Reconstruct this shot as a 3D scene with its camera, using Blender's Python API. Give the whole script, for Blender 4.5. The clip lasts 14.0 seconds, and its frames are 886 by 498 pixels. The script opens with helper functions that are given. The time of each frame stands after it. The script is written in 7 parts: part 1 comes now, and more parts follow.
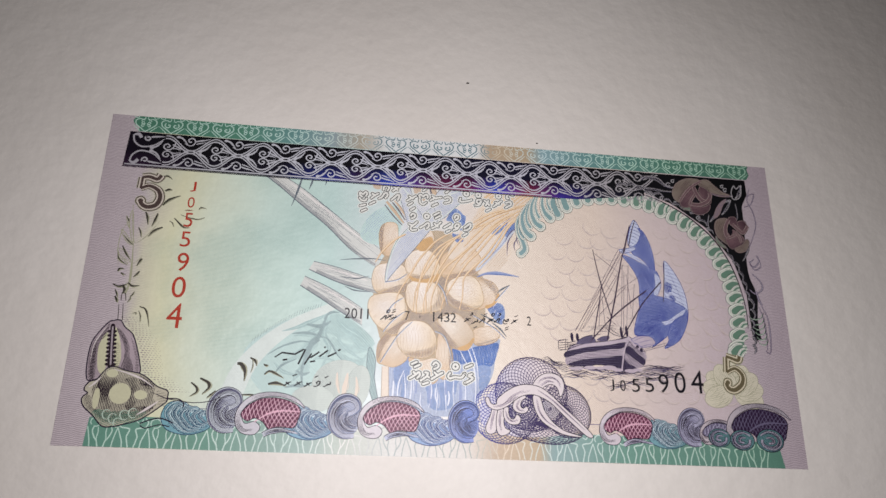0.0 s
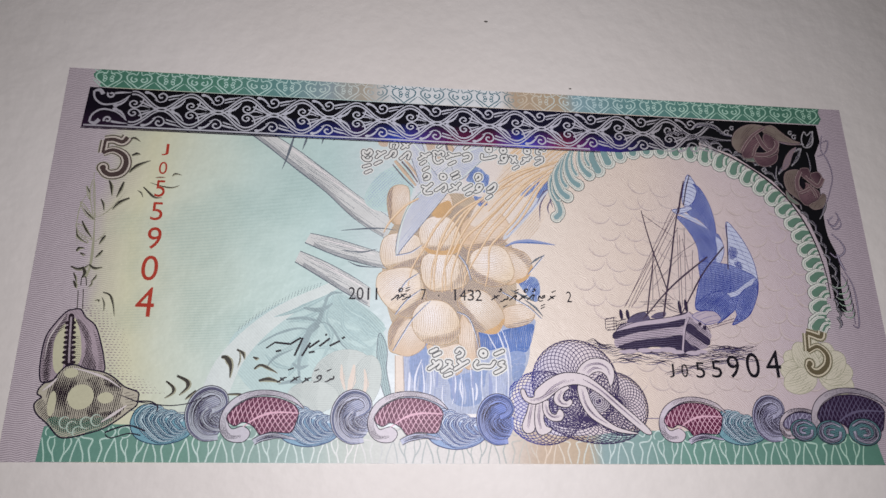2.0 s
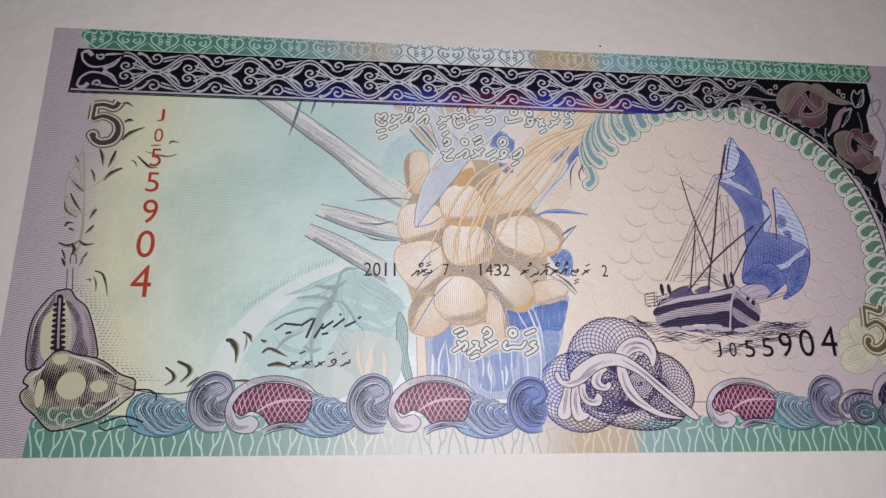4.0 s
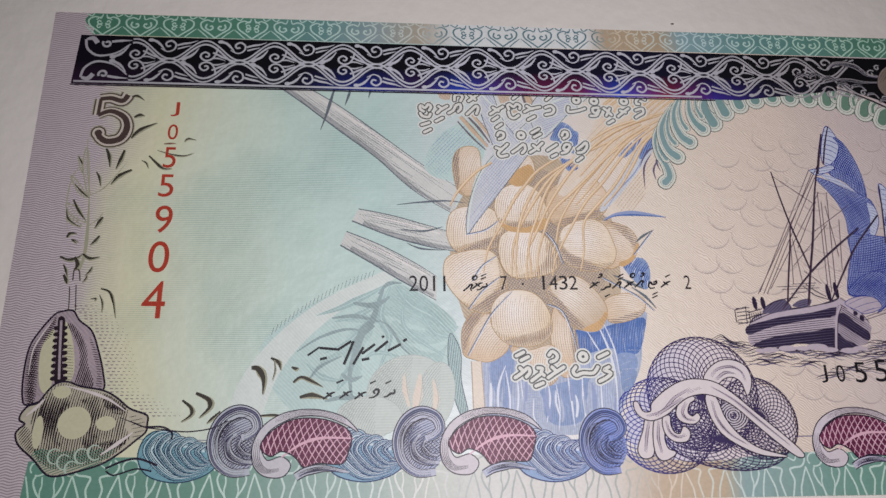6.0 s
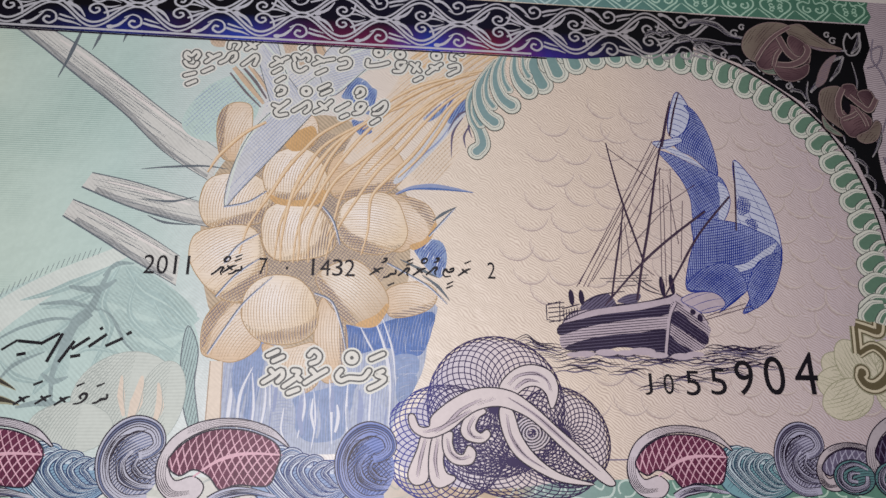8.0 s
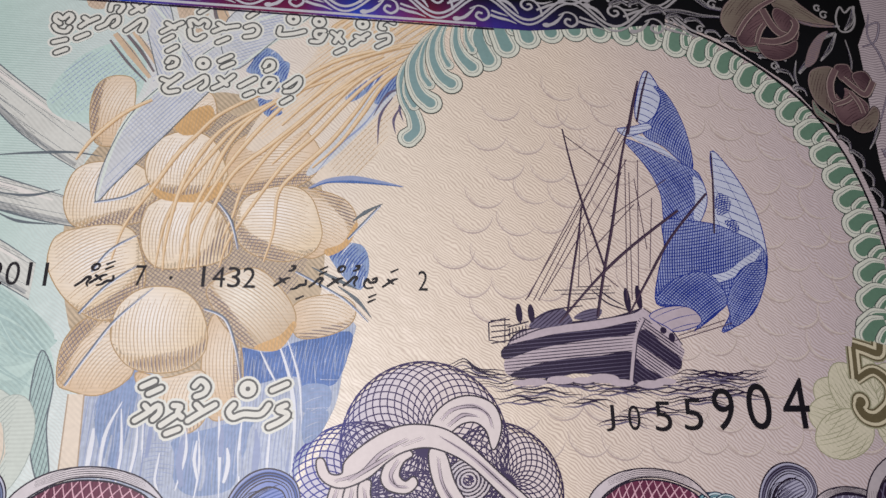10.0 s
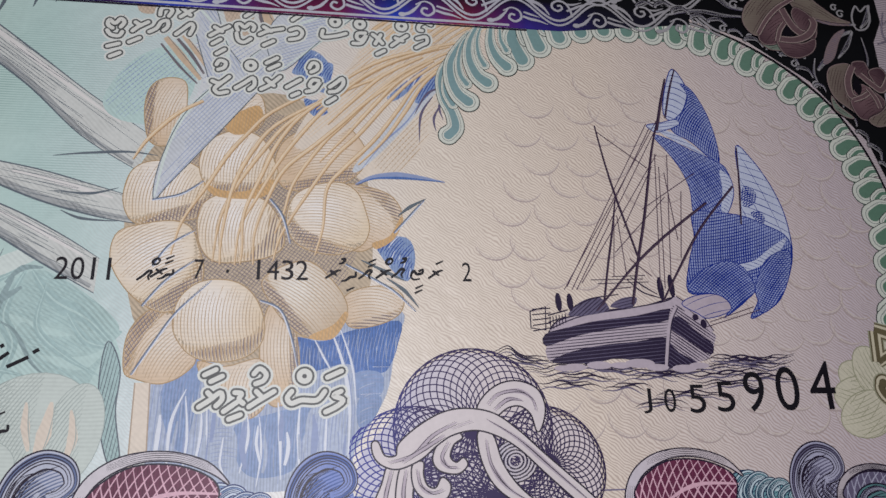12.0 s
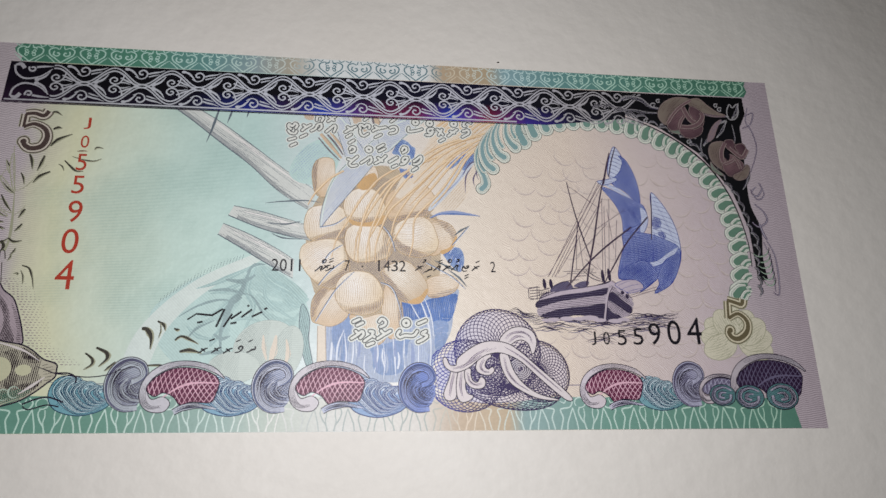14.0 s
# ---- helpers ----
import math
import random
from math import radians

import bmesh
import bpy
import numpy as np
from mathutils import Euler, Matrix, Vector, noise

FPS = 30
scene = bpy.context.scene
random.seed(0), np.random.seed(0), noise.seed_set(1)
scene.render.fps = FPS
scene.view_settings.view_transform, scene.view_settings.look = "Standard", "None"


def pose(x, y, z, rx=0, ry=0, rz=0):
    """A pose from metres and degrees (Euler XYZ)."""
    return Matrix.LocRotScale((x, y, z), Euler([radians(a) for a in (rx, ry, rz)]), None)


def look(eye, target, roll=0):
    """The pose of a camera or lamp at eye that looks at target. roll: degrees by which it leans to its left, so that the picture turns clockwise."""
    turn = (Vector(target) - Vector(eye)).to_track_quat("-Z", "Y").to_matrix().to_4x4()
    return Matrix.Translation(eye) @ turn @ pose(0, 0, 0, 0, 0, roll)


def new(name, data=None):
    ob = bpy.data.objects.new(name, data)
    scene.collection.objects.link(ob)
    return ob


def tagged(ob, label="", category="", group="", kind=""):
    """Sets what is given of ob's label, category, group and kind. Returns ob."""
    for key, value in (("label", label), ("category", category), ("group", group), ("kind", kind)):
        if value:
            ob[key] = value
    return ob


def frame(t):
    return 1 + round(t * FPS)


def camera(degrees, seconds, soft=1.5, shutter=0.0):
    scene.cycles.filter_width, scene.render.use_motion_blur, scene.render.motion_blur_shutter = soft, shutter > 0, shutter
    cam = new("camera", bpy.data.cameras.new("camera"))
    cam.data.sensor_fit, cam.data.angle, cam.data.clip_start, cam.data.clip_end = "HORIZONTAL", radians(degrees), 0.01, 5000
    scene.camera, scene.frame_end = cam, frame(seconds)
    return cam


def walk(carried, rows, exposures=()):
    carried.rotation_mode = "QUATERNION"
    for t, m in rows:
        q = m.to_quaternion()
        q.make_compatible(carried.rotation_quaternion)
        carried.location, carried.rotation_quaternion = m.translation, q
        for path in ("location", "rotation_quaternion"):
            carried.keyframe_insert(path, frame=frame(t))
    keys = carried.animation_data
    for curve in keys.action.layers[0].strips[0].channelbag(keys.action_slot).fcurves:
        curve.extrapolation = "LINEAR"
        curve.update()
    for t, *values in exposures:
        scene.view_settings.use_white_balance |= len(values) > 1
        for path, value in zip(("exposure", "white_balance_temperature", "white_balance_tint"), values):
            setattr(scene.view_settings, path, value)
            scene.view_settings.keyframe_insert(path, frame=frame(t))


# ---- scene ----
cam = camera(59.19, 14.0, soft=1.5)
# seconds, eye, viewing direction, lean
PATH = [
    (0, (-0.02368, -0.05105, 0.15605), (0.12520, 0.35522, -0.92636), 21.84),
    (0.5, (-0.02339, -0.05147, 0.15374), (0.11985, 0.35779, -0.92608), 20.57),
    (1, (-0.02223, -0.04894, 0.14558), (0.09490, 0.35359, -0.93058), 16.37),
    (1.5, (-0.02138, -0.04685, 0.13423), (0.10495, 0.34761, -0.93175), 17.76),
    (2, (-0.02125, -0.04598, 0.12952), (0.10701, 0.34541, -0.93233), 18.02),
    (2.5, (-0.01952, -0.04656, 0.12351), (0.10414, 0.34288, -0.93359), 17.56),
    (2.7, (-0.01988, -0.04599, 0.12074), (0.10368, 0.33816, -0.93536), 17.69),
    (5, (-0.02663, -0.04383, 0.11315), (0.10755, 0.33420, -0.93635), 17.30),
    (5.5, (-0.02782, -0.04122, 0.10694), (0.09241, 0.33755, -0.93676), 14.63),
    (6, (-0.02651, -0.03770, 0.10137), (0.07805, 0.33377, -0.93942), 12.94),
    (6.5, (-0.02740, -0.03551, 0.09719), (0.06698, 0.33851, -0.93858), 10.84),
    (7, (-0.01900, -0.03575, 0.09293), (0.06317, 0.34369, -0.93696), 10.56),
    (7.5, (-0.00900, -0.03435, 0.08767), (0.08995, 0.33805, -0.93682), 15.41),
    (8, (0.00145, -0.03459, 0.08465), (0.09945, 0.34008, -0.93512), 17.10),
    (8.5, (0.00704, -0.03500, 0.08283), (0.10052, 0.35887, -0.92796), 16.34),
    (9, (0.00615, -0.03383, 0.08025), (0.12141, 0.35388, -0.92738), 19.55),
    (9.2, (0.00630, -0.03234, 0.07864), (0.13158, 0.35056, -0.92725), 21.15),
    (11.3, (0.00990, -0.02742, 0.06344), (0.13479, 0.32155, -0.93725), 23.41),
    (11.5, (0.00991, -0.02816, 0.06605), (0.11798, 0.32455, -0.93848), 20.62),
    (12, (0.00252, -0.03009, 0.07338), (0.14241, 0.33291, -0.93214), 23.13),
    (12.5, (-0.00376, -0.03525, 0.08772), (0.12488, 0.34086, -0.93178), 20.11),
    (13, (-0.00645, -0.03962, 0.10395), (0.12976, 0.33350, -0.93378), 21.54),
    (13.5, (-0.00827, -0.04341, 0.12061), (0.10396, 0.33984, -0.93472), 17.28),
    (14, (-0.01095, -0.05015, 0.13027), (0.12934, 0.33714, -0.93253), 21.01),
]
from mathutils.geometry import tessellate_polygon
EXPOSURES = [(0.0, 0.0, 6350, 12), (2.5, -0.12, 6130, 14), (5.5, -0.28, 6220, 13), (7.5, -0.34, 6400, 13), (9.0, -0.14, 6450, 11), (11.5, -0.42, 6250, 11), (12.5, -0.5, 6000, 8), (13.0, -0.52, 6080, 7), (13.5, -0.3, 6150, 7), (14.0, -0.14, 6200, 7)]
walk(cam, [(t, look(eye, Vector(eye) + Vector(ahead), roll)) for t, eye, ahead, roll in PATH], EXPOSURES)


# ---- light: fixed stand-in for the camera's torch, and the weak light of the room ----
world = bpy.data.worlds.new("room_light")
scene.world = world
world.use_nodes = True
world.node_tree.nodes["Background"].inputs[0].default_value = (1.0, 0.95, 0.9, 1)
world.node_tree.nodes["Background"].inputs[1].default_value = 0.25
# Added light at the torch's average place; it doesn't move with the camera.
torch_data = bpy.data.lights.new("torch_stand_in", "AREA")
torch_data.shape, torch_data.size, torch_data.energy, torch_data.color = "DISK", 0.03, 0.193, (1.0, 0.945, 0.945)
torch_stand_in = new("torch_stand_in", torch_data)
torch_stand_in.matrix_world = look((-0.004, -0.024, 0.128), (-0.004, -0.007, 0.0))


# ---- materials ----
def rgb(code):
    """Linear colour of an sRGB hex code."""
    parts = [int(code[i:i + 2], 16) / 255 for i in (0, 2, 4)]
    return (*[p / 12.92 if p <= 0.04045 else ((p + 0.055) / 1.055) ** 2.4 for p in parts], 1)


def surface(name, rough=0.6, gloss=0.3):
    mat = bpy.data.materials.new(name)
    mat.use_nodes = True
    nodes, links = mat.node_tree.nodes, mat.node_tree.links
    skin = nodes["Principled BSDF"]
    skin.inputs["Roughness"].default_value = rough
    skin.inputs["Specular IOR Level"].default_value = gloss
    return mat, nodes, links, skin


def noise_node(nodes, links, where, scale, detail=3):
    n = nodes.new("ShaderNodeTexNoise")
    n.inputs["Scale"].default_value, n.inputs["Detail"].default_value = scale, detail
    links.new(where, n.inputs["Vector"])
    return n.outputs["Fac"]


def mixed(nodes, links, factor, a, b, how="MIX"):
    """Mixes two colours; factor, a and b are sockets, numbers or colours."""
    m = nodes.new("ShaderNodeMix")
    m.data_type, m.blend_type = "RGBA", how
    for key, value in ((0, factor), (6, a), (7, b)):
        if isinstance(value, bpy.types.NodeSocket):
            links.new(value, m.inputs[key])
        else:
            m.inputs[key].default_value = value
    return m.outputs[2]


def arith(nodes, links, how, a, b=0.0):
    m = nodes.new("ShaderNodeMath")
    m.operation = how
    for key, value in ((0, a), (1, b)):
        if isinstance(value, bpy.types.NodeSocket):
            links.new(value, m.inputs[key])
        else:
            m.inputs[key].default_value = value
    return m.outputs[0]


def spread(nodes, links, value, low, high):
    r = nodes.new("ShaderNodeMapRange")
    r.inputs[1].default_value, r.inputs[2].default_value = low, high
    links.new(value, r.inputs[0])
    return r.outputs[0]


def ramp(nodes, links, factor, stops):
    r = nodes.new("ShaderNodeValToRGB")
    while len(r.color_ramp.elements) < len(stops):
        r.color_ramp.elements.new(0.5)
    for e, (at, code) in zip(r.color_ramp.elements, stops):
        e.position, e.color = at, rgb(code)
    links.new(factor, r.inputs[0])
    return r.outputs[0]


def place(nodes, links):
    g = nodes.new("ShaderNodeNewGeometry")
    s = nodes.new("ShaderNodeSeparateXYZ")
    links.new(g.outputs["Position"], s.inputs[0])
    return g.outputs["Position"], s.outputs[0], s.outputs[1]


def worn(nodes, links, colour, where, amount=0.12, fine=2500, coarse=90):
    """Uneven printing: grain and broad drifts of tone over a colour."""
    grain = noise_node(nodes, links, where, fine, 2)
    drift = noise_node(nodes, links, where, coarse, 3)
    both = arith(nodes, links, "MULTIPLY_ADD", grain, 0.6)
    both.node.inputs[2].default_value = 0.0
    tone = arith(nodes, links, "ADD", both, arith(nodes, links, "MULTIPLY", drift, 0.4))
    tone = spread(nodes, links, tone, 0.3, 0.7)
    return mixed(nodes, links, tone, mixed(nodes, links, 1.0, colour, (1 - amount,) * 3 + (1,), "MULTIPLY"), colour)


def engraved(nodes, links, colour, where, depth, way="DIAGONAL", pitch=1150):
    """Fine parallel lines cut through a printed tone."""
    wave = nodes.new("ShaderNodeTexWave")
    wave.wave_type, wave.bands_direction = "BANDS", way
    wave.inputs["Scale"].default_value, wave.inputs["Distortion"].default_value = pitch, 5
    wave.inputs["Detail"].default_value, wave.inputs["Detail Scale"].default_value = 1, 0.15
    links.new(where, wave.inputs["Vector"])
    share = arith(nodes, links, "MULTIPLY", spread(nodes, links, wave.outputs["Fac"], 0.35, 0.75), spread(nodes, links, noise_node(nodes, links, where, 220, 2), 0.3, 0.6))
    return mixed(nodes, links, share, colour, mixed(nodes, links, 1.0, colour, (1 - depth,) * 3 + (1,), "MULTIPLY"))


def ink(name, code, amount=0.18, rough=0.46, gloss=0.3, depth=0.0, way="DIAGONAL"):
    """A printing ink of one colour."""
    mat, nodes, links, skin = surface(name, rough, gloss)
    where, x, y = place(nodes, links)
    colour = worn(nodes, links, rgb(code), where, amount, 2500, 180)
    links.new(engraved(nodes, links, colour, where, depth, way) if depth else colour, skin.inputs["Base Color"])
    return mat


def rainbow(name, stops, amount=0.15, rough=0.5, tilt=0.0):
    """An ink whose colour runs along the note; stops: millimetres from the note's middle, colour."""
    mat, nodes, links, skin = surface(name, rough)
    where, x, y = place(nodes, links)
    wob = arith(nodes, links, "MULTIPLY", noise_node(nodes, links, where, 60), 0.006)
    run = arith(nodes, links, "ADD", x, arith(nodes, links, "ADD", wob, arith(nodes, links, "MULTIPLY", y, tilt)))
    run = spread(nodes, links, run, -0.075, 0.081)
    colour = ramp(nodes, links, run, [((mm + 75) / 150, code) for mm, code in stops])
    links.new(worn(nodes, links, colour, where, amount), skin.inputs["Base Color"])
    return mat


def soft_ink(name, centre, edge, off=(0.0, 0.0), size=0.006, amount=0.1):
    """An ink that runs from one colour at the motif's middle to another at its edge."""
    mat, nodes, links, skin = surface(name, 0.55)
    where, x, y = place(nodes, links)
    c = nodes.new("ShaderNodeTexCoord")
    s = nodes.new("ShaderNodeSeparateXYZ")
    links.new(c.outputs["Object"], s.inputs[0])
    dx = arith(nodes, links, "SUBTRACT", s.outputs[0], off[0])
    dy = arith(nodes, links, "SUBTRACT", s.outputs[1], off[1])
    d = arith(nodes, links, "SQRT", arith(nodes, links, "ADD", arith(nodes, links, "MULTIPLY", dx, dx), arith(nodes, links, "MULTIPLY", dy, dy)))
    d = arith(nodes, links, "ADD", d, arith(nodes, links, "MULTIPLY", noise_node(nodes, links, where, 400), size * 0.3))
    colour = mixed(nodes, links, spread(nodes, links, d, size * 0.3, size * 1.2), rgb(centre), rgb(edge))
    colour = worn(nodes, links, colour, where, amount, 2500, 200)
    links.new(engraved(nodes, links, colour, where, 0.12, "Y", 900), skin.inputs["Base Color"])
    return mat


def paper_material():
    """Banknote paper with its printed ground: lilac ends, yellow, aqua, white and peach, and fine waved lines."""
    mat, nodes, links, skin = surface("banknote_paper", 0.45, 0.62)
    where, x, y = place(nodes, links)
    wob = arith(nodes, links, "MULTIPLY", arith(nodes, links, "SUBTRACT", noise_node(nodes, links, where, 45), 0.5), 0.012)
    run = spread(nodes, links, arith(nodes, links, "ADD", x, wob), -0.075, 0.075)
    stops = [(-75, "cdc3c5"), (-67, "d1c8c9"), (-64, "dbd9be"), (-59, "dcddba"), (-52, "d6e0ca"), (-40, "c9dfd3"), (-26, "c2dcd5"),
             (-14, "d5e3e2"), (-3, "e6e2dc"), (10, "eee4d3"), (30, "ecdfce"), (44, "e0d4d0"), (58, "d3c7cc"), (64, "ccc1c5"), (75, "c6babf")]
    ground = ramp(nodes, links, run, [((mm + 75) / 150, code) for mm, code in stops])
    # Below the palms the ground pales towards white.
    pale = arith(nodes, links, "MULTIPLY", spread(nodes, links, y, -0.012, -0.03), spread(nodes, links, arith(nodes, links, "ABSOLUTE", arith(nodes, links, "ADD", x, 0.018)), 0.034, 0.01))
    ground = mixed(nodes, links, arith(nodes, links, "MULTIPLY", pale, 0.6), ground, rgb("e4ecea"))
    # Fine lines: dense and violet on the two ends, faint elsewhere.
    sway = arith(nodes, links, "ADD", arith(nodes, links, "MULTIPLY", x, 6.2832 / 0.0021), arith(nodes, links, "MULTIPLY", noise_node(nodes, links, where, 160, 1), 14.0))
    swing = arith(nodes, links, "MULTIPLY", arith(nodes, links, "SINE", sway), 1.9)
    wave = arith(nodes, links, "SINE", arith(nodes, links, "ADD", arith(nodes, links, "MULTIPLY", y, 6.2832 / 0.00034), swing))
    line = spread(nodes, links, wave, -0.1, 0.6)
    ends = spread(nodes, links, arith(nodes, links, "ABSOLUTE", arith(nodes, links, "ADD", x, wob)), 0.061, 0.067)
    ground = mixed(nodes, links, arith(nodes, links, "MULTIPLY", line, arith(nodes, links, "MULTIPLY", ends, 0.62)), ground, rgb("6e5868"))
    phase = arith(nodes, links, "MULTIPLY", arith(nodes, links, "ADD", arith(nodes, links, "MULTIPLY", x, 0.62), arith(nodes, links, "MULTIPLY", y, 0.78)), 6.2832 / 0.00029)
    phase = arith(nodes, links, "ADD", phase, arith(nodes, links, "MULTIPLY", noise_node(nodes, links, where, 480, 2), 26.0))
    faint = arith(nodes, links, "SINE", phase)
    inner = arith(nodes, links, "MULTIPLY", arith(nodes, links, "SUBTRACT", 1.0, ends), spread(nodes, links, x, -0.03, 0.03))
    ground = mixed(nodes, links, arith(nodes, links, "MULTIPLY", arith(nodes, links, "MULTIPLY", spread(nodes, links, faint, -0.2, 0.7), inner), 0.55), ground, rgb("a58b80"))
    level = nodes.new("ShaderNodeTexWave")
    level.wave_type, level.bands_direction = "BANDS", "Y"
    level.inputs["Scale"].default_value, level.inputs["Distortion"].default_value = 1150, 1.5
    level.inputs["Detail Scale"].default_value = 0.1
    links.new(where, level.inputs["Vector"])
    aqua = arith(nodes, links, "MULTIPLY", arith(nodes, links, "SUBTRACT", 1.0, ends), spread(nodes, links, x, -0.01, -0.03))
    aqua = arith(nodes, links, "MULTIPLY", aqua, spread(nodes, links, noise_node(nodes, links, where, 50), 0.45, 0.6))
    ground = mixed(nodes, links, arith(nodes, links, "MULTIPLY", arith(nodes, links, "MULTIPLY", spread(nodes, links, level.outputs["Fac"], 0.5, 0.9), aqua), 0.6), ground, rgb("7fa59c"))
    links.new(worn(nodes, links, ground, where, 0.07, 1800, 70), skin.inputs["Base Color"])
    bump = nodes.new("ShaderNodeBump")
    bump.inputs["Strength"].default_value, bump.inputs["Distance"].default_value = 0.3, 0.0004
    height = arith(nodes, links, "ADD", arith(nodes, links, "MULTIPLY", noise_node(nodes, links, where, 900, 4), 0.45), arith(nodes, links, "MULTIPLY", noise_node(nodes, links, where, 330, 2), 1.3))
    links.new(height, bump.inputs["Height"])
    links.new(bump.outputs[0], skin.inputs["Normal"])
    return mat


def table_material():
    """White-painted surface: slight orange peel, smudges, wear."""
    mat, nodes, links, skin = surface("white_paint", 0.55, 0.3)
    where, x, y = place(nodes, links)
    smudge = spread(nodes, links, noise_node(nodes, links, where, 14, 5), 0.35, 0.7)
    colour = mixed(nodes, links, smudge, rgb("ddd8cf"), rgb("e6e2da"))
    links.new(worn(nodes, links, colour, where, 0.05, 700, 45), skin.inputs["Base Color"])
    bump = nodes.new("ShaderNodeBump")
    bump.inputs["Strength"].default_value, bump.inputs["Distance"].default_value = 0.22, 0.0012
    height = arith(nodes, links, "ADD", noise_node(nodes, links, where, 260, 3), arith(nodes, links, "MULTIPLY", noise_node(nodes, links, where, 60, 3), 1.6))
    links.new(height, bump.inputs["Height"])
    links.new(bump.outputs[0], skin.inputs["Normal"])
    return mat


def wall_material():
    mat, nodes, links, skin = surface("enclosure_plaster", 0.8, 0.2)
    where, x, y = place(nodes, links)
    links.new(worn(nodes, links, rgb("cfc6b8"), where, 0.1, 60, 3), skin.inputs["Base Color"])
    return mat


def solid(name, size, at, mat, bevel=0.0):
    bm = bmesh.new()
    bmesh.ops.create_cube(bm, size=1)
    bmesh.ops.scale(bm, vec=size, verts=bm.verts)
    if bevel:
        bmesh.ops.bevel(bm, geom=bm.edges[:], offset=bevel, segments=2, affect="EDGES")
    mesh = bpy.data.meshes.new(name)
    bm.to_mesh(mesh), bm.free()
    mesh.materials.append(mat)
    ob = new(name, mesh)
    ob.location = at
    return ob


# ---- the table, and an unseen room added round it ----
WHITE, WALL = table_material(), wall_material()
tagged(solid("table_top", (1.4, 0.9, 0.03), (0, 0.05, -0.015), WHITE, 0.003), "white painted table top with faint smudges", "table top", kind="structure")
for x, y in ((-0.64, -0.39), (0.64, -0.39), (-0.64, 0.39), (0.64, 0.39)):
    leg = solid("leg", (0.05, 0.05, 0.72), (x, y, -0.375), WHITE, 0.004)
    leg.parent = bpy.data.objects["table_top"]
# Unseen floor, ceiling and walls, added only to bounce and close in the light.
tagged(solid("floor", (4.4, 4.4, 0.1), (0, 0, -0.80), WALL), "plain unseen floor added to enclose the table", "floor", kind="structure")
tagged(solid("ceiling", (4.4, 4.4, 0.1), (0, 0, 1.80), WALL), "plain unseen ceiling added to enclose the table", "ceiling", kind="structure")
for side, (sx, sy, px, py) in {"wall_north": (4.4, 0.1, 0, 2.25), "wall_south": (4.4, 0.1, 0, -2.25), "wall_east": (0.1, 4.4, 2.25, 0), "wall_west": (0.1, 4.4, -2.25, 0)}.items():
    tagged(solid(side, (sx, sy, 2.5), (px, py, 0.5), WALL), "plain unseen wall added to enclose the table", "wall", kind="structure")

# ---- drawing tools for the printed note; all sizes in millimetres ----
MM, PAPER_TOP, LAYER, LIFT = 0.001, 0.113, 0.015, 0.00012
STACK = []


def curve(points, closed=False, steps=6):
    """A smooth line through a few points."""
    n, out = len(points), []
    if n < 3:
        return list(points)
    for i in range(n if closed else n - 1):
        p = [points[(i + k) % n] if closed else points[min(max(i + k, 0), n - 1)] for k in (-1, 0, 1, 2)]
        for s in range(steps):
            t = s / steps
            out.append(tuple(0.5 * (2 * p[1][a] + (p[2][a] - p[0][a]) * t + (2 * p[0][a] - 5 * p[1][a] + 4 * p[2][a] - p[3][a]) * t * t
                                    + (3 * p[1][a] - p[0][a] - 3 * p[2][a] + p[3][a]) * t ** 3) for a in (0, 1)))
    if not closed:
        out.append(tuple(points[-1]))
    return out


def oval(cx, cy, rx, ry, turn=0.0, n=28, start=0.0, end=360.0, pinch=0.0):
    """Points of an oval or of an arc of it; pinch draws its far end to a point."""
    c, s, out = math.cos(radians(turn)), math.sin(radians(turn)), []
    for i in range(n if end - start >= 360 else n + 1):
        a = radians(start + (end - start) * i / n)
        x, y = rx * math.cos(a), ry * math.sin(a) * (1 - pinch * max(0.0, math.cos(a)) ** 2)
        out.append((cx + c * x - s * y, cy + s * x + c * y))
    return out


def spiral(cx, cy, r0, r1, a0, a1, n=16):
    return [(cx + (r0 + (r1 - r0) * i / n) * math.cos(radians(a0 + (a1 - a0) * i / n)),
             cy + (r0 + (r1 - r0) * i / n) * math.sin(radians(a0 + (a1 - a0) * i / n))) for i in range(n + 1)]


def moved(points, dx=0.0, dy=0.0, turn=0.0, size=1.0, flip=1, flop=1):
    c, s = math.cos(radians(turn)), math.sin(radians(turn))
    return [(dx + size * (c * x * flip - s * y * flop), dy + size * (s * x * flip + c * y * flop)) for x, y in points]


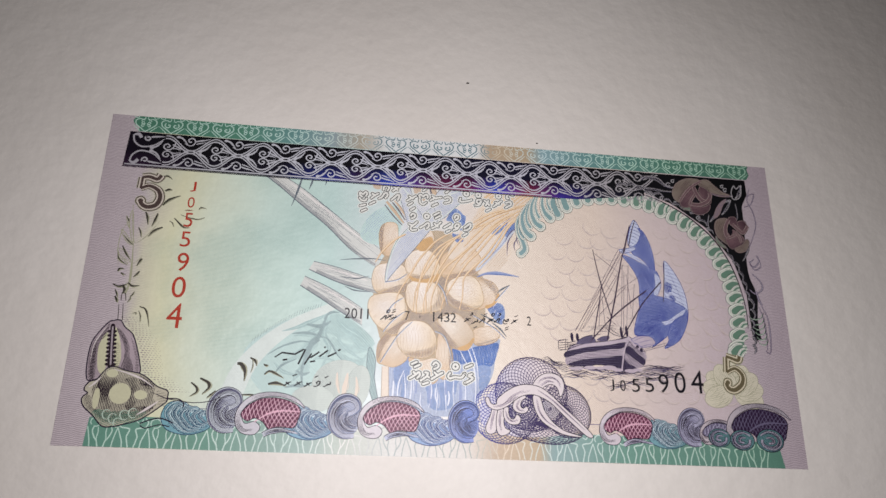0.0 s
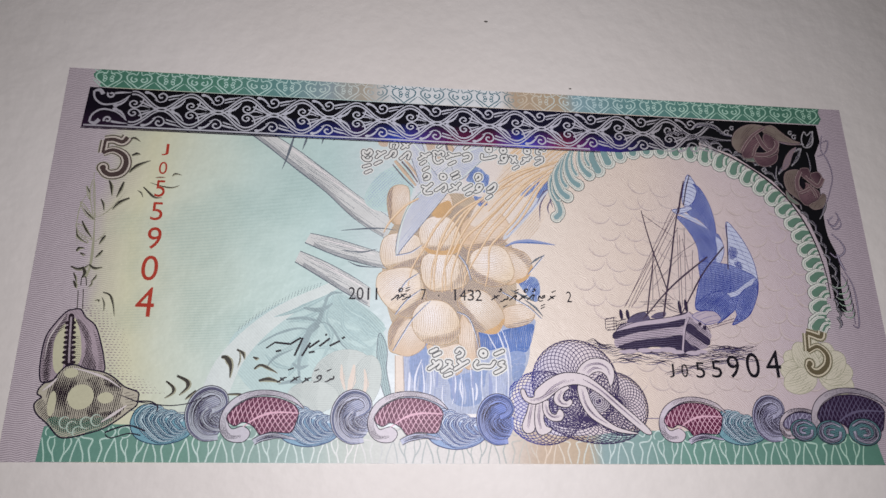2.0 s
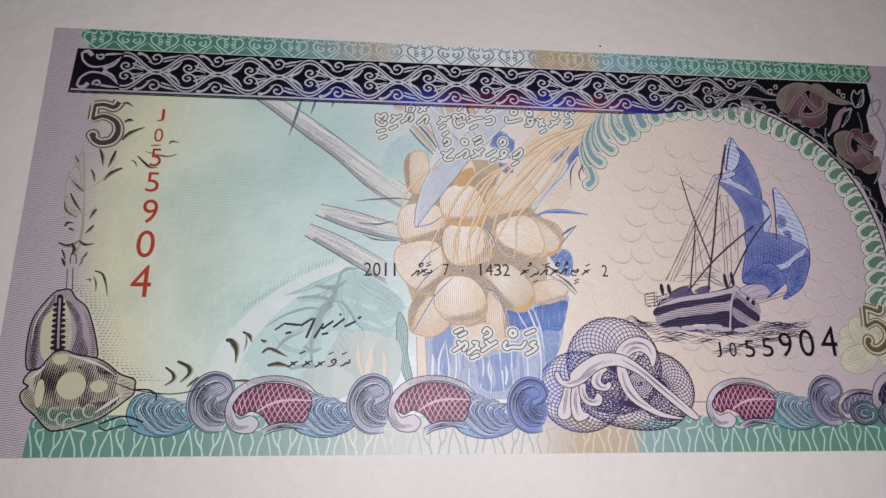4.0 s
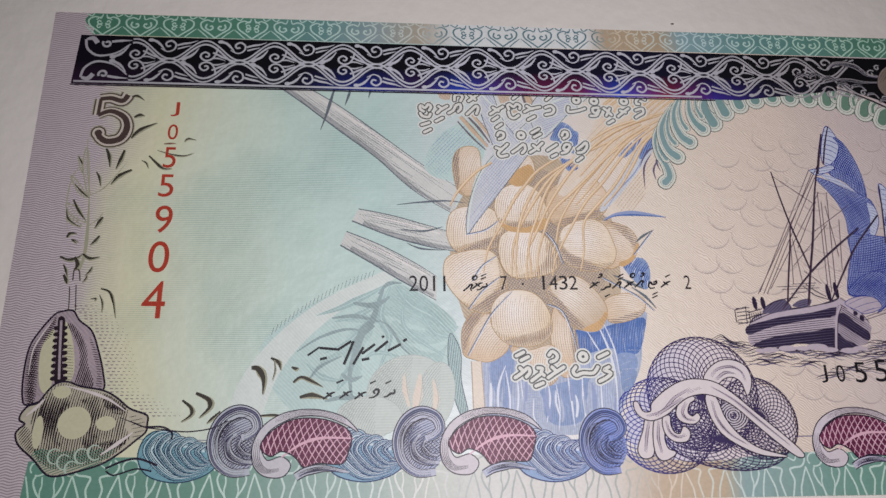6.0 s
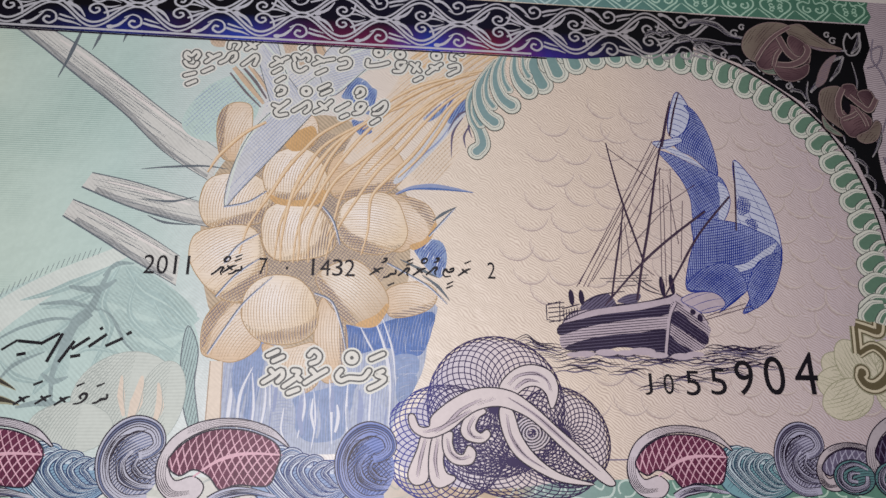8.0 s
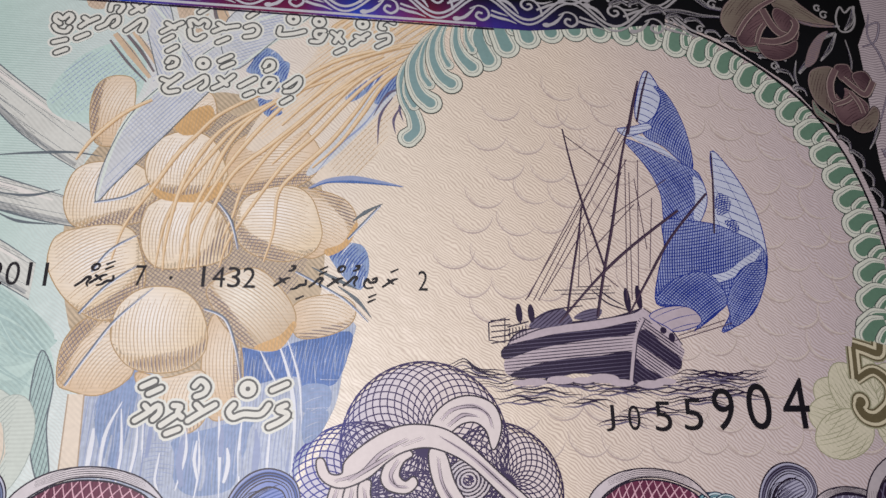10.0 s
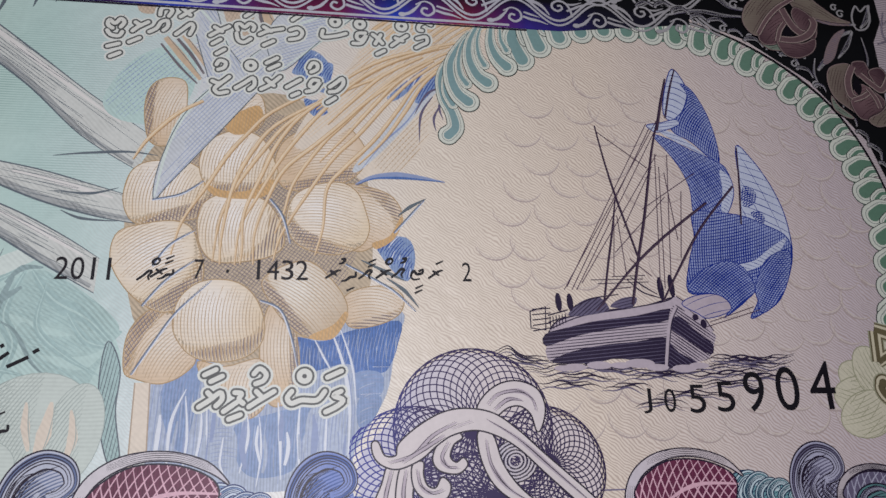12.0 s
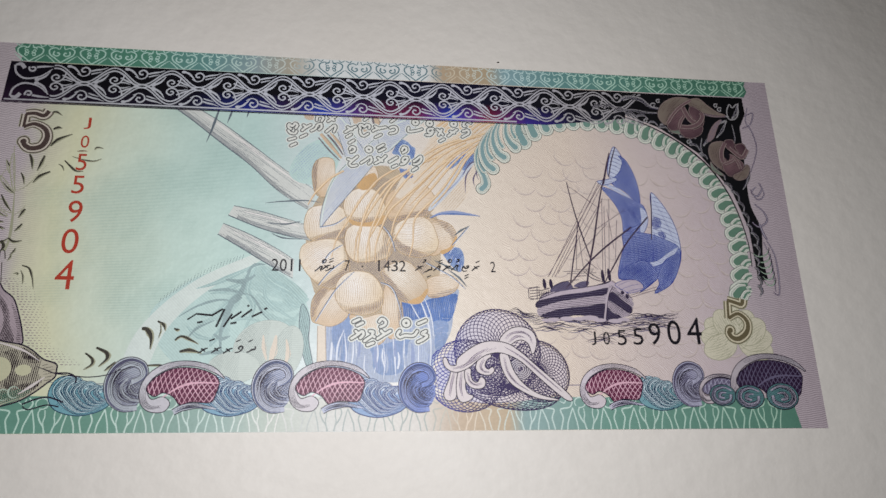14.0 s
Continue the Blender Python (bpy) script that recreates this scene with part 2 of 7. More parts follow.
class Print:
    """Gathers the ink of one motif: ribbons, filled shapes and hatching, each in its material."""

    def __init__(self):
        self.v, self.f, self.m, self.mats, self.lift = [], [], [], [], 0

    def use(self, mat):
        if mat not in self.mats:
            self.mats.append(mat)
        self.now = self.mats.index(mat)
        self.lift += 1
        return self

    def add(self, points, faces, slope=0.0):
        base = len(self.v)
        rise = slope / max(len(points) // 2, 1)
        self.v += [(x, y, (self.lift + rise * (i % max(len(points) // 2, 1))) * LIFT) for i, (x, y) in enumerate(points)]
        self.f += [tuple(base + i for i in f) for f in faces]
        self.m += [self.now] * len(faces)
        return self

    def fill(self, points):
        self.lift += 1
        pts = [Vector((x, y, 0)) for x, y in points]
        from_tess = tessellate_polygon([pts])
        faces = []
        for a, b, c in from_tess:
            up = (pts[b] - pts[a]).cross(pts[c] - pts[a]).z
            faces.append((a, b, c) if up > 0 else (a, c, b))
        return self.add(points, faces)

    def ribbon(self, points, w, taper=(1, 1), closed=False, step=2.2):
        """A line w wide; taper: its width at start and end, as a share of that in its middle."""
        n, left, right = len(points), [], []
        self.lift += step
        for i, (x, y) in enumerate(points):
            a = points[(i - 1) % n] if closed else points[max(i - 1, 0)]
            b = points[(i + 1) % n] if closed else points[min(i + 1, n - 1)]
            dx, dy = b[0] - a[0], b[1] - a[1]
            d = math.hypot(dx, dy) or 1
            u = i / max(n - 1, 1)
            k = 1 if closed else (taper[0] + (1 - taper[0]) * min(1, 2 * u) if u < 0.5 else taper[1] + (1 - taper[1]) * min(1, 2 - 2 * u))
            h = w * k / 2
            left.append((x - dy / d * h, y + dx / d * h)), right.append((x + dy / d * h, y - dx / d * h))
        last = n if closed else n - 1
        return self.add(left + right, [(i, n + i, n + (i + 1) % n, (i + 1) % n) for i in range(last)], 2.0 if step > 1 and not closed else 0.0)

    def hatch(self, shape, angle, gap, w, bow=0.0, skip=0.0, seed=1):
        """Engraved lines inside a shape; bow bends them, skip leaves some out at the ends."""
        rnd = random.Random(seed)
        self.lift += 1
        back = moved(shape, turn=-angle)
        x0, x1 = min(p[0] for p in back), max(p[0] for p in back)
        wide = max(x1 - x0, 0.01)
        bend = lambda x: bow * (1 - (2 * (x - x0) / wide - 1) ** 2)
        flat = [(x, y - bend(x)) for x, y in back]
        y = min(p[1] for p in flat) + gap / 2
        top = max(p[1] for p in flat)
        while y < top:
            cuts = []
            for (ax, ay), (bx, by) in zip(flat, flat[1:] + flat[:1]):
                if (ay > y) != (by > y):
                    cuts.append(ax + (y - ay) * (bx - ax) / (by - ay))
            cuts.sort()
            for a, b in zip(cuts[::2], cuts[1::2]):
                a, b = a + skip * rnd.random() * (b - a), b - skip * rnd.random() * (b - a)
                k = 7 if bow else 3
                self.ribbon(moved([(a + (b - a) * i / k, y + bend(a + (b - a) * i / k)) for i in range(k + 1)], turn=angle), w * rnd.uniform(0.8, 1.15), (0.5, 0.5), step=0)
            y += gap
        return self

    def done(self, name, parent, layer, label="", at=(0, 0)):
        """Links the motif as one mesh lying on the paper, with its origin at a place on the note."""
        mesh = bpy.data.meshes.new(name)
        mesh.from_pydata([((x - at[0]) * MM, (y - at[1]) * MM, z * MM) for x, y, z in self.v], [], self.f)
        mesh.polygons.foreach_set("material_index", self.m)
        for mat in self.mats:
            mesh.materials.append(mat)
        mesh.update()
        ob = new(name, mesh)
        ob.parent = parent
        up = PAPER_TOP + layer * LAYER
        if parent is not note and parent is not None:
            ob.location = (at[0] * MM - parent.location.x, at[1] * MM - parent.location.y, up * MM - parent.location.z)
        else:
            ob.location = (at[0] * MM, at[1] * MM, up * MM)
        if label:
            ob["label"] = label
        STACK.append((layer, ob, LIFT * (self.lift + 4)))
        return ob


def again(ob, dx, dy):
    """A repeat of a printed motif that shares its mesh."""
    twin = new(ob.name.split(".")[0], ob.data)
    twin.parent = ob.parent
    twin.location = ob.location + Vector((dx * MM, dy * MM, 0))
    STACK.append(next((layer, twin, thick) for layer, other, thick in STACK if other.data is ob.data))
    return twin


def settle():
    """Lays every printed motif just above those that it overlaps, lower layers first."""
    laid, level = [], {}
    for layer, ob, thick in sorted(STACK, key=lambda item: item[0]):
        turn, at, up = ob.rotation_euler.z, ob.location.copy(), ob.parent
        while up is not None and up is not note:
            at += up.location
            up = up.parent
        flat = np.empty(len(ob.data.vertices) * 3)
        ob.data.vertices.foreach_get("co", flat)
        flat = flat.reshape(-1, 3)
        xs = flat[:, 0] * math.cos(turn) - flat[:, 1] * math.sin(turn) + at.x
        ys = flat[:, 0] * math.sin(turn) + flat[:, 1] * math.cos(turn) + at.y
        box = (xs.min(), xs.max(), ys.min(), ys.max())
        z = PAPER_TOP
        for x0, x1, y0, y1, top in laid:
            if top > z and x0 < box[1] and box[0] < x1 and y0 < box[3] and box[2] < y1:
                z = top
        laid.append((*box, z + thick))
        level[ob] = z * MM
    for ob, z in level.items():
        ob.location.z = z - level.get(ob.parent, 0.0)


note = new("banknote")
tagged(note, "paper banknote in aqua, peach and lilac on a white table", "banknote")
PAPER = paper_material()
sheet = solid("paper", (0.150, 0.070, 0.0001), (0, 0, 0.00006), PAPER)
sheet.parent = note
sheet["label"] = "printed paper sheet with lilac ends"

# ---- inks ----
LINE = ink("dark_violet_ink", "241a2f")
BLACK = ink("black_ink", "17141c", 0.25)
SOFT_LINE = ink("grey_violet_ink", "6c657f")
PALE = rainbow("pale_scroll_ink", [(-70, "a9babd"), (-30, "c3c6d0"), (-6, "c4cae2"), (3, "8598d6"), (9, "b6bcdc"), (20, "d2cacf"), (45, "b4b4cc"), (75, "aba6ae")])
TONE = rainbow("scroll_shade_ink", [(-70, "5f8089"), (-45, "6a6a86"), (-15, "6d7ca2"), (5, "5069ae"), (16, "7a728e"), (40, "6e6786"), (75, "586270")])
BORDER = rainbow("border_green_ink", [(-72, "4d8068"), (-45, "568a74"), (-34, "6b9592"), (-27, "95a7aa"), (-20, "b3ab98"), (-15, "dfe4e2"), (4, "e2e6e4"), (7, "bda98e"),
                                      (16, "b3a286"), (19, "8cabb0"), (30, "6b9592"), (48, "568672"), (75, "4a7660")])
BORDER_LOW = rainbow("border_green_ink_low", [(-72, "5f917e"), (-45, "749f8e"), (-28, "a9c0b8"), (-20, "cdd6cb"), (-12, "e2e2dc"), (3, "e4e0d8"), (9, "cdb9a0"),
                                              (17, "c6b498"), (20, "97b1af"), (34, "739d8e"), (75, "568470")])
BORDER_LINE = rainbow("border_line_ink", [(-72, "b4d8c2"), (-34, "bcdcd2"), (-20, "cfd4cc"), (-16, "63838b"), (5, "63838b"), (9, "d9cbb0"), (20, "c2dcdc"), (40, "b8dcc8"), (75, "a4ceb2")])
BORDER_LOW_LINE = rainbow("border_low_line_ink", [(-72, "b9ddc9"), (-30, "d5e8e0"), (-20, "f0f0ea"), (-13, "b9c2be"), (4, "b9c0ba"), (10, "e6d6c0"), (20, "cfe2dc"), (75, "a9d2b6")])
BAND_LINE = rainbow("band_line_ink", [(-71, "aaa6ac"), (-50, "bcbec2"), (-20, "c6c9d2"), (15, "c2c2cc"), (35, "aaa7aa"), (75, "a09d9e")])


def band_material():
    """The dark band: black above, running to violet, blue and crimson along its lower edge."""
    mat, nodes, links, skin = surface("band_ink", 0.45, 0.2)
    where, x, y = place(nodes, links)
    run = spread(nodes, links, x, -0.075, 0.075)
    low = ramp(nodes, links, run, [(0.0, "341f36"), (0.12, "1f1728"), (0.24, "191828"), (0.31, "232f86"), (0.36, "3a2350"), (0.40, "2f49b8"), (0.47, "6e2450"),
                                   (0.52, "7a2450"), (0.56, "2c4cc8"), (0.61, "8a2840"), (0.66, "3c2f8a"), (0.72, "24223c"), (0.8, "17181c"), (1.0, "141416")])
    high = ramp(nodes, links, run, [(0.0, "191220"), (0.1, "111014"), (0.4, "121118"), (0.58, "17162c"), (0.7, "141418"), (1.0, "101011")])
    links.new(worn(nodes, links, mixed(nodes, links, spread(nodes, links, y, 0.0268, 0.0232), high, low), where, 0.2), skin.inputs["Base Color"])
    return mat


BAND = band_material()
GREEN = rainbow("leaf_green_ink", [(10, "88a5a9"), (28, "7c9d99"), (40, "70917f"), (66, "62846f"), (75, "62846f")])
RIM = ink("pale_green_ink", "dde1d4")
INNER = ink("mid_green_ink", "a9c0aa")
GREY_EDGE = ink("scallop_inner_edge_ink", "8a928e")
LEAF_EDGE = ink("scallop_edge_ink", "414b48")


def beside(points, d):
    """A line at a distance beside another."""
    out = []
    for i, (x, y) in enumerate(points):
        (ax, ay), (bx, by) = points[max(i - 1, 0)], points[min(i + 1, len(points) - 1)]
        n = math.hypot(bx - ax, by - ay) or 1
        out.append((x - (by - ay) / n * d, y + (bx - ax) / n * d))
    return out


def plume(p, points, w, taper=(0.35, 0.2), edge=0.28, line=None, pale=None, tone=None):
    """A leafy scroll: dark outline, pale body, a shaded side and fine engraved lines along it."""
    pts = curve(points)
    p.use(line or LINE).ribbon(pts, w + edge, taper)
    p.use(pale or PALE).ribbon(pts, w - 0.02, taper)
    inner = pts[2:-2]
    p.use(tone or TONE).ribbon(beside(inner, -0.2 * w), w * 0.34, (0.2, 0.1))
    for k, share in enumerate((-0.27, -0.12, 0.04, 0.2)):
        if w > 0.45 or k % 2:
            p.use(line or LINE).ribbon(beside(inner, share * w), min(0.12, 0.13 * w), (0.2, 0.2))
    return p


# ---- upper and lower green borders ----
p = Print().use(BORDER)
p.fill(curve([(-69.6, 34.97), (-70.6, 34), (-70.2, 33), (-69.2, 32.4), (-69.3, 31.3)], steps=4) + [(69.8, 31.3), (70.6, 32.6), (70.2, 34), (70.6, 34.97)])
top_border = p.done("top_border", note, 1, "green border that pales to white in its middle")
p = Print().use(BORDER_LOW)
p.fill([(-69.4, -34.97), (-69.0, -29.6), (-60, -29.2), (60, -29.6), (69, -29.8), (70, -34.97)])
low_border = p.done("bottom_border", note, 1, "green border that pales to white in its middle")


def onion(p, kind, w=0.26):
    for side in (1, -1):
        put = lambda pts: moved(pts, flip=side)
        p.ribbon(put(curve([(0.0, -1.85), (0.9, -1.1), (2.0, -0.2), (2.15, 0.75), (1.3, 1.25), (0.5, 1.0), (0.25, 1.7)])), w, (0.9, 0.6))
        p.ribbon(put(curve([(1.0, -1.85), (1.9, -1.0), (2.65, -0.35)])), w * 0.8, (0.8, 0.4))
        p.ribbon(put(curve([(1.5, 1.8), (1.9, 1.35), (2.6, 1.75)])), w * 0.7)
        if kind == "hearts":
            p.ribbon(put(curve([(1.3, 0.55), (1.45, -0.1), (0.9, -0.5), (0.4, -0.2), (0.55, 0.2), (0.85, 0.1)])), w)
        else:
            p.ribbon(put(spiral(0.62, 0.35, 0.42, 0.12, 200, 560)), w * 0.8)
            p.ribbon(put(spiral(0.62, -0.45, 0.42, 0.12, 160, -200)), w * 0.8)
            p.ribbon(put(curve([(0.3, 1.3), (0.75, 1.05), (1.1, 0.7)])), w * 0.7)
    return p


first = {}
for k in range(26):
    cx = -67.9 + 5.42 * k
    kind = "curls" if (k % 2 == 0) == (k < 12) else "hearts"
    if kind not in first:
        p = Print().use(BORDER_LINE)
        onion(p, kind)
        first[kind] = (p.done("border_scroll", top_border, 2), 0.0)
        first[kind][0].location += Vector((cx * MM, 33.15 * MM, 0))
        first[kind] = (first[kind][0], cx)
    else:
        again(first[kind][0], cx - first[kind][1], 0)

def vase(kind):
    """One goblet, or one sheaf of stems, of the lower border."""
    p = Print().use(BORDER_LOW_LINE)
    for side in (1, -1):
        put = lambda pts: moved(curve(pts), flip=side)
        if kind == "goblet":
            p.ribbon(put([(2.1, 2.5), (2.7, 1.7), (2.2, 0.8), (1.1, 0.6), (0.55, 0.3), (0.95, -0.9), (0.8, -1.8), (0.5, -2.95)]), 0.26, (0.9, 0.9))
            p.ribbon(put([(1.7, 2.3), (1.3, 1.5), (0.5, 1.9)]), 0.22, (0.6, 0.6))
            p.ribbon(put([(2.72, 0.7), (2.2, -0.6), (1.75, -1.8), (1.6, -2.95)]), 0.24, (0.8, 0.9))
        else:
            p.ribbon(put([(1.5, 0.75), (1.75, 0.0), (1.35, -1.1), (0.75, -2.0), (0.55, -2.95)]), 0.25, (0.8, 0.9))
            p.ribbon(put([(0.8, 0.6), (0.7, -0.4), (0.85, -1.4), (0.4, -2.95)]), 0.2, (0.8, 0.5))
            p.ribbon(put(oval(1.35, 1.6, 0.95, 0.85, 0, 18, -40, 290)), 0.25, (0.7, 0.7))
            p.ribbon(put([(2.72, 0.7), (2.35, -0.7), (2.1, -1.8), (1.95, -2.95)]), 0.22, (0.8, 0.9))
    return p.done("border_vase", low_border, 2)


vases = {}
for k in range(25):
    kind = "goblet" if k % 2 else "sheaf"
    x = -66.3 + 5.43 * k
    if kind not in vases:
        vases[kind] = (vase(kind), x)
        vases[kind][0].location += Vector((x * MM, -32.0 * MM, 0))
    else:
        again(vases[kind][0], x - vases[kind][1], 0)

# ---- the dark band of interlaced scrolls ----
p = Print().use(BAND)
p.fill([(-71.2, 22.9), (-70.8, 31.1), (44, 31.1), (44, 25), (28, 22.9)])
band = p.done("dark_band", note, 16.5, "black band of white interlaced scrolls running to blue and crimson")
p = Print().use(LINE).ribbon([(-71.3, 22.75), (24, 22.75)], 0.2)
p.use(BAND_LINE).ribbon([(-70.9, 23.3), (22, 23.3)], 0.3)
p.done("band_edge", band, 17)

p = Print().use(BAND_LINE)
for flop in (1, -1):
    put = lambda pts: moved(pts, flop=flop)
    for off, w in ((0.0, 0.25), (0.62, 0.3)):
        p.ribbon(put([(x / 4, 1.9 - off + 1.6 * math.cos(2 * math.pi * x / 4 / 10.07)) for x in range(-2, 40)]), w)
    # curled heart halves
    p.ribbon(put(curve([(1.7, 2.3), (1.5, 1.2), (0.9, 0.35), (0.1, 0.15), (-0.55, 0.55), (-0.6, 1.15), (0.0, 1.55), (0.55, 1.2), (0.4, 0.8), (0.0, 0.85)])), 0.28, (0.9, 0.9))
    p.ribbon(put(curve([(1.1, 1.5), (1.9, 1.1), (3.0, 0.55), (4.6, 0.14)])), 0.33, (0.8, 0.2))
    p.ribbon(put(curve([(1.0, 0.5), (1.9, 0.55), (3.0, 0.16)])), 0.25, (0.8, 0.2))
    # sprig before the heart
    p.ribbon(put(curve([(-3.0, 0.45), (-2.3, 0.7), (-1.6, 1.3), (-1.0, 2.2)])), 0.41, (1.0, 0.3))
    p.fill(put(oval(-3.1, 0.35, 0.46, 0.34, n=10)))
    # curl in the outer hollow
    p.ribbon(put(curve([(3.6, 2.0), (4.6, 1.5), (5.5, 1.9), (5.7, 2.8), (5.0, 3.35), (4.3, 2.95), (4.5, 2.4), (5.0, 2.5)])), 0.30, (0.5, 0.9))
    p.ribbon(put(curve([(5.9, 2.6), (6.8, 2.9), (7.8, 3.1), (8.8, 3.5)])), 0.34, (0.9, 0.2))
    p.ribbon(put(curve([(6.0, 2.0), (6.9, 2.3), (7.9, 2.6)])), 0.26, (0.9, 0.2))
    p.ribbon(put(curve([(2.3, 3.4), (3.0, 3.1), (3.7, 2.4), (4.3, 1.6)])), 0.38, (1.0, 0.2))
    p.fill(put(oval(2.1, 3.4, 0.44, 0.3, n=10)))
knot = p.done("band_scroll", band, 17)
knot.location += Vector((-62.8 * MM, 27.15 * MM, 0))
for k in range(1, 11):
    again(knot, 10.07 * k, 0)
p = Print().use(BAND_LINE)
for flop in (1, -1):
    p.ribbon(moved(curve([(-70, 3.2), (-69.6, 1.6), (-68, 0.5), (-65.5, 1.0), (-63.6, 2.6)]), 0, 27.15, flop=flop), 0.36, (1, 0.5))
    p.ribbon(moved(curve([(-69.9, 3.2), (-69, 3.4), (-68.3, 2.6)]), 0, 27.15, flop=flop), 0.7, (0.5, 1))
    p.ribbon(moved(spiral(-66.9, 2.6, 0.7, 0.2, 150, 520), 0, 27.15, flop=flop), 0.34)
    p.ribbon(moved(curve([(-66.3, 2.9), (-65, 3.1), (-63.4, 3.2)]), 0, 27.15, flop=flop), 0.4, (1, 0.2))
p.done("band_scroll", band, 17)

# ---- the black corner with its two roses ----
p = Print().use(BAND)
p.fill([(40, 31.1), (69.3, 31.1), (69.4, 27.4)] + curve([(67.8, 24.3), (67.7, 19.3), (67.3, 11.9), (67.4, 7.1), (68.7, 2.4), (68.1, -3.3), (68.4, -7.8)]) + [(66.4, -7.8), (66.2, 2.4), (63.9, 10.5), (58.1, 18.2), (50.6, 23.5), (42.1, 26.6)] + [(40, 25)])
corner = p.done("corner_panel", note, 3, "black corner panel with mauve roses and scrolls")
MAUVE = soft_ink("mauve_ink", "7d6266", "47313a", (0, 0), 0.0045)
ROSE_EDGE = ink("rose_edge_ink", "94807d")
MARGIN_LINE = ink("margin_line_ink", "5c4a60")
BUD = ink("rose_dark_ink", "442c34")


ROSE_PALE = soft_ink("rose_pale_ink", "63504f", "857a6e", (0, 0), 0.005)
STRAP, STRAP_EDGE = ink("strap_ink", "725a5e", 0.25), ink("strap_edge_ink", "a8958f", 0.15)
ROSE_LEAF = ink("rose_leaf_ink", "7d8a7c", 0.2)


def rose(at, petals, eye, straps):
    """A folded rose: broad engraved petals, a dark eye and pale-edged straps plaited across it."""
    p = Print()
    for pts, mat, way in petals:
        shape = curve(pts, True, 4)
        p.use(BLACK).ribbon(shape, 0.3, closed=True).use(mat).fill(shape)
        p.use(BUD).hatch(shape, way, 0.34, 0.08, 0.4, 0.5).use(ROSE_EDGE).ribbon(shape, 0.11, closed=True)
    p.use(BLACK).fill(curve(eye, True, 4))
    for pts, w in straps:
        line = curve(pts)
        p.use(BLACK).ribbon(line, w + 0.3, (0.9, 0.9)).use(STRAP_EDGE).ribbon(line, w + 0.16, (0.9, 0.9)).use(STRAP).ribbon(line, w - 0.1, (0.9, 0.9))
    return p.done("rose", corner, 18, "mauve engraved rose", at=at)


rose([(56.3, 25.3)][0], (
    ([(52.4, 23.6), (54.1, 23.7), (55.5, 22.9), (57.6, 21.6), (55.4, 22.1), (53.5, 22.3)], ROSE_LEAF, 10),
    ([(50.8, 26.4), (51.9, 28.7), (54.3, 30.2), (56.9, 30.4), (57.9, 29.8), (55.6, 28.3), (53.9, 26.1), (52.6, 24.1), (51.3, 24.7)], ROSE_PALE, 50),
    ([(57.5, 29.7), (59.7, 30.4), (61.4, 29.0), (63.3, 27.5), (65.1, 26.8), (62.4, 26.8), (59.5, 27.4), (58.2, 28.0)], ROSE_PALE, -30),
    ([(58.0, 28.5), (59.6, 27.6), (60.4, 26.1), (59.8, 24.1), (58.6, 24.7), (57.4, 27.1)], MAUVE, 60),
    ([(52.5, 23.9), (53.7, 25.9), (55.7, 28.2), (56.7, 26.3), (55.4, 24.8), (54.8, 23.2), (53.2, 22.9)], MAUVE, 40),
    ([(54.9, 23.7), (57.9, 23.3), (59.8, 24.1), (59.3, 22.4), (57.3, 21.3), (55.5, 21.7)], MAUVE, -10)),
    [(55.2, 24.6), (56.2, 25.9), (57.4, 24.8), (56.5, 24.2)],
    (([(52.5, 24.3), (53.9, 26.4), (55.7, 28.3), (58.1, 29.9)], 0.5), ([(56.2, 28.2), (57.0, 26.1), (57.9, 25.0), (58.9, 24.7)], 0.9), ([(55.1, 23.8), (57.2, 23.8), (59.1, 24.7), (60.1, 26.2), (59.9, 27.1)], 0.8), ([(54.8, 23.4), (55.4, 25.0), (56.2, 26.1)], 0.5)))
rose([(64.5, 17.0)][0], (
    ([(60.4, 16.3), (61.1, 15.0), (62.7, 13.5), (61.6, 13.6), (60.4, 14.6)], ROSE_LEAF, -30),
    ([(60.3, 18.4), (60.9, 20.1), (62.5, 20.8), (63.6, 20.6), (62.6, 18.5), (62.4, 16.4), (63.6, 14.0), (62.0, 15.0), (60.7, 16.3)], ROSE_PALE, 70),
    ([(64.0, 21.0), (65.6, 21.3), (66.0, 20.4), (66.7, 19.5), (65.5, 18.7), (64.3, 19.3)], MAUVE, 40),
    ([(66.0, 20.0), (67.7, 20.5), (68.3, 18.9), (67.5, 17.2), (66.5, 18.4)], MAUVE, -40),
    ([(64.4, 18.1), (66.2, 17.1), (67.2, 15.9), (66.3, 14.2), (64.5, 13.3), (63.3, 13.8), (62.8, 15.9)], MAUVE, 30),
    ([(64.6, 13.4), (66.5, 14.5), (67.8, 15.9), (68.3, 15.1), (67.3, 13.1), (65.5, 12.5)], ROSE_PALE, 40)),
    [(63.4, 17.8), (64.2, 18.8), (64.6, 17.7), (64.0, 16.6)],
    (([(64.0, 20.6), (63.0, 18.7), (62.9, 16.7), (63.7, 16.1)], 0.8), ([(63.1, 15.9), (64.6, 16.5), (65.8, 17.4)], 0.5), ([(64.7, 19.5), (66.0, 18.2), (67.2, 17.5), (68.5, 19.3)], 0.7), ([(65.3, 17.7), (66.1, 16.3), (66.4, 15.0)], 0.5)))
p = Print()
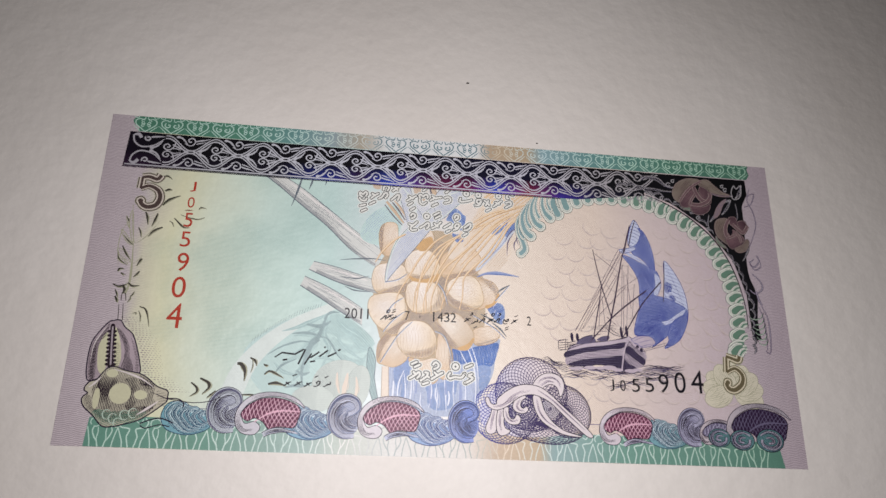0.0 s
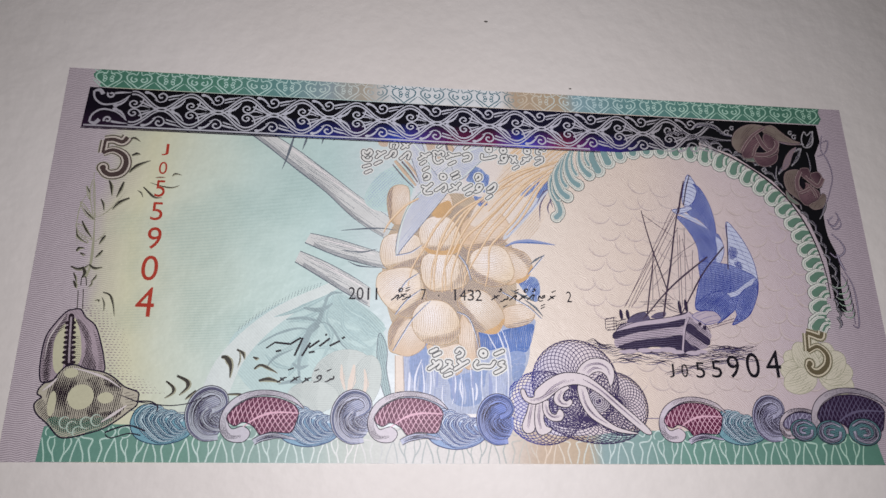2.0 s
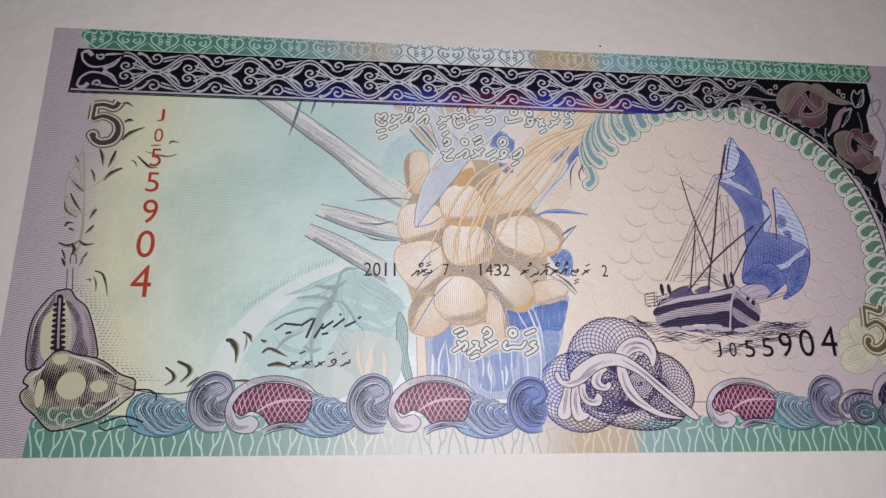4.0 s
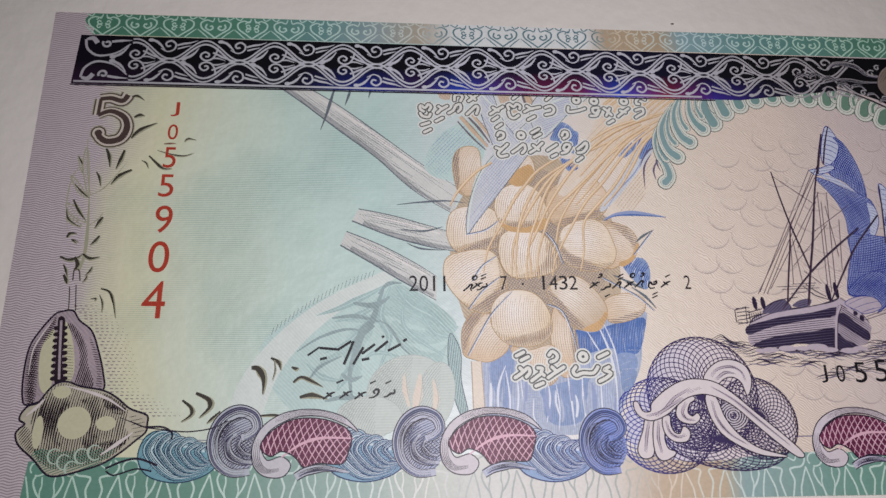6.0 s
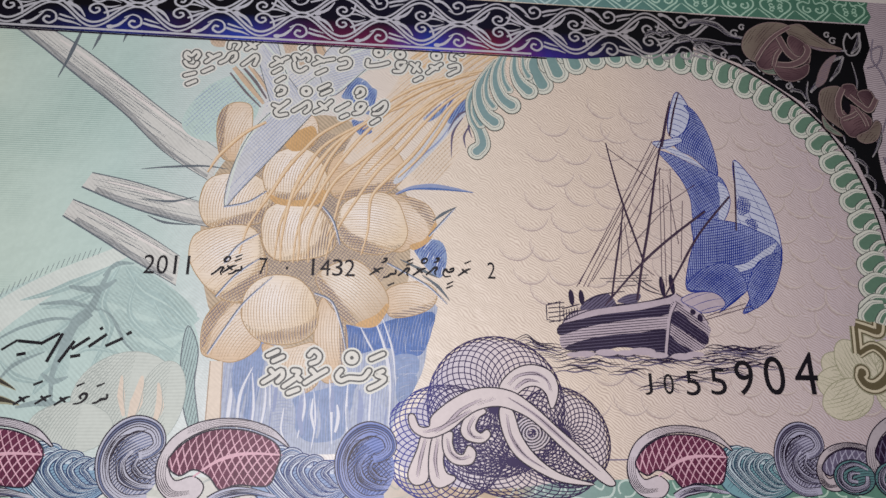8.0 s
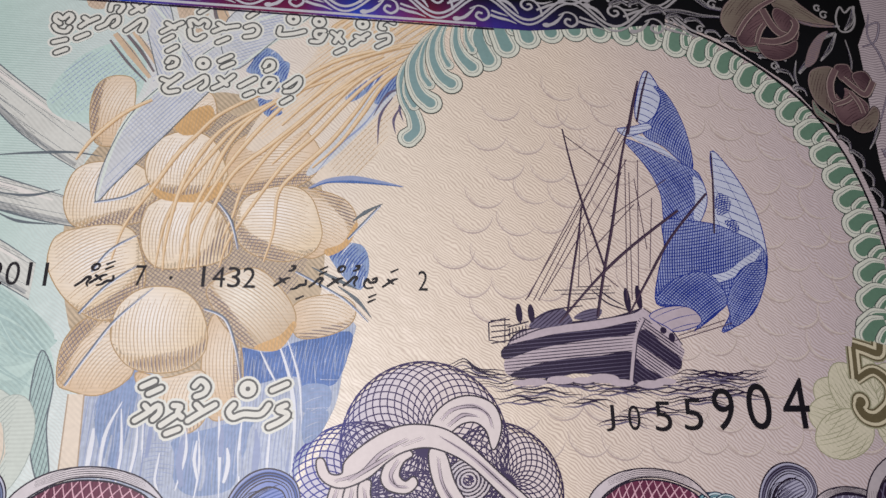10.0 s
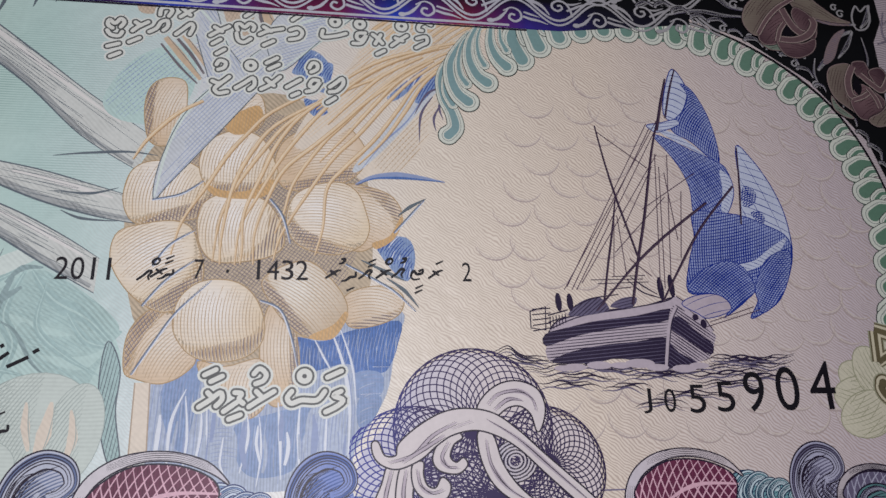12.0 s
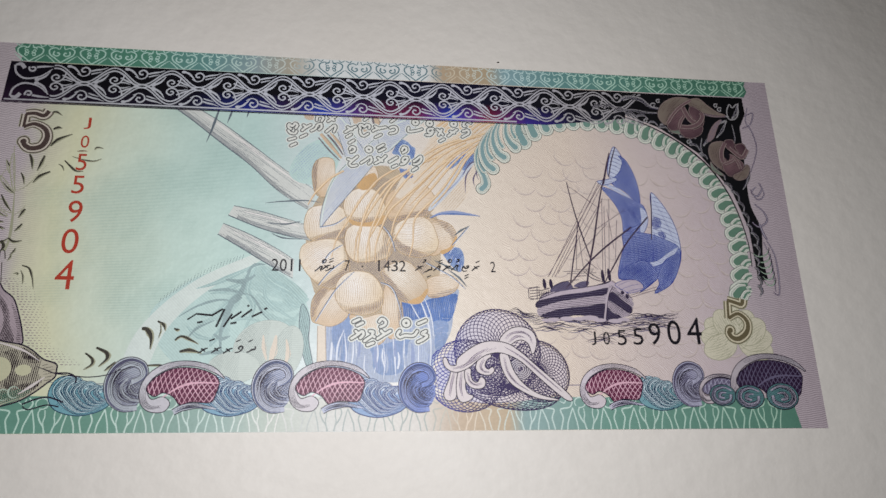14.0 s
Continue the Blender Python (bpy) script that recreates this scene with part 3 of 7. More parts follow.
for pts, w in (([(42.9, 28.7), (44.5, 29.9), (47.5, 29.5), (49.6, 27.9), (52.8, 27.6)], 0.9), ([(41.1, 26.1), (45, 27), (48.7, 26.6), (52.1, 26.7)], 0.55), ([(59.4, 29.1), (61.1, 27.3), (63.3, 26.6), (65.8, 26.6)], 0.7), ([(65.1, 25.6), (62.9, 24.6), (61.8, 22.4), (60.1, 20.6), (59.4, 19.7)], 0.9),
               ([(65.1, 25.6), (63.9, 23.4), (62.4, 21.6)], 0.6), ([(52.7, 23.1), (54.9, 22.1), (57.1, 21.7), (58.1, 21.3)], 0.8), ([(60.1, 15.3), (61.8, 14.1), (62.8, 13.3)], 0.7), ([(68.2, 29.7), (67.4, 27.5), (66.3, 26.1)], 0.7),
               ([(66.1, 24.8), (66.3, 21.8), (65.6, 19.3)], 0.25), ([(67.2, 15.7), (68, 14.1), (67.2, 12), (66.2, 10.5)], 0.4), ([(59.3, 21.4), (58.8, 19.3), (59.2, 17.3)], 0.3)):
    plume(p, pts, w, (0.4, 0.3), line=BLACK, pale=BAND_LINE, tone=SOFT_LINE)
tulip = curve([(65.5, 27.8), (66.3, 29.4), (66.8, 28.6), (67.9, 29.5), (67.9, 27.5), (67, 26.1), (65.7, 26)], True, 4)
p.use(BAND_LINE).ribbon(tulip, 0.24, closed=True)
for pts in ([(58.6, 28.7), (60.5, 28.3), (62.5, 27.2), (65.2, 26.5), (62.1, 26.3), (59.6, 27.2)], [(60.3, 20.6), (61.1, 23), (62.6, 25), (64.1, 25.8), (63, 24), (61.8, 21.5)]):
    shape = curve(pts, True, 4)
    p.use(ROSE_EDGE).fill(shape).use(SOFT_LINE).hatch(shape, -20, 0.3, 0.12)
p.use(BAND_LINE)
for x, y, r in (50, 28.2, 0.7), (51.2, 29.3, 0.5), (64, 28, 0.6), (63.3, 28.9, 0.5), (44.8, 25.6, 0.6), (48.1, 24.7, 0.5), (51.3, 23.8, 0.4), (56.5, 20.4, 0.5), (58.7, 17.7, 0.5):
    p.ribbon(spiral(x, y, r, 0.15, 40, 420), 0.22)
p.done("corner_scroll", corner, 17.5)
p = Print()
for pts, w in (([(69.2, 26.9), (71.1, 27.7), (70.2, 25.1), (68.3, 24.1)], 0.22), ([(70.1, 28.9), (69.3, 25.7), (70.3, 23.2), (70.6, 19.4), (68.5, 14.3)], 0.22), ([(69.1, 11.3), (68, 10.1), (69, 9.3), (70.2, 10.8), (69.8, 12.2)], 0.3), ([(70.1, 12), (70.5, 9.6), (68.9, 8.6), (67.8, 10.7)], 0.22),
               ([(68.1, 7.7), (69.8, 6), (70.2, 4.2), (68.4, 2.9), (67.1, 3.8)], 0.35), ([(69.4, 0.1), (70.5, -2.7), (70.6, -6.6), (70.1, -10.5), (69, -10.2)], 0.28), ([(68.7, -0.1), (69.6, -3.3), (69.6, -7.2), (69.5, -10)], 0.22), ([(68.5, 3.6), (69, 1.5), (69.6, 0.2)], 0.5)):
    p.use(MARGIN_LINE).ribbon(curve(pts), w + 0.1, (0.6, 0.6))
    p.use(PALE).ribbon(curve(pts), w * 0.5, (0.6, 0.4))
p.done("margin_scroll", corner, 6)
p = Print()
for k in range(6):
    x, y = 67.7, -1.6
    p.use(BLACK).ribbon(oval(x + 0.18 * k, y - 1.15 * k, 1.9 - 0.12 * k, 1.5, 12, 14, 190, 355), 0.3, (0.4, 0.4))
    p.use(INNER).ribbon(oval(x + 0.18 * k, y - 1.15 * k - 0.35, 1.6 - 0.12 * k, 1.2, 12, 14, 195, 350), 0.22, (0.4, 0.4))
p.done("shell_scroll", corner, 7)

# ---- the arch of green scallops ----
arch = curve([(15.4, 9), (16.7, 11.7), (18.4, 14.2), (21.1, 17.4), (24.1, 20.4), (27.8, 22.5), (31.8, 23.6), (35.8, 23.8), (39.8, 23.6), (43.7, 22.9), (47.6, 21.5), (51.5, 19.4), (54.8, 17), (57.9, 13.9), (60.2, 10.2), (61.7, 6.5), (62.7, 2.4), (63.2, -1.5), (63.1, -5.4), (62.7, -8.8), (62.1, -12)], steps=12)
path, walked = [arch[0]], 0.0
step = 3.0
for a, b in zip(arch, arch[1:]):
    seg = math.hypot(b[0] - a[0], b[1] - a[1])
    while walked + seg >= step:
        t = (step - walked) / seg
        a = (a[0] + t * (b[0] - a[0]), a[1] + t * (b[1] - a[1]))
        seg = math.hypot(b[0] - a[0], b[1] - a[1])
        path.append(a)
        walked = 0.0
    walked += seg
arch_root = Print().use(GREEN).ribbon(arch[40:], 2.2).done("scallop_arch", note, 4, "arch of green and cream scallops round the ship")


def lobe(spine, start, end, bands):
    """Outlines of one curled lobe along a spine from its round tip, for each share of its width; start and end: half widths."""
    line = curve(spine, steps=4)
    for scale, mat in bands:
        left, right = [], []
        for i, (x, y) in enumerate(line):
            (ax, ay), (bx, by) = line[max(i - 1, 0)], line[min(i + 1, len(line) - 1)]
            d = math.hypot(bx - ax, by - ay) or 1
            h = (start + (end - start) * i / (len(line) - 1)) * scale
            left.append((x - (by - ay) / d * h, y + (bx - ax) / d * h))
            right.append((x + (by - ay) / d * h, y - (bx - ax) / d * h))
        (x, y), (bx, by) = line[0], line[1]
        cap = oval(x, y, start * scale, start * scale, math.degrees(math.atan2(by - y, bx - x)), 10, 90, 270)
        yield cap[1:-1] + right + left[::-1], mat


def tongue(length, width, root=1.0, bend=0.0):
    """One scallop that hangs along -y, with a smaller lobe curled at its side; long ones narrow and bend towards their root."""
    h = width / 2
    p = Print()
    spine = [(0.1, h - length), (-0.12, 0.35 * (h - length)), (-0.1 + 0.5 * bend, 0.05 * (h - length)), (0.15 + bend, 0.6)]
    for shape, mat in lobe(spine, h, h * (0.82 if root == 1 else root), ((1.07, LEAF_EDGE), (1.0, RIM), (0.72, GREY_EDGE), (0.66, RIM), (0.5, GREEN))):
        p.use(mat).fill(shape)
    side = [(0.95 * h, 0.32 * (h - length) - 0.55), (0.72 * h + 0.3 * bend, 0.1 * (h - length)), (0.8 * h + bend, 0.6)]
    for shape, mat in lobe(side, 0.5 * h, 0.4 * h, ((1.14, LEAF_EDGE), (1.0, RIM), (0.66, GREY_EDGE), (0.56, RIM), (0.32, GREEN))):
        p.use(mat).fill(shape)
    return p


path.append(arch[-1])
stock = {}
for i, (x, y) in enumerate(path):
    if i < 4:
        continue
    a, b = path[max(i - 1, 0)], path[min(i + 1, len(path) - 1)]
    along = math.degrees(math.atan2(b[1] - a[1], b[0] - a[0]))
    length = 3.4 if i > 9 else 3.4 + (9 - i) * 0.42
    lean = 0 if i > 9 else -(9 - i) * 5.6
    if i > len(path) - 9:
        lean = 8 + 6 * (i - len(path) + 8)
    key = round(length, 2)
    if key not in stock:
        stock[key] = tongue(length, 3.5 if i > 9 else 2.9, 1.0 if i > 9 else 0.5, 0.0 if i > 9 else (10 - i) * 0.22)
        ob = stock[key].done("scallop", arch_root, 5 + 0.01 * i)
        stock[key] = ob
    else:
        ob = again(stock[key], 0, 0)
    tip = (x + 1.75 * math.sin(radians(along)), y - 1.75 * math.cos(radians(along)))
    x, y = tip[0] - length * math.sin(radians(along + lean)), tip[1] + length * math.cos(radians(along + lean))
    ob.location = Vector((x * MM, y * MM, (PAPER_TOP + LAYER * (5 + 0.9 * (i % 30) / 3)) * MM)) - arch_root.location
    ob.rotation_euler = (0, 0, radians(along + lean))
rim_line = []
for i, (x, y) in enumerate(arch):
    a, b = arch[max(i - 1, 0)], arch[min(i + 1, len(arch) - 1)]
    d = math.hypot(b[0] - a[0], b[1] - a[1])
    rim_line.append((x - (b[1] - a[1]) / d * 2.4, y + (b[0] - a[0]) / d * 2.4))
Print().use(BLACK).ribbon(rim_line[72:216], 0.35, (0.3, 0.5)).done("arch_edge", arch_root, 7)
rnd = random.Random(11)
for i in range(92, 236, 6):
    x, y = rim_line[i]
    a, b = rim_line[i - 1], rim_line[i + 1]
    d = math.hypot(b[0] - a[0], b[1] - a[1])
    nx, ny = -(b[1] - a[1]) / d, (b[0] - a[0]) / d
    out = rnd.uniform(0.8, 1.5)
    x, y = x + nx * out, y + ny * out
    tx, ty = -ny, nx
    k = rnd.uniform(0.7, 1.2)
    p = plume(Print(), [(x - tx * k, y - ty * k), (x + nx * 0.5 * k, y + ny * 0.5 * k), (x + tx * k, y + ty * k), (x + tx * 1.1 * k - nx * 0.5, y + ty * 1.1 * k - ny * 0.5)], 0.5 * k, (0.3, 0.6), line=BLACK, pale=BAND_LINE, tone=SOFT_LINE)
    p.done("corner_leaf", corner, 17.5)
def feather(spine, width, layer):
    """A long curled scallop along a spine from its round tip to its narrow root: outline, cream bands, teal heart."""
    spine = curve(spine, steps=6)
    p = Print()

    def band(scale, first):
        line, left, right = spine[first:], [], []
        for i, (x, y) in enumerate(line):
            (ax, ay), (bx, by) = line[max(i - 1, 0)], line[min(i + 1, len(line) - 1)]
            d = math.hypot(bx - ax, by - ay) or 1
            h = width / 2 * scale * (1 - 0.75 * i / (len(line) - 1))
            left.append((x - (by - ay) / d * h, y + (bx - ax) / d * h))
            right.append((x + (by - ay) / d * h, y - (bx - ax) / d * h))
        (x, y), (bx, by) = line[0], line[1]
        turn = math.degrees(math.atan2(by - y, bx - x))
        cap = oval(x, y, width / 2 * scale, width / 2 * scale, turn, 10, 90, 270)
        return cap[1:-1] + right + left[::-1]

    for scale, mat in ((1.1, LEAF_EDGE), (1.0, RIM), (0.68, GREY_EDGE), (0.62, RIM), (0.46, GREEN)):
        p.use(mat).fill(band(scale, 0))
    p.done("feather", arch_root, layer)


feather([(14.6, 8.9), (15.4, 9.9), (15.1, 11.6), (14.2, 13.4), (13.9, 15.8), (14.6, 17.8), (16.1, 19.9)], 2.1, 15)
feather([(15.2, 12.7), (14.5, 14), (14.4, 15.6), (14.8, 17.5), (15.7, 19.2)], 1.2, 15.2)
feather([(16.9, 13.1), (15.8, 14.1), (15.1, 15.9), (15.1, 18), (16.1, 20.1), (17.4, 22)], 2.4, 15.4)
feather([(16.8, 15.3), (16.1, 16.5), (16, 18.4), (16.6, 20.6), (17.7, 22.1)], 1.2, 15.6)
feather([(19.1, 15.6), (18, 16.5), (17.2, 18.5), (17.3, 20.7), (18.2, 22.8)], 2.4, 15.8)
feather([(18.9, 17.8), (18.3, 19.1), (18.2, 21.1), (18.8, 23.1)], 1.1, 16)
feather([(21.4, 17.8), (20.3, 19), (19.7, 20.9), (19.9, 23.3)], 2.4, 16.2)
feather([(21.5, 19.9), (20.9, 21.3), (20.9, 23.4)], 1.1, 16.4)
p = Print()
for pts in ([(14, 12.8), (13.1, 10.9), (13.3, 9.3)], [(13, 13.5), (11.7, 11.2), (11.5, 7.9)], [(14.4, 14), (13.7, 12.3), (14.1, 10.7)], [(14.7, 14.8), (12.5, 13.9), (11, 11.2)]):
    p.use(SOFT_LINE).ribbon(curve(pts), 0.3, (0.2, 0.1))
p.done("feather_line", arch_root, 12)

# ---- faint scale pattern under the ship; relief shading painted as dark and pale arcs ----
SCALE, SCALE_LIGHT = ink("scale_shade_tone", "b9aaa6", 0.1), ink("scale_highlight_tone", "d6cac0", 0.1)
scale_root = None
for row in range(13):
    for col in range(12):
        x, y = 19 + 4.0 * col + (2.0 if row % 2 else 0), -21 + 3.1 * row
        inside = ((x - 41) / 22.5) ** 2 + ((y + 6) / 27.5) ** 2 < 1 if y > -6 else 22 + (-6 - y) * 0.2 < x < 61
        if not inside:
            continue
        # Flat arcs: the dark one paints a scale's shaded edge, the pale one its highlight.
        if scale_root is None:
            scale_root = Print().use(SCALE_LIGHT).ribbon(oval(0.08, 0.22, 2.1, 2.0, 0, 12, 190, 350), 0.14, (0.3, 0.3)).use(SCALE).ribbon(oval(0, 0, 2.1, 2.0, 0, 12, 190, 350), 0.17, (0.2, 0.2)).done("paper_scale", note, 1, "faint scalloped pattern of the paper, its relief shading painted as arcs")
            base_at = scale_root.location.copy()
            scale_root.location = base_at + Vector((x * MM, y * MM, 0))
        else:
            twin = again(scale_root, 0, 0)
            twin.location = base_at + Vector(((x + random.uniform(-0.7, 0.7)) * MM, (y + random.uniform(-0.6, 0.6)) * MM, 0))
            twin.rotation_euler = (0, 0, radians(random.uniform(-48, 22)))

# ---- the sailing ship ----
HULL = ink("hull_ink", "2d223e", 0.25)
HULL_PALE = ink("hull_pale_ink", "c3b6c0")
SAIL = ink("sail_blue_ink", "aab6e0", 0.35)
SAIL_DARK = ink("sail_dark_ink", "22358f", 0.2)
SAIL_LIGHT = ink("sail_light_ink", "c9d0e4", 0.15)
MAST = ink("mast_ink", "37273f", 0.2)
ROPE = ink("rope_ink", "584656")

hull_shape = curve([(24, -12.6), (25, -11.3), (27.7, -10.5), (31, -10), (34.2, -9.6), (37.2, -8.7), (37.7, -8.5)], steps=4) + curve([(38, -8.8), (39.3, -10), (40.8, -11.4), (41.3, -12.3), (41, -13.3), (40.4, -14.6)], steps=4) + curve([(39.5, -14.8), (36.2, -15.4), (33.7, -15), (29.9, -15), (27.4, -15.2), (24.8, -15), (24.2, -13.9)], steps=4)
p = Print().use(HULL_PALE).fill(hull_shape)
p.use(HULL).ribbon(hull_shape, 0.16, closed=True)
ship = p.done("sailing_ship", note, 3, "engraved violet sailing boat with blue sails")
def planking(name, outline, ground, lines, angle, gap, w, layer=4):
    shape = curve(outline, True, 3)
    Print().use(ground).fill(shape).use(lines).hatch(shape, angle, gap, w).done(name, ship, layer)


planking("hull_planking", [(23.8, -13.7), (26.5, -12.8), (30.1, -12.1), (33.3, -11.7), (36.6, -11.0), (36.3, -13.0), (33.1, -13.3), (30.0, -13.7), (26.4, -14.3), (24.1, -15.4)], HULL_PALE, HULL, 6, 0.3, 0.13)
planking("hull_stripe", [(23.7, -12.6), (26.5, -11.8), (29.1, -11.2), (33.4, -10.6), (37.1, -9.8), (36.8, -11.0), (33.3, -11.6), (29.1, -12.3), (26.5, -12.9), (23.7, -13.8)], HULL, SOFT_LINE, 6, 0.36, 0.08, 4.5)
planking("hull_bottom", [(24.1, -15.3), (26.4, -14.3), (30.0, -13.6), (33.1, -13.3), (36.3, -12.9), (35.8, -15.8), (33.5, -15.4), (30.9, -15.0), (28.9, -15.4), (25.8, -15.6)], HULL, SOFT_LINE, 6, 0.36, 0.08, 4.5)
planking("bow", [(37.1, -9.9), (38.0, -9.5), (39.4, -10.9), (41.5, -12.4), (41.4, -13.3), (40.6, -14.9), (38.1, -15.6), (35.9, -15.9), (36.4, -12.7)], HULL_PALE, HULL, -36, 0.28, 0.16, 4.6)
planking("bow_stripe", [(37.1, -11.0), (38.1, -10.7), (39.8, -12.4), (41.2, -13.5), (40.8, -14.6), (38.9, -13.3), (36.9, -12.1)], HULL, SOFT_LINE, -36, 0.36, 0.08, 5)
planking("bow_stripe", [(36.4, -13.5), (37.5, -14.4), (39.2, -15.4), (37.6, -15.7), (35.9, -15.9)], HULL, SOFT_LINE, -36, 0.36, 0.08, 5)
p = Print().use(HULL_PALE).ribbon(curve([(37.7, -9.7), (36.9, -11.2), (36.4, -13.3), (35.9, -15.9)]), 0.4, (0.8, 0.8))
p.use(HULL).ribbon(curve([(37.9, -9.7), (37.1, -11.2), (36.6, -13.3), (36.1, -15.9)]), 0.12)
p.done("stem_post", ship, 5.5)
p = Print().use(HULL_PALE).ribbon(curve([(24.2, -12.2), (27.7, -10.9), (32.9, -10), (36.8, -9.2), (37.8, -8.5)]), 0.26).use(HULL).ribbon(curve([(24.2, -12.1), (27.7, -10.7), (32.9, -9.8), (36.8, -9), (37.8, -8.3)]), 0.12)
p.use(HULL_PALE).ribbon(curve([(37.8, -8.6), (40, -10.4), (41.3, -12.2)]), 0.4).use(HULL).ribbon(curve([(37.9, -8.5), (40.1, -10.1), (41.5, -12.1)]), 0.12)
p.done("gunwale", ship, 5)
p = Print().use(SOFT_LINE)
p.fill(curve([(26.2, -10.6), (27.5, -9.3), (29.5, -8.7), (30.4, -9.5), (30.3, -10.2), (27.7, -10.7)], True, 4)).fill(curve([(30.7, -9.7), (32, -8.8), (33.6, -8.7), (32.9, -9.8)], True, 4))
p.use(HULL).hatch(curve([(26.2, -10.6), (27.5, -9.3), (29.5, -8.7), (30.4, -9.5), (30.3, -10.2), (27.7, -10.7)], True, 4), 40, 0.3, 0.12).hatch(curve([(30.7, -9.7), (32, -8.8), (33.6, -8.7), (32.9, -9.8)], True, 4), 15, 0.3, 0.1)
for pts in ([(28.9, -6.9), (34.5, -6.7)], [(29.6, -7.3), (35.1, -7)], [(31.2, -6.5), (34.8, -6.3)], [(30.8, -7.9), (33.1, -7.6)], [(26.5, -10), (28.8, -8.9), (31.7, -8.4)], [(32.8, -6.8), (34.3, -8.1), (36.2, -8.7)], [(33.2, -6.5), (34.5, -7.5), (35.9, -8.3)]):
    p.ribbon(curve(pts), 0.17, (0.5, 0.5))
p.done("deck_load", ship, 5)
p = Print().use(HULL)
for k in range(5):
    x, y = 22.5, -10.1
    p.ribbon([(x, y - 0.55 * k), (x + 1.9, y + 0.15 - 0.5 * k)], 0.12)
p.ribbon([(22.3, -10.3), (22.3, -12), (23.8, -12.2), (23.9, -9.8), (22.3, -10.3)], 0.14)
for k in range(6):
    x, y = 24.3, -10.6
    p.ribbon([(x + 0.32 * k, y - 0.2 + 0.06 * k), (x + 0.32 * k, y - 1.6 + 0.15 * k)], 0.1)
p.ribbon([(24.1, -10.7), (26.2, -10.1)], 0.14).ribbon([(24.1, -11.4), (26, -10.8)], 0.12)
p.done("stern_rail", ship, 5)
# plain upright marks that stand on the deck
p = Print().use(HULL)
for x, y, h in (25.3, -9.3, 2.0), (26.5, -9.3, 1.9), (36.3, -7.7, 2.6), (37.5, -7.4, 2.6), (40.5, -11.4, 1.0), (39.7, -10.7, 0.7):
    p.fill(oval(x, y, 0.34, h / 2, 4, 10))
p.done("deck_mark", ship, 6)

for name, pts, w in (("mast", [(38.4, 12.2), (37.1, 7.7), (35.5, 0.4), (34.1, -5.1), (33.1, -9.5)], 0.34), ("mast", [(39.9, 17.4), (39, 14.2), (38.1, 10.7)], 0.38), ("mast", [(30.9, 10.9), (31.6, 6.7), (32.5, 2.4), (33.6, -1.8), (34.3, -4.5)], 0.26),
                     ("mast", [(32.4, 2.2), (31.8, -1.1), (30.9, -5.2), (30.1, -9.2)], 0.26), ("yard", [(29.2, -10.2), (33.6, -5.4), (37.6, -1.8), (42.7, 2.1)], 0.32), ("yard", [(36.4, -9.1), (38.5, -5.7), (41.7, -0.8), (46.1, 4.2)], 0.3),
                     ("mast", [(41.2, 18.7), (40.2, 15.8), (39.3, 12.3)], 0.26), ("mast", [(47.3, 9), (47, 5.1), (46.4, -0.3)], 0.22)):
    p = Print().use(MAST).ribbon(curve(pts), w, (0.6, 0.9))
    p.use(ROPE).ribbon(curve([(x + 0.06, y) for x, y in pts]), w * 0.25)
    p.done(name, ship, 8)
def rope(pts):
    Print().use(ROPE).ribbon(pts, 0.12, (0.8, 0.8)).done("rope", ship, 7)

rope([(36.9, 11.4), (26.3, -7.7)])
rope([(37.3, 11), (26.8, -8)])
rope([(37.8, 10.5), (27.3, -8)])
rope([(38.4, 12.2), (26, -8)])
rope([(37.7, 7.7), (27.9, -7.3)])
rope([(31, 10.2), (36.4, 6)])
rope([(35.3, 1.1), (41.8, 5.6)])
rope([(31.8, -3.9), (38, 2.6)])
rope([(37.5, 7.7), (36.3, -7.7)])
rope([(37.8, 6.2), (36.8, -7.7)])
rope([(38.9, 7.7), (37.6, -6.4)])
rope([(38.3, 5.5), (38.9, -2.3)])
rope([(40, 3.4), (39, -4.3)])
rope([(32.4, 0.3), (32.8, -6.5)])
rope([(32.1, 0.3), (31.4, -6.5)])
rope([(37, 6.2), (33, -1.1)])
rope([(33.3, -4.5), (35.5, -6.4)])
rope([(41.2, -11.2), (46.3, -9.5)])
rope([(40.8, -11.7), (47, -9.8)])

def sail(outline, ground, lines, edge=0.1, extra=None, label=""):
    """One sail: a toned ground, engraved lines and a fine outline; extra draws on it before the outline."""
    shape = curve(outline, True, 4)
    p = Print().use(ground).fill(shape).use(SAIL_DARK)
    for angle, gap, w, bow in lines:
        p.hatch(shape, angle, gap, w, bow)
    if extra:
        extra(p)
    p.use(SAIL_DARK).ribbon(shape, edge, closed=True)
    return p.done("sail", ship, 6, label)


def light_fold(*folds):
    def draw(p):
        for pts in folds:
            shape = curve(pts, True, 4)
            p.use(SAIL_LIGHT).fill(shape).use(SAIL_DARK).hatch(shape, -20, 0.42, 0.07, 0.3)
    return draw


def dark_fold(*folds):
    def draw(p):
        for pts in folds:
            shape = curve(pts, True, 4)
            p.use(SAIL_DARK).hatch(shape, 20, 0.24, 0.15, 0.3).hatch(shape, 75, 0.3, 0.12)
    return draw


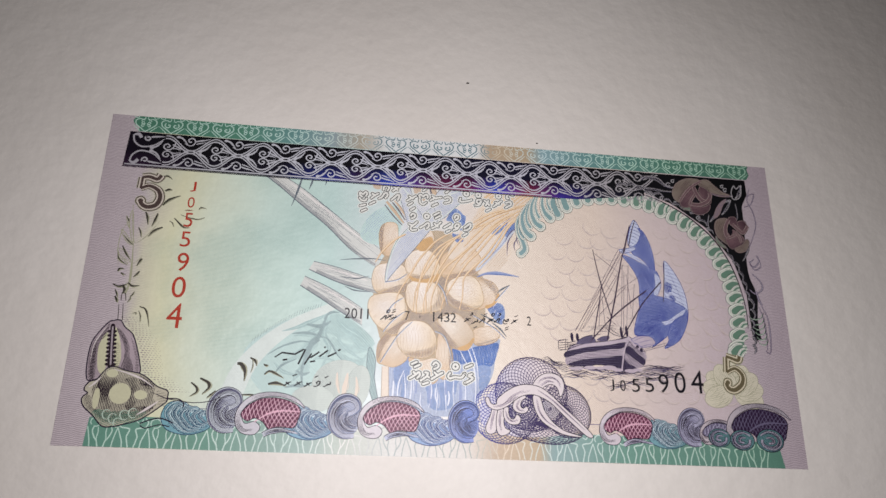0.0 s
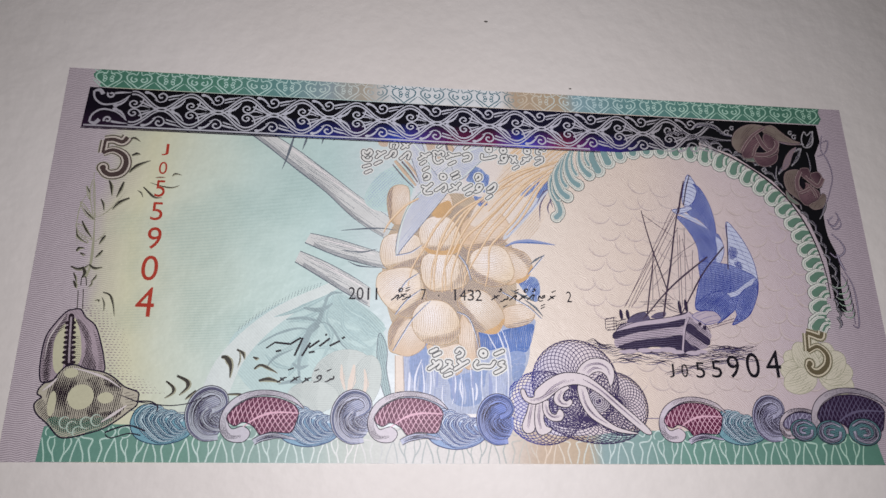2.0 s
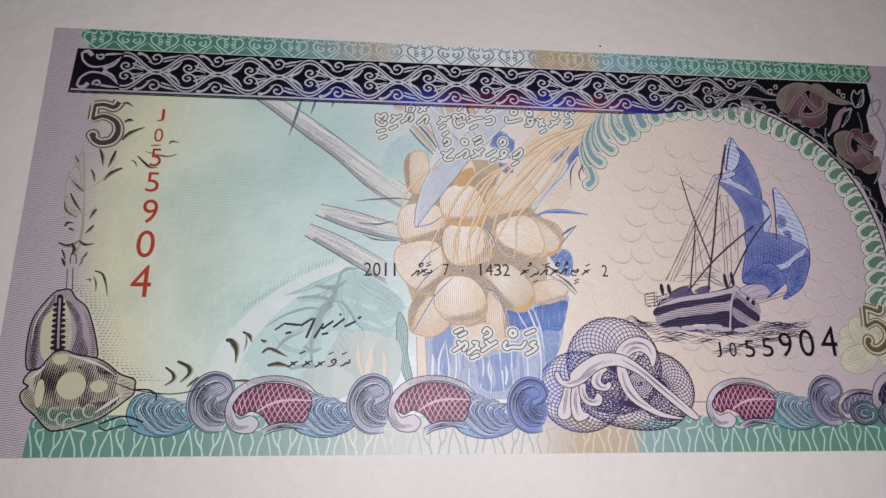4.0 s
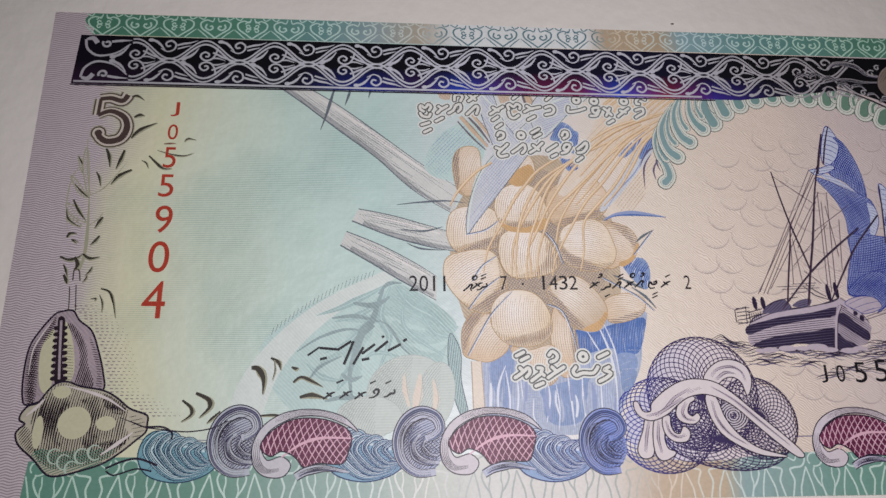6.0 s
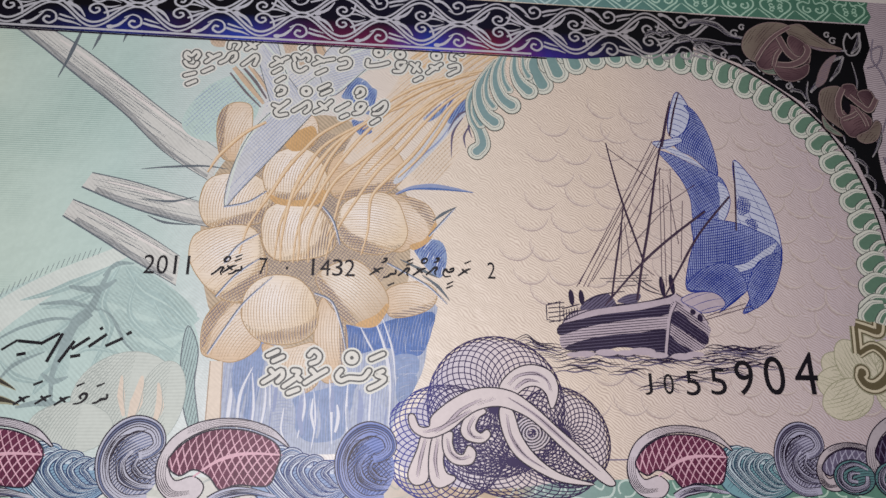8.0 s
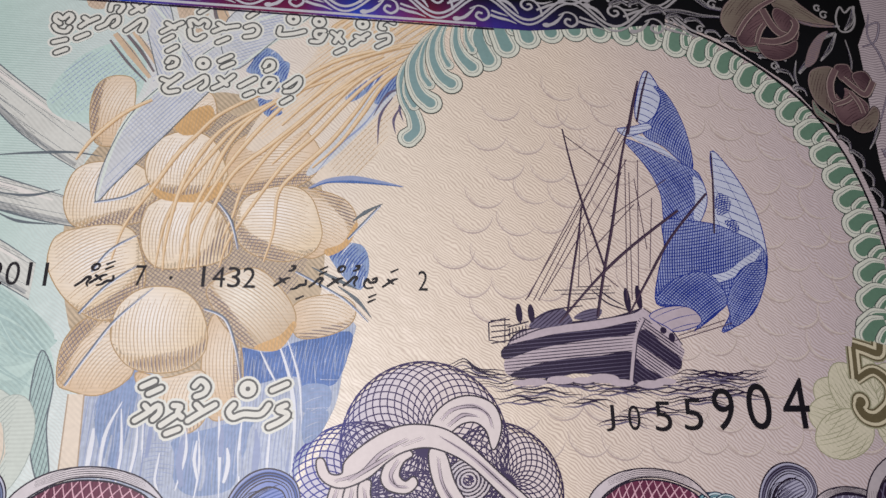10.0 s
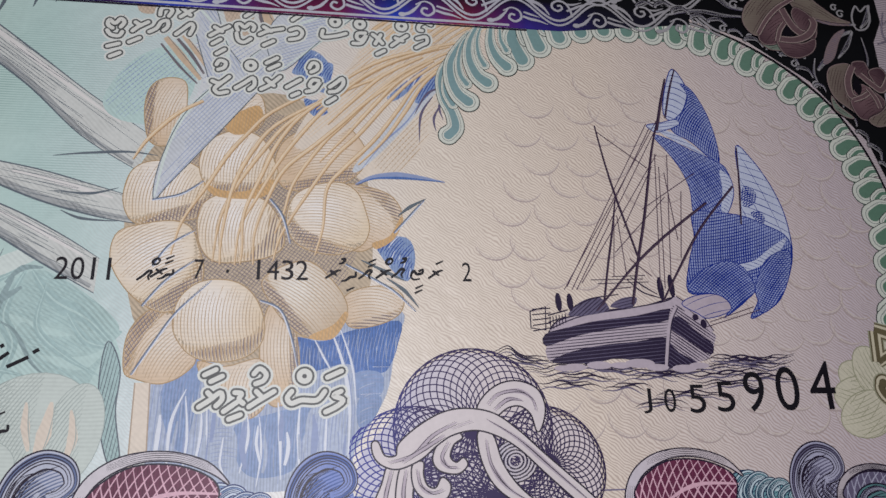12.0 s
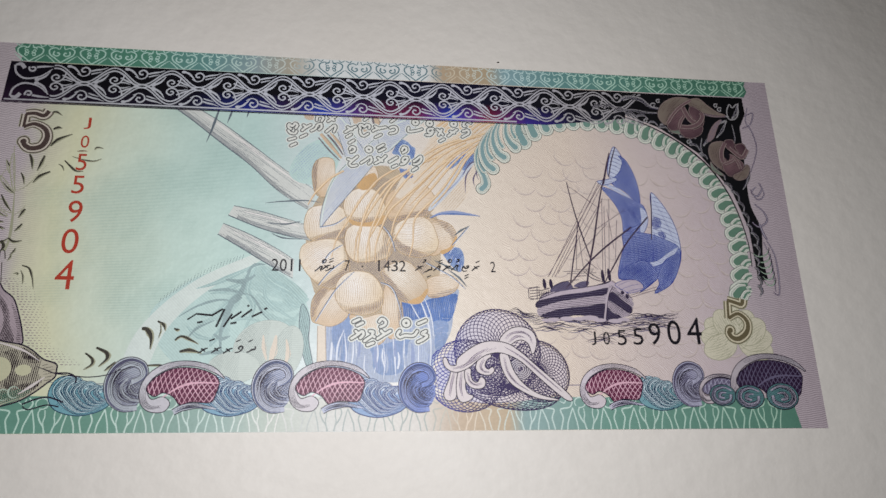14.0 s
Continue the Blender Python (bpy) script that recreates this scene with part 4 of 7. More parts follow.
sail([(47.3, 9.2), (48.9, 7.7), (50.4, 5.1), (51.5, 2.1), (51.9, -0.7), (51.8, -3.3), (50.7, -1.9), (48.8, -0.7), (46.6, -0.2), (47.0, 3.9)], SAIL_LIGHT, ((-22, 0.8, 0.1, 0.4), (-70, 1.6, 0.07, 0.5)), 0.12,
     dark_fold([(47.2, 4.0), (48.3, 4.2), (48.8, 3.2), (48.2, 2.1), (47.0, 1.9)], [(47.8, 1.2), (49.0, 1.2), (49.3, 0.2), (48.4, -0.0)]), "pale translucent lower sail with blue lines")
sail([(40.9, 18.8), (39.7, 15.9), (39.2, 12.9), (40.2, 12.0), (41.5, 13.3), (42.4, 15.6), (42.1, 17.2)], SAIL_LIGHT, ((-20, 0.8, 0.11, 0.3),), 0.12)
sail([(41.7, 16.9), (43.0, 16.1), (44.3, 13.3), (45.0, 10.0), (45.0, 7.0), (43.8, 7.7), (42.0, 9.5), (40.2, 10.5), (39.9, 11.7), (41.5, 13.3), (42.4, 15.4)], SAIL, ((52, 0.27, 0.17, 0.9), (-35, 0.4, 0.1, 0.3)), 0.1,
     light_fold([(38.0, 10.9), (40.0, 10.5), (42.0, 9.2), (43.8, 7.5), (41.6, 8.7), (39.7, 9.7)]), "blue hatched upper sail")
sail([(37.0, 11.3), (38.7, 11.7), (40.5, 12.2), (40.9, 11.6), (39.2, 10.8), (37.9, 10.5)], SAIL_LIGHT, ((10, 0.4, 0.08, 0.0),))
sail([(37.6, 10.1), (39.6, 9.6), (41.9, 8.4), (45.0, 7.0), (45.8, 6.0), (46.2, 3.8), (45.5, 1.7), (44.0, -0.1), (41.8, 0.5), (41.1, 1.1), (41.1, 3.6), (40.4, 5.9), (39.2, 7.9)], SAIL, ((-58, 0.27, 0.17, 0.6), (30, 0.42, 0.1, 0.2)), 0.1,
     light_fold([(44.9, 6.1), (45.9, 5.3), (46.2, 3.7), (45.1, 1.1), (44.4, 1.3), (44.9, 3.8)]))
sail([(41.0, 0.9), (43.9, 1.0), (46.7, 0.7), (49.0, -0.2), (51.3, -1.4), (51.8, -3.3), (51.0, -5.9), (49.4, -8.7), (47.2, -10.2), (45.8, -10.7), (46.9, -8.9), (46.8, -7.7), (45.4, -9.0), (42.9, -10.7), (43.8, -9.7), (43.4, -8.6), (41.9, -8.1), (39.3, -8.0), (39.9, -4.6), (40.8, -2.0)], SAIL, ((86, 0.26, 0.15, 0.5), (12, 0.34, 0.13, -0.7)), 0.12,
     light_fold([(44.6, -5.1), (47.2, -4.4), (49.2, -3.0), (51.4, -1.7), (50.3, -3.3), (48.2, -4.8), (45.7, -5.7)]), "blue crosshatched main sail")
sail([(39.3, -7.9), (40.8, -5.8), (44.1, -4.5), (46.0, -5.4), (46.8, -7.6), (45.3, -9.0), (42.9, -10.7), (43.8, -9.5), (42.2, -8.2)], SAIL, ((38, 0.24, 0.17, 0.3), (-42, 0.3, 0.13, 0.3)))
sail([(48.6, -4.3), (51.2, -3.1), (51.4, -4.8), (49.7, -8.3), (47.2, -10.2), (46.9, -8.8), (46.9, -7.2)], SAIL, ((48, 0.25, 0.14, 0.3), (-12, 0.25, 0.13, -0.6)))
sail([(38.4, -9.3), (40.0, -8.4), (42.2, -8.2), (43.5, -8.9), (43.6, -10.0), (41.1, -10.8), (40.0, -10.3)], HULL_PALE, ((18, 0.9, 0.08, 0.3),))

# ---- the sea below the ship ----
sea = None
rnd = random.Random(5)
for pts in ([(17.7, -14.5), (19.5, -13.9), (20.7, -14.5), (22.5, -14.9), (24.1, -14.7)], [(17.9, -14.9), (20.1, -14.8), (21.9, -15.3), (23.7, -15.4)], [(20.7, -15.8), (23.7, -16), (27.4, -15.5), (31.1, -16), (35.5, -15.7), (40, -15.4)], [(27.4, -15.9), (32.4, -15.6), (36.1, -16.1), (41.3, -15.6), (46.4, -15.8)], [(40.4, -14.9), (42.7, -14.6), (46.6, -14.9), (49.5, -14.6)],
            [(40.7, -15.4), (44.6, -15.1), (47.1, -15.5), (49.8, -15.2)], [(23, -16.8), (27.3, -16.5), (30.4, -16.9)], [(22.7, -17.5), (26.1, -17.3), (28.8, -17.5)], [(29.7, -17.8), (32.2, -17.4), (34.1, -17.9)], [(36.1, -16.1), (39.9, -16.4), (43.8, -16.1), (47.7, -16.3)], [(31.1, -16.7), (34.8, -16.4), (37.3, -16.7)], [(32.1, -19.5), (34.6, -19), (37, -19.5)],
            [(42.4, -16.8), (46.3, -16.5), (49.5, -17)], [(41.4, -14.6), (44, -14.9), (49.3, -14.4)], [(35, -18.4), (38.5, -18.2), (43, -18.6)], [(39, -17.4), (43, -17.2), (46, -17.6)]):
    for k in range(3):
        dx, dy = rnd.uniform(-0.8, 0.8), -0.28 * k
        line = [(x + dx, y + dy + 0.12 * math.sin(2.3 * x + k)) for x, y in curve(pts, steps=8)]
        p = Print().use(HULL if k < 2 else SOFT_LINE).ribbon(line, 0.19, (0.15, 0.15))
        sea = (p.done("sea_ripple", note, 2, "thin engraved sea ripples") if sea is None else p.done("ripple", sea, 3))
p = Print().use(HULL_PALE)
for x, y, r in (26.5, -15.1, 1.0), (29, -14.9, 1.1), (31.2, -14.9, 0.9), (33.2, -14.7, 1.3), (35, -15.1, 1.0), (37.8, -15.2, 1.1), (39.4, -14.9, 0.9), (25.3, -15.2, 0.8):
    p.fill(oval(x, y - 0.8, r * 1.2, r * 0.36, 0, 14))
p.done("bow_foam", sea, 8)

# ---- the guilloche net and its ribbons ----
NET = rainbow("net_ink", [(-5, "2f44a0"), (6, "333a98"), (11, "36285c"), (34, "32243f"), (75, "32243f")])
NET_GROUND = rainbow("net_ground_ink", [(-5, "c6cde4"), (8, "d6d3e2"), (18, "e2d7d6"), (40, "d9cdd3"), (75, "d9cdd3")])
net_shape = curve([(8.2, -21.3), (9.8, -18.2), (11.6, -16.1), (14, -14.8), (17.1, -14.6), (20, -15.6), (22.4, -17.7), (23.8, -20.3), (26.1, -21.3), (27.8, -23.3), (28.2, -25.9), (27.7, -27.8), (25.4, -29)], steps=5) + curve([(24.8, -29.4), (19.5, -30.2), (15, -30.5), (11.1, -30.2), (8.3, -29.3), (6.1, -28.3), (5.4, -25), (6.5, -22.8)], steps=5)
p = Print().use(NET_GROUND).fill(net_shape)
net = p.done("guilloche_net", note, 4, "violet lace net of crossing loops")


def lace(cx, cy, rx, ry, turn, count, share, w):
    """Overlapping rings whose middles run round a smaller ring."""
    p = Print().use(NET)
    for i in range(count):
        a = 2 * math.pi * i / count
        pts = oval(rx * (1 - share) * math.cos(a), ry * (1 - share) * math.sin(a), rx * share, ry * share, 0, 30)
        p.ribbon(moved(pts, cx, cy, turn), w, closed=True, step=0.3)
    return p


for (x, y), rx, ry, turn, count, share in (((16.2, -21.7), 7.6, 7.6, 15, 36, 0.5), ((23.5, -25), 5.6, 4.9, -55, 32, 0.5), ((10.6, -25.8), 6.8, 6.2, 0, 34, 0.5),
                                           ((18.5, -27.8), 8.4, 3.8, -8, 30, 0.5)):
    lace(x, y, rx, ry, turn, count, share, 0.115).done("lace_loop", net, 5)
p = Print()
for k in range(5):
    x, y = 20, -24.7
    p.use(LINE).ribbon(oval(x, y, 2.2 - 0.36 * k, 1.9 - 0.3 * k, 20, 20), 0.1, closed=True)
    p.use(PALE).ribbon(oval(x, y, 2.05 - 0.36 * k, 1.75 - 0.3 * k, 20, 20), 0.16, closed=True)
p.done("ring", net, 6)
RIB, RIB_SHADE = ink("ribbon_pale_ink", "ddd4d4", 0.1), ink("ribbon_shade_ink", "bcb0ba", 0.1)
def acanthus(outline, veins, layer):
    """A broad curled leaf: dark edge, pale body, soft folds and fine engraved veins."""
    shape = curve(outline, True, 5)
    p = Print().use(LINE).ribbon(shape, 0.3, closed=True).use(RIB).fill(shape)
    for vein in veins:
        line = curve(vein)
        p.use(RIB_SHADE).ribbon(line, 0.5, (0.15, 0.15)).use(LINE).ribbon([(x + 0.16, y - 0.1) for x, y in line], 0.09, (0.2, 0.2)).ribbon([(x - 0.12, y + 0.1) for x, y in line], 0.07, (0.2, 0.2))
    p.done("acanthus_leaf", net, layer)


acanthus([(16.6, -22.1), (16.8, -24.4), (17.9, -26.7), (19.9, -28.3), (23, -29.7), (26.5, -30), (23, -29), (20.5, -27.3), (18.8, -25), (17.9, -22.3)], ([(17.3, -22.7), (17.7, -25), (19.1, -27), (21.3, -28.4)],), 7)
acanthus([(16.6, -20.1), (17.3, -18.7), (18.8, -17.6), (20.6, -17.3), (22.4, -18), (23.1, -19.5), (22.9, -21), (22.3, -22), (21.8, -20.4), (20.8, -19.6), (19.6, -19.7), (18.6, -20.4), (18, -21)], ([(17.6, -19.5), (18.7, -18.5), (20.6, -18.2), (21.9, -18.9), (22.3, -20.1)], [(18.2, -20), (19.6, -19), (21, -19.1)]), 7.2)
acanthus([(9.4, -25), (8.2, -24.9), (7.6, -26.6), (6.7, -28.9), (7.3, -30), (8.6, -29.6), (8.9, -27.5)], ([(8.5, -25.3), (8, -27.2), (7.6, -29.3)],), 7.4)
acanthus([(10.6, -24.8), (9.4, -25), (8.9, -27.2), (9, -29.4), (9.8, -30.3), (11.1, -29.9), (11.6, -29.3), (10.7, -28.9), (10.3, -27.7), (10.5, -26.1)], ([(9.8, -25.3), (9.5, -27.5), (9.8, -29.4)],), 7.5)
acanthus([(11.3, -24.7), (10.4, -25), (10.5, -26.8), (11.6, -27.9), (13.3, -27.9), (13.8, -26.8), (13.1, -26.1), (12.5, -27), (11.7, -26.8), (11.3, -25.8)], ([(10.8, -25.3), (11.1, -26.7), (12.1, -27.4), (13.2, -27.1)],), 7.6)
acanthus([(14.4, -22.1), (12.9, -23), (12.3, -24.4), (12.9, -25.4), (14.5, -25.7), (15.4, -25), (15.1, -24.4), (14.4, -24.8), (13.8, -24.2), (14.2, -23.1), (15, -22.5)], ([(13.8, -22.9), (13.1, -24.2), (13.6, -25.1), (14.6, -25.2)],), 7.7)
acanthus([(6.7, -23), (7.2, -22.9), (7.8, -24.1), (8.9, -24.1), (9.2, -23), (11.1, -21.4), (13.4, -20.2), (15.7, -19.9), (18.2, -20.4), (20.5, -22), (22.8, -24.1), (25.1, -26.1), (27.3, -28.1), (28.8, -29.8), (27.9, -30), (25.9, -28.5), (23.1, -26), (20.4, -23.5), (18.3, -22.3), (16.3, -21.8), (14.2, -22.2), (12.7, -23.1), (11.1, -24.4), (9.1, -25.2), (7.7, -24.9), (6.9, -24.1)], ([(8.2, -24.7), (10.5, -24), (12.3, -22.3), (14.6, -21.1)], [(9.4, -24.7), (11.6, -23.4), (13.4, -22.3)], [(17.5, -20.9), (20.4, -22.7), (23.8, -25.7), (27.1, -28.6)], [(14, -21.7), (16, -21)]), 8)

# ---- the row of waves, curls and almonds ----
RED = ink("crimson_ink", "71304f", 0.35, depth=0.3, way="X")
RED_LINE = ink("pink_line_ink", "e3b7c6")
BANDING = rainbow("almond_band_ink", [(-70, "bfc4c8"), (-30, "d2ced4"), (-12, "dcd6da"), (10, "c6cbe0"), (36, "d8cccf"), (75, "9f9aa2")])
PLUM = ink("plum_ink", "33203e", 0.3, depth=0.4, way="X")
AQUA = rainbow("wave_blue_ink", [(-70, "6fa4ac"), (-45, "7fb0bc"), (0, "9db4dc"), (20, "8fb2c8"), (45, "79a8ae"), (75, "6a9a98")])
ROLL = ink("roll_teal_ink", "5f8a8c", 0.2)
AQUA_PALE = rainbow("wave_pale_ink", [(-70, "bfe0de"), (0, "d8e2f2"), (75, "c2dedc")])
AQUA_LINE = rainbow("wave_line_ink", [(-70, "1d3f4c"), (0, "2a3674"), (20, "2e3a60"), (75, "1d3d46")])
wave_row = Print().use(TONE).ribbon(curve([(-58, -27), (-30, -27.6), (10, -27.6), (50, -27.2), (68, -27)]), 0.16, (0.5, 0.5)).done("wave_border", note, 3, "row of scrolled waves, curls and crimson almonds")


def curl(cx, cy, size=1.0, flip=1):
    put = lambda pts: moved(pts, cx, cy, 0, size, flip)
    p = Print().use(PALE).fill(put(oval(0, -0.3, 2.8, 3.4, 10))).use(TONE).hatch(put(oval(0, -0.3, 2.8, 3.4, 10)), 35, 0.3, 0.18, 0.5).use(LINE).hatch(put(oval(-0.6, -0.6, 1.9, 2.6, 10)), 48, 0.27, 0.09, 0.4).hatch(put(oval(1.2, -0.6, 1.4, 1.8)), 45, 0.36, 0.09).hatch(put(oval(1.2, -0.6, 1.4, 1.8)), -45, 0.36, 0.09)
    plume(p, put([(0.6, 0.4), (1.6, 0.7), (2.4, 1.6), (1.8, 3.0), (0.0, 3.5), (-1.8, 2.4), (-2.7, 0.2), (-2.2, -2.2), (-0.4, -3.6), (1.8, -3.5)]), 1.5 * size, (0.5, 0.5))
    plume(p, put([(0.0, 0.9), (-0.9, -0.2), (-0.6, -1.6), (0.8, -2.4), (2.2, -2.4)]), 0.9 * size, (0.3, 0.4))
    plume(p, put([(0.6, 0.2), (0.3, -0.6), (1.0, -1.4), (2.0, -1.6)]), 0.5 * size, (0.3, 0.4))
    for k in range(-2, 4):
        p.use(LINE).ribbon(put(curve([(0.9 - 0.3 * k, 2.9 - 0.1 * k), (-1.0 - 0.25 * k, 2.0), (-1.9 - 0.2 * k, 0.2), (-1.5 - 0.2 * k, -2.0)])), 0.09, (0.2, 0.2))
    p.done("wave_curl", wave_row, 9, at=(cx, cy))


def almond(cx, cy, core, lines, size=1.0, flip=1, hook=True):
    """A leaf-shaped shell: a crimson heart netted with pale lines inside a broad pale band that curls under."""
    put = lambda pts: moved(pts, cx, cy, 0, size, flip)
    p = Print()
    shape = put(curve([(-5.1, -0.7), (-3.9, 1.1), (-1.2, 2.6), (2.2, 2.7), (5.0, 1.8), (6.2, 0.5), (5.8, -1.6), (5.0, -2.9), (2.0, -2.8), (0.4, -3.3), (-0.8, -2.0), (-2.4, -1.3), (-3.8, -1.9)], True, 5))
    outer = put(curve([(7.0, 1.0), (5.0, 2.9), (1.4, 3.8), (-2.2, 3.4), (-4.8, 1.8), (-6.0, -0.6), (-5.8, -2.8), (-4.4, -4.2), (-2.2, -4.3), (-1.3, -3.0), (-2.4, -2.0), (-4.2, -2.4), (-5.0, -0.6), (-3.9, 1.4), (-1.0, 2.9), (2.4, 3.0), (5.4, 2.0)], True, 5))
    p.use(LINE).ribbon(outer, 0.26, closed=True).use(BANDING).fill(outer)
    p.use(core).fill(shape)
    p.use(lines).hatch(shape, 58, 0.72, 0.15, 0.6).hatch(shape, 118, 0.72, 0.15, 0.6).ribbon(put(curve([(-2.4, -2.0), (0.0, -0.4), (2.6, 0.3), (6.4, 0.2)])), 0.4, (0.4, 0.4))
    p.use(LINE).ribbon(shape, 0.16, closed=True)
    for off in (-0.2, 0.02, 0.24, 0.46, 0.68):
        p.ribbon(put(curve([(-5.7 + off, 0.2), (-5.8 + off, -2.0), (-4.6 + off * 0.6, -3.7 + off * 0.5), (-2.6, -3.6 + off * 0.4)])), 0.09, (0.2, 0.2))
        p.ribbon(put(curve([(-3.4, 2.6 - off * 0.5), (-0.6, 3.6 - off * 0.8), (2.6, 3.6 - off * 0.8), (5.4, 2.5 - off * 0.5)])), 0.07, (0.2, 0.2))
    if hook:
        plume(p, put([(-0.6, -4.4), (0.8, -3.7), (3.0, -3.4), (6.0, -3.9)]), 0.9 * size, (0.9, 0.2))
    p.done("almond_motif", wave_row, 10, at=(cx, cy))


def breaker(cx, cy, size=1.0, flip=1):
    """A breaking wave: crests that hook over one behind another and run together along its foot."""
    put = lambda pts: moved(pts, cx, cy, 0, size, flip)
    p = Print()
    body = put(curve([(-4.4, 1.8), (-5.0, -0.6), (-3.6, -2.8), (0, -3.7), (3.6, -2.8), (5.4, -0.8), (3.6, 0.4), (2.0, 1.4), (-0.6, 1.8), (-2.8, 2.7)], True, 5))
    p.use(AQUA_LINE).ribbon(body, 0.3, closed=True).use(AQUA).fill(body).use(AQUA_LINE).hatch(body, 28, 0.3, 0.08, 0.8, 0.3)
    for k in range(6):
        tx, ty = -2.2 + 1.15 * k, 2.2 - 0.3 * k + (0.25 if k % 2 else 0)
        w = (1.25, 0.95, 0.8, 0.7, 0.6, 0.5)[k] * size
        plume(p, put([(tx + 0.75, ty - 1.0), (tx + 0.7, ty - 0.2), (tx - 0.2, ty), (tx - 1.2, ty - 0.8), (tx - 1.5 + 0.15 * k, ty - 2.4 + 0.2 * k), (-0.6 + 0.85 * k, -3.0 + 0.36 * k), (2.6 + 0.4 * k, -2.7 + 0.34 * k), (5.2, -1.0 + 0.14 * k)]), w, (0.75, 0.12), 0.24, AQUA_LINE, AQUA_PALE, AQUA)
    p.done("wave_crest", wave_row, 9, at=(cx, cy))


breaker(-51.3, -28.7, 0.95)
breaker(-28.4, -28.7)
breaker(-4.4, -29)
breaker(44.9, -28.4, 0.9)
curl(-44.4, -27.4, 1.05)
curl(-21.4, -27.7, 1.05)
curl(2.4, -27.9, 1.0)
curl(50.3, -27.3, 0.95)
almond(-36.3, -27.4, RED, RED_LINE, 1.0)
almond(-12.8, -27.3, RED, RED_LINE, 1.0)
almond(35.9, -27.3, RED, RED_LINE, 0.92)
almond(55.6, -27.9, SOFT_LINE, PALE, 0.62, hook=False)
almond(64.7, -26.1, PLUM, SOFT_LINE, 1.12, hook=False)
for x, y, s, f in (56.1, -29.2, 0.5, 1), (61.1, -29.5, 0.55, 1), (67.3, -29.4, 0.62, -1):
    p = Print()
    put = lambda pts: moved(pts, x, y, 0, s, f)
    p.use(LINE).fill(put(oval(0, 0, 5.0, 3.9))).use(ROLL).fill(put(oval(0, 0, 4.7, 3.6))).use(LINE).hatch(put(oval(0, 0, 4.6, 3.5)), 20, 0.3, 0.1, 0.6)
    plume(p, put([(3.4, 1.6), (0.5, 2.8), (-2.6, 1.8), (-3.4, -0.8), (-1.0, -2.6), (2.4, -1.8), (3.0, 0.2)]), 1.3 * s, (0.3, 0.6))
    plume(p, put([(1.4, 0.8), (-0.6, 0.8), (-1.2, -0.6), (0.6, -1.0)]), 0.9 * s, (0.3, 0.6))
    p.done("wave_roll", wave_row, 14, at=(x, y))

# ---- the two cowrie shells ----
SHELL = ink("shell_pale_ink", "c0bba6", 0.15)
SHELL_LILAC = ink("shell_lilac_ink", "b6a9af", 0.25, depth=0.2)
SHELL_DARK = ink("shell_dark_ink", "2a1e27", 0.25)
STRIP_GREEN, STRIP_PALE = ink("strip_green_ink", "5f8772", 0.2), ink("strip_pale_ink", "b9cdbb", 0.1)
SHELL_LIGHT, SHELL_BASE = ink("shell_light_ink", "dcd4d0", 0.1), ink("shell_base_ink", "b7a8ae", 0.25, depth=0.2)
SHELL_SPOT = ink("shell_spot_ink", "cccbaa", 0.12)
shell_a = curve([(-70.1, -22.8), (-70.9, -21.8), (-71.2, -18.8), (-71.0, -15.5), (-70.0, -13.3), (-68.6, -11.3), (-67.7, -10.8), (-66.3, -10.7), (-65.3, -12.0), (-63.6, -13.4), (-62.4, -16.1), (-61.5, -18.9), (-61.3, -21.0), (-63.8, -21.9), (-67.1, -21.8)], True, 5)
upright = Print().use(SHELL_BASE).fill(shell_a).done("upright_cowrie", note, 4, "engraved cowrie shell showing its toothed opening")
p = Print().use(SHELL_SPOT).fill(curve([(-69.1, -20.3), (-69.6, -16.4), (-68.9, -13.8), (-68.2, -13.4), (-67.9, -16.8), (-67.6, -19.8), (-68.1, -21.4)], True, 4)).fill(curve([(-67.1, -12.8), (-66.6, -12.7), (-65.6, -15.4), (-65.1, -18.8), (-66.0, -19.9)], True, 4))
p.use(SHELL_DARK).hatch(curve([(-70.6, -22.0), (-71.0, -18.8), (-70.8, -15.5), (-69.5, -13.4), (-68.3, -11.4), (-68.4, -13.7), (-69.5, -15.5), (-69.5, -18.8), (-69.3, -22.2), (-69.8, -22.8)], True, 4), -8, 0.27, 0.18, 0.2)
p.hatch(curve([(-70.3, -22.1), (-70.6, -19.5), (-70.5, -16.9), (-69.9, -16.1), (-69.8, -19.5), (-69.5, -22.5)], True, 4), 62, 0.26, 0.15)
p.hatch(curve([(-66.8, -12.6), (-66.2, -12.4), (-64.9, -13.8), (-63.9, -15.7), (-63.5, -17.8), (-62.6, -19.7), (-62.9, -21.0), (-64.9, -20.5), (-64.6, -18.1), (-64.8, -16.1), (-65.8, -14.1)], True, 4), 78, 0.24, 0.19)
p.hatch(curve([(-63.8, -14.1), (-62.5, -16.2), (-61.7, -18.8), (-61.5, -21.0), (-62.2, -20.9), (-62.3, -18.8), (-63.1, -16.4)], True, 4), -6, 0.3, 0.13)
p.hatch(curve([(-66.8, -15.4), (-65.7, -15.4), (-65.2, -19.5), (-66.1, -19.8)], True, 4), -4, 0.36, 0.07)
p.fill(curve([(-68.0, -11.7), (-67.2, -11.7), (-66.9, -14.0), (-66.8, -16.8), (-66.3, -19.8), (-67.3, -20.0), (-67.6, -16.8), (-67.8, -14.0)], True, 5))
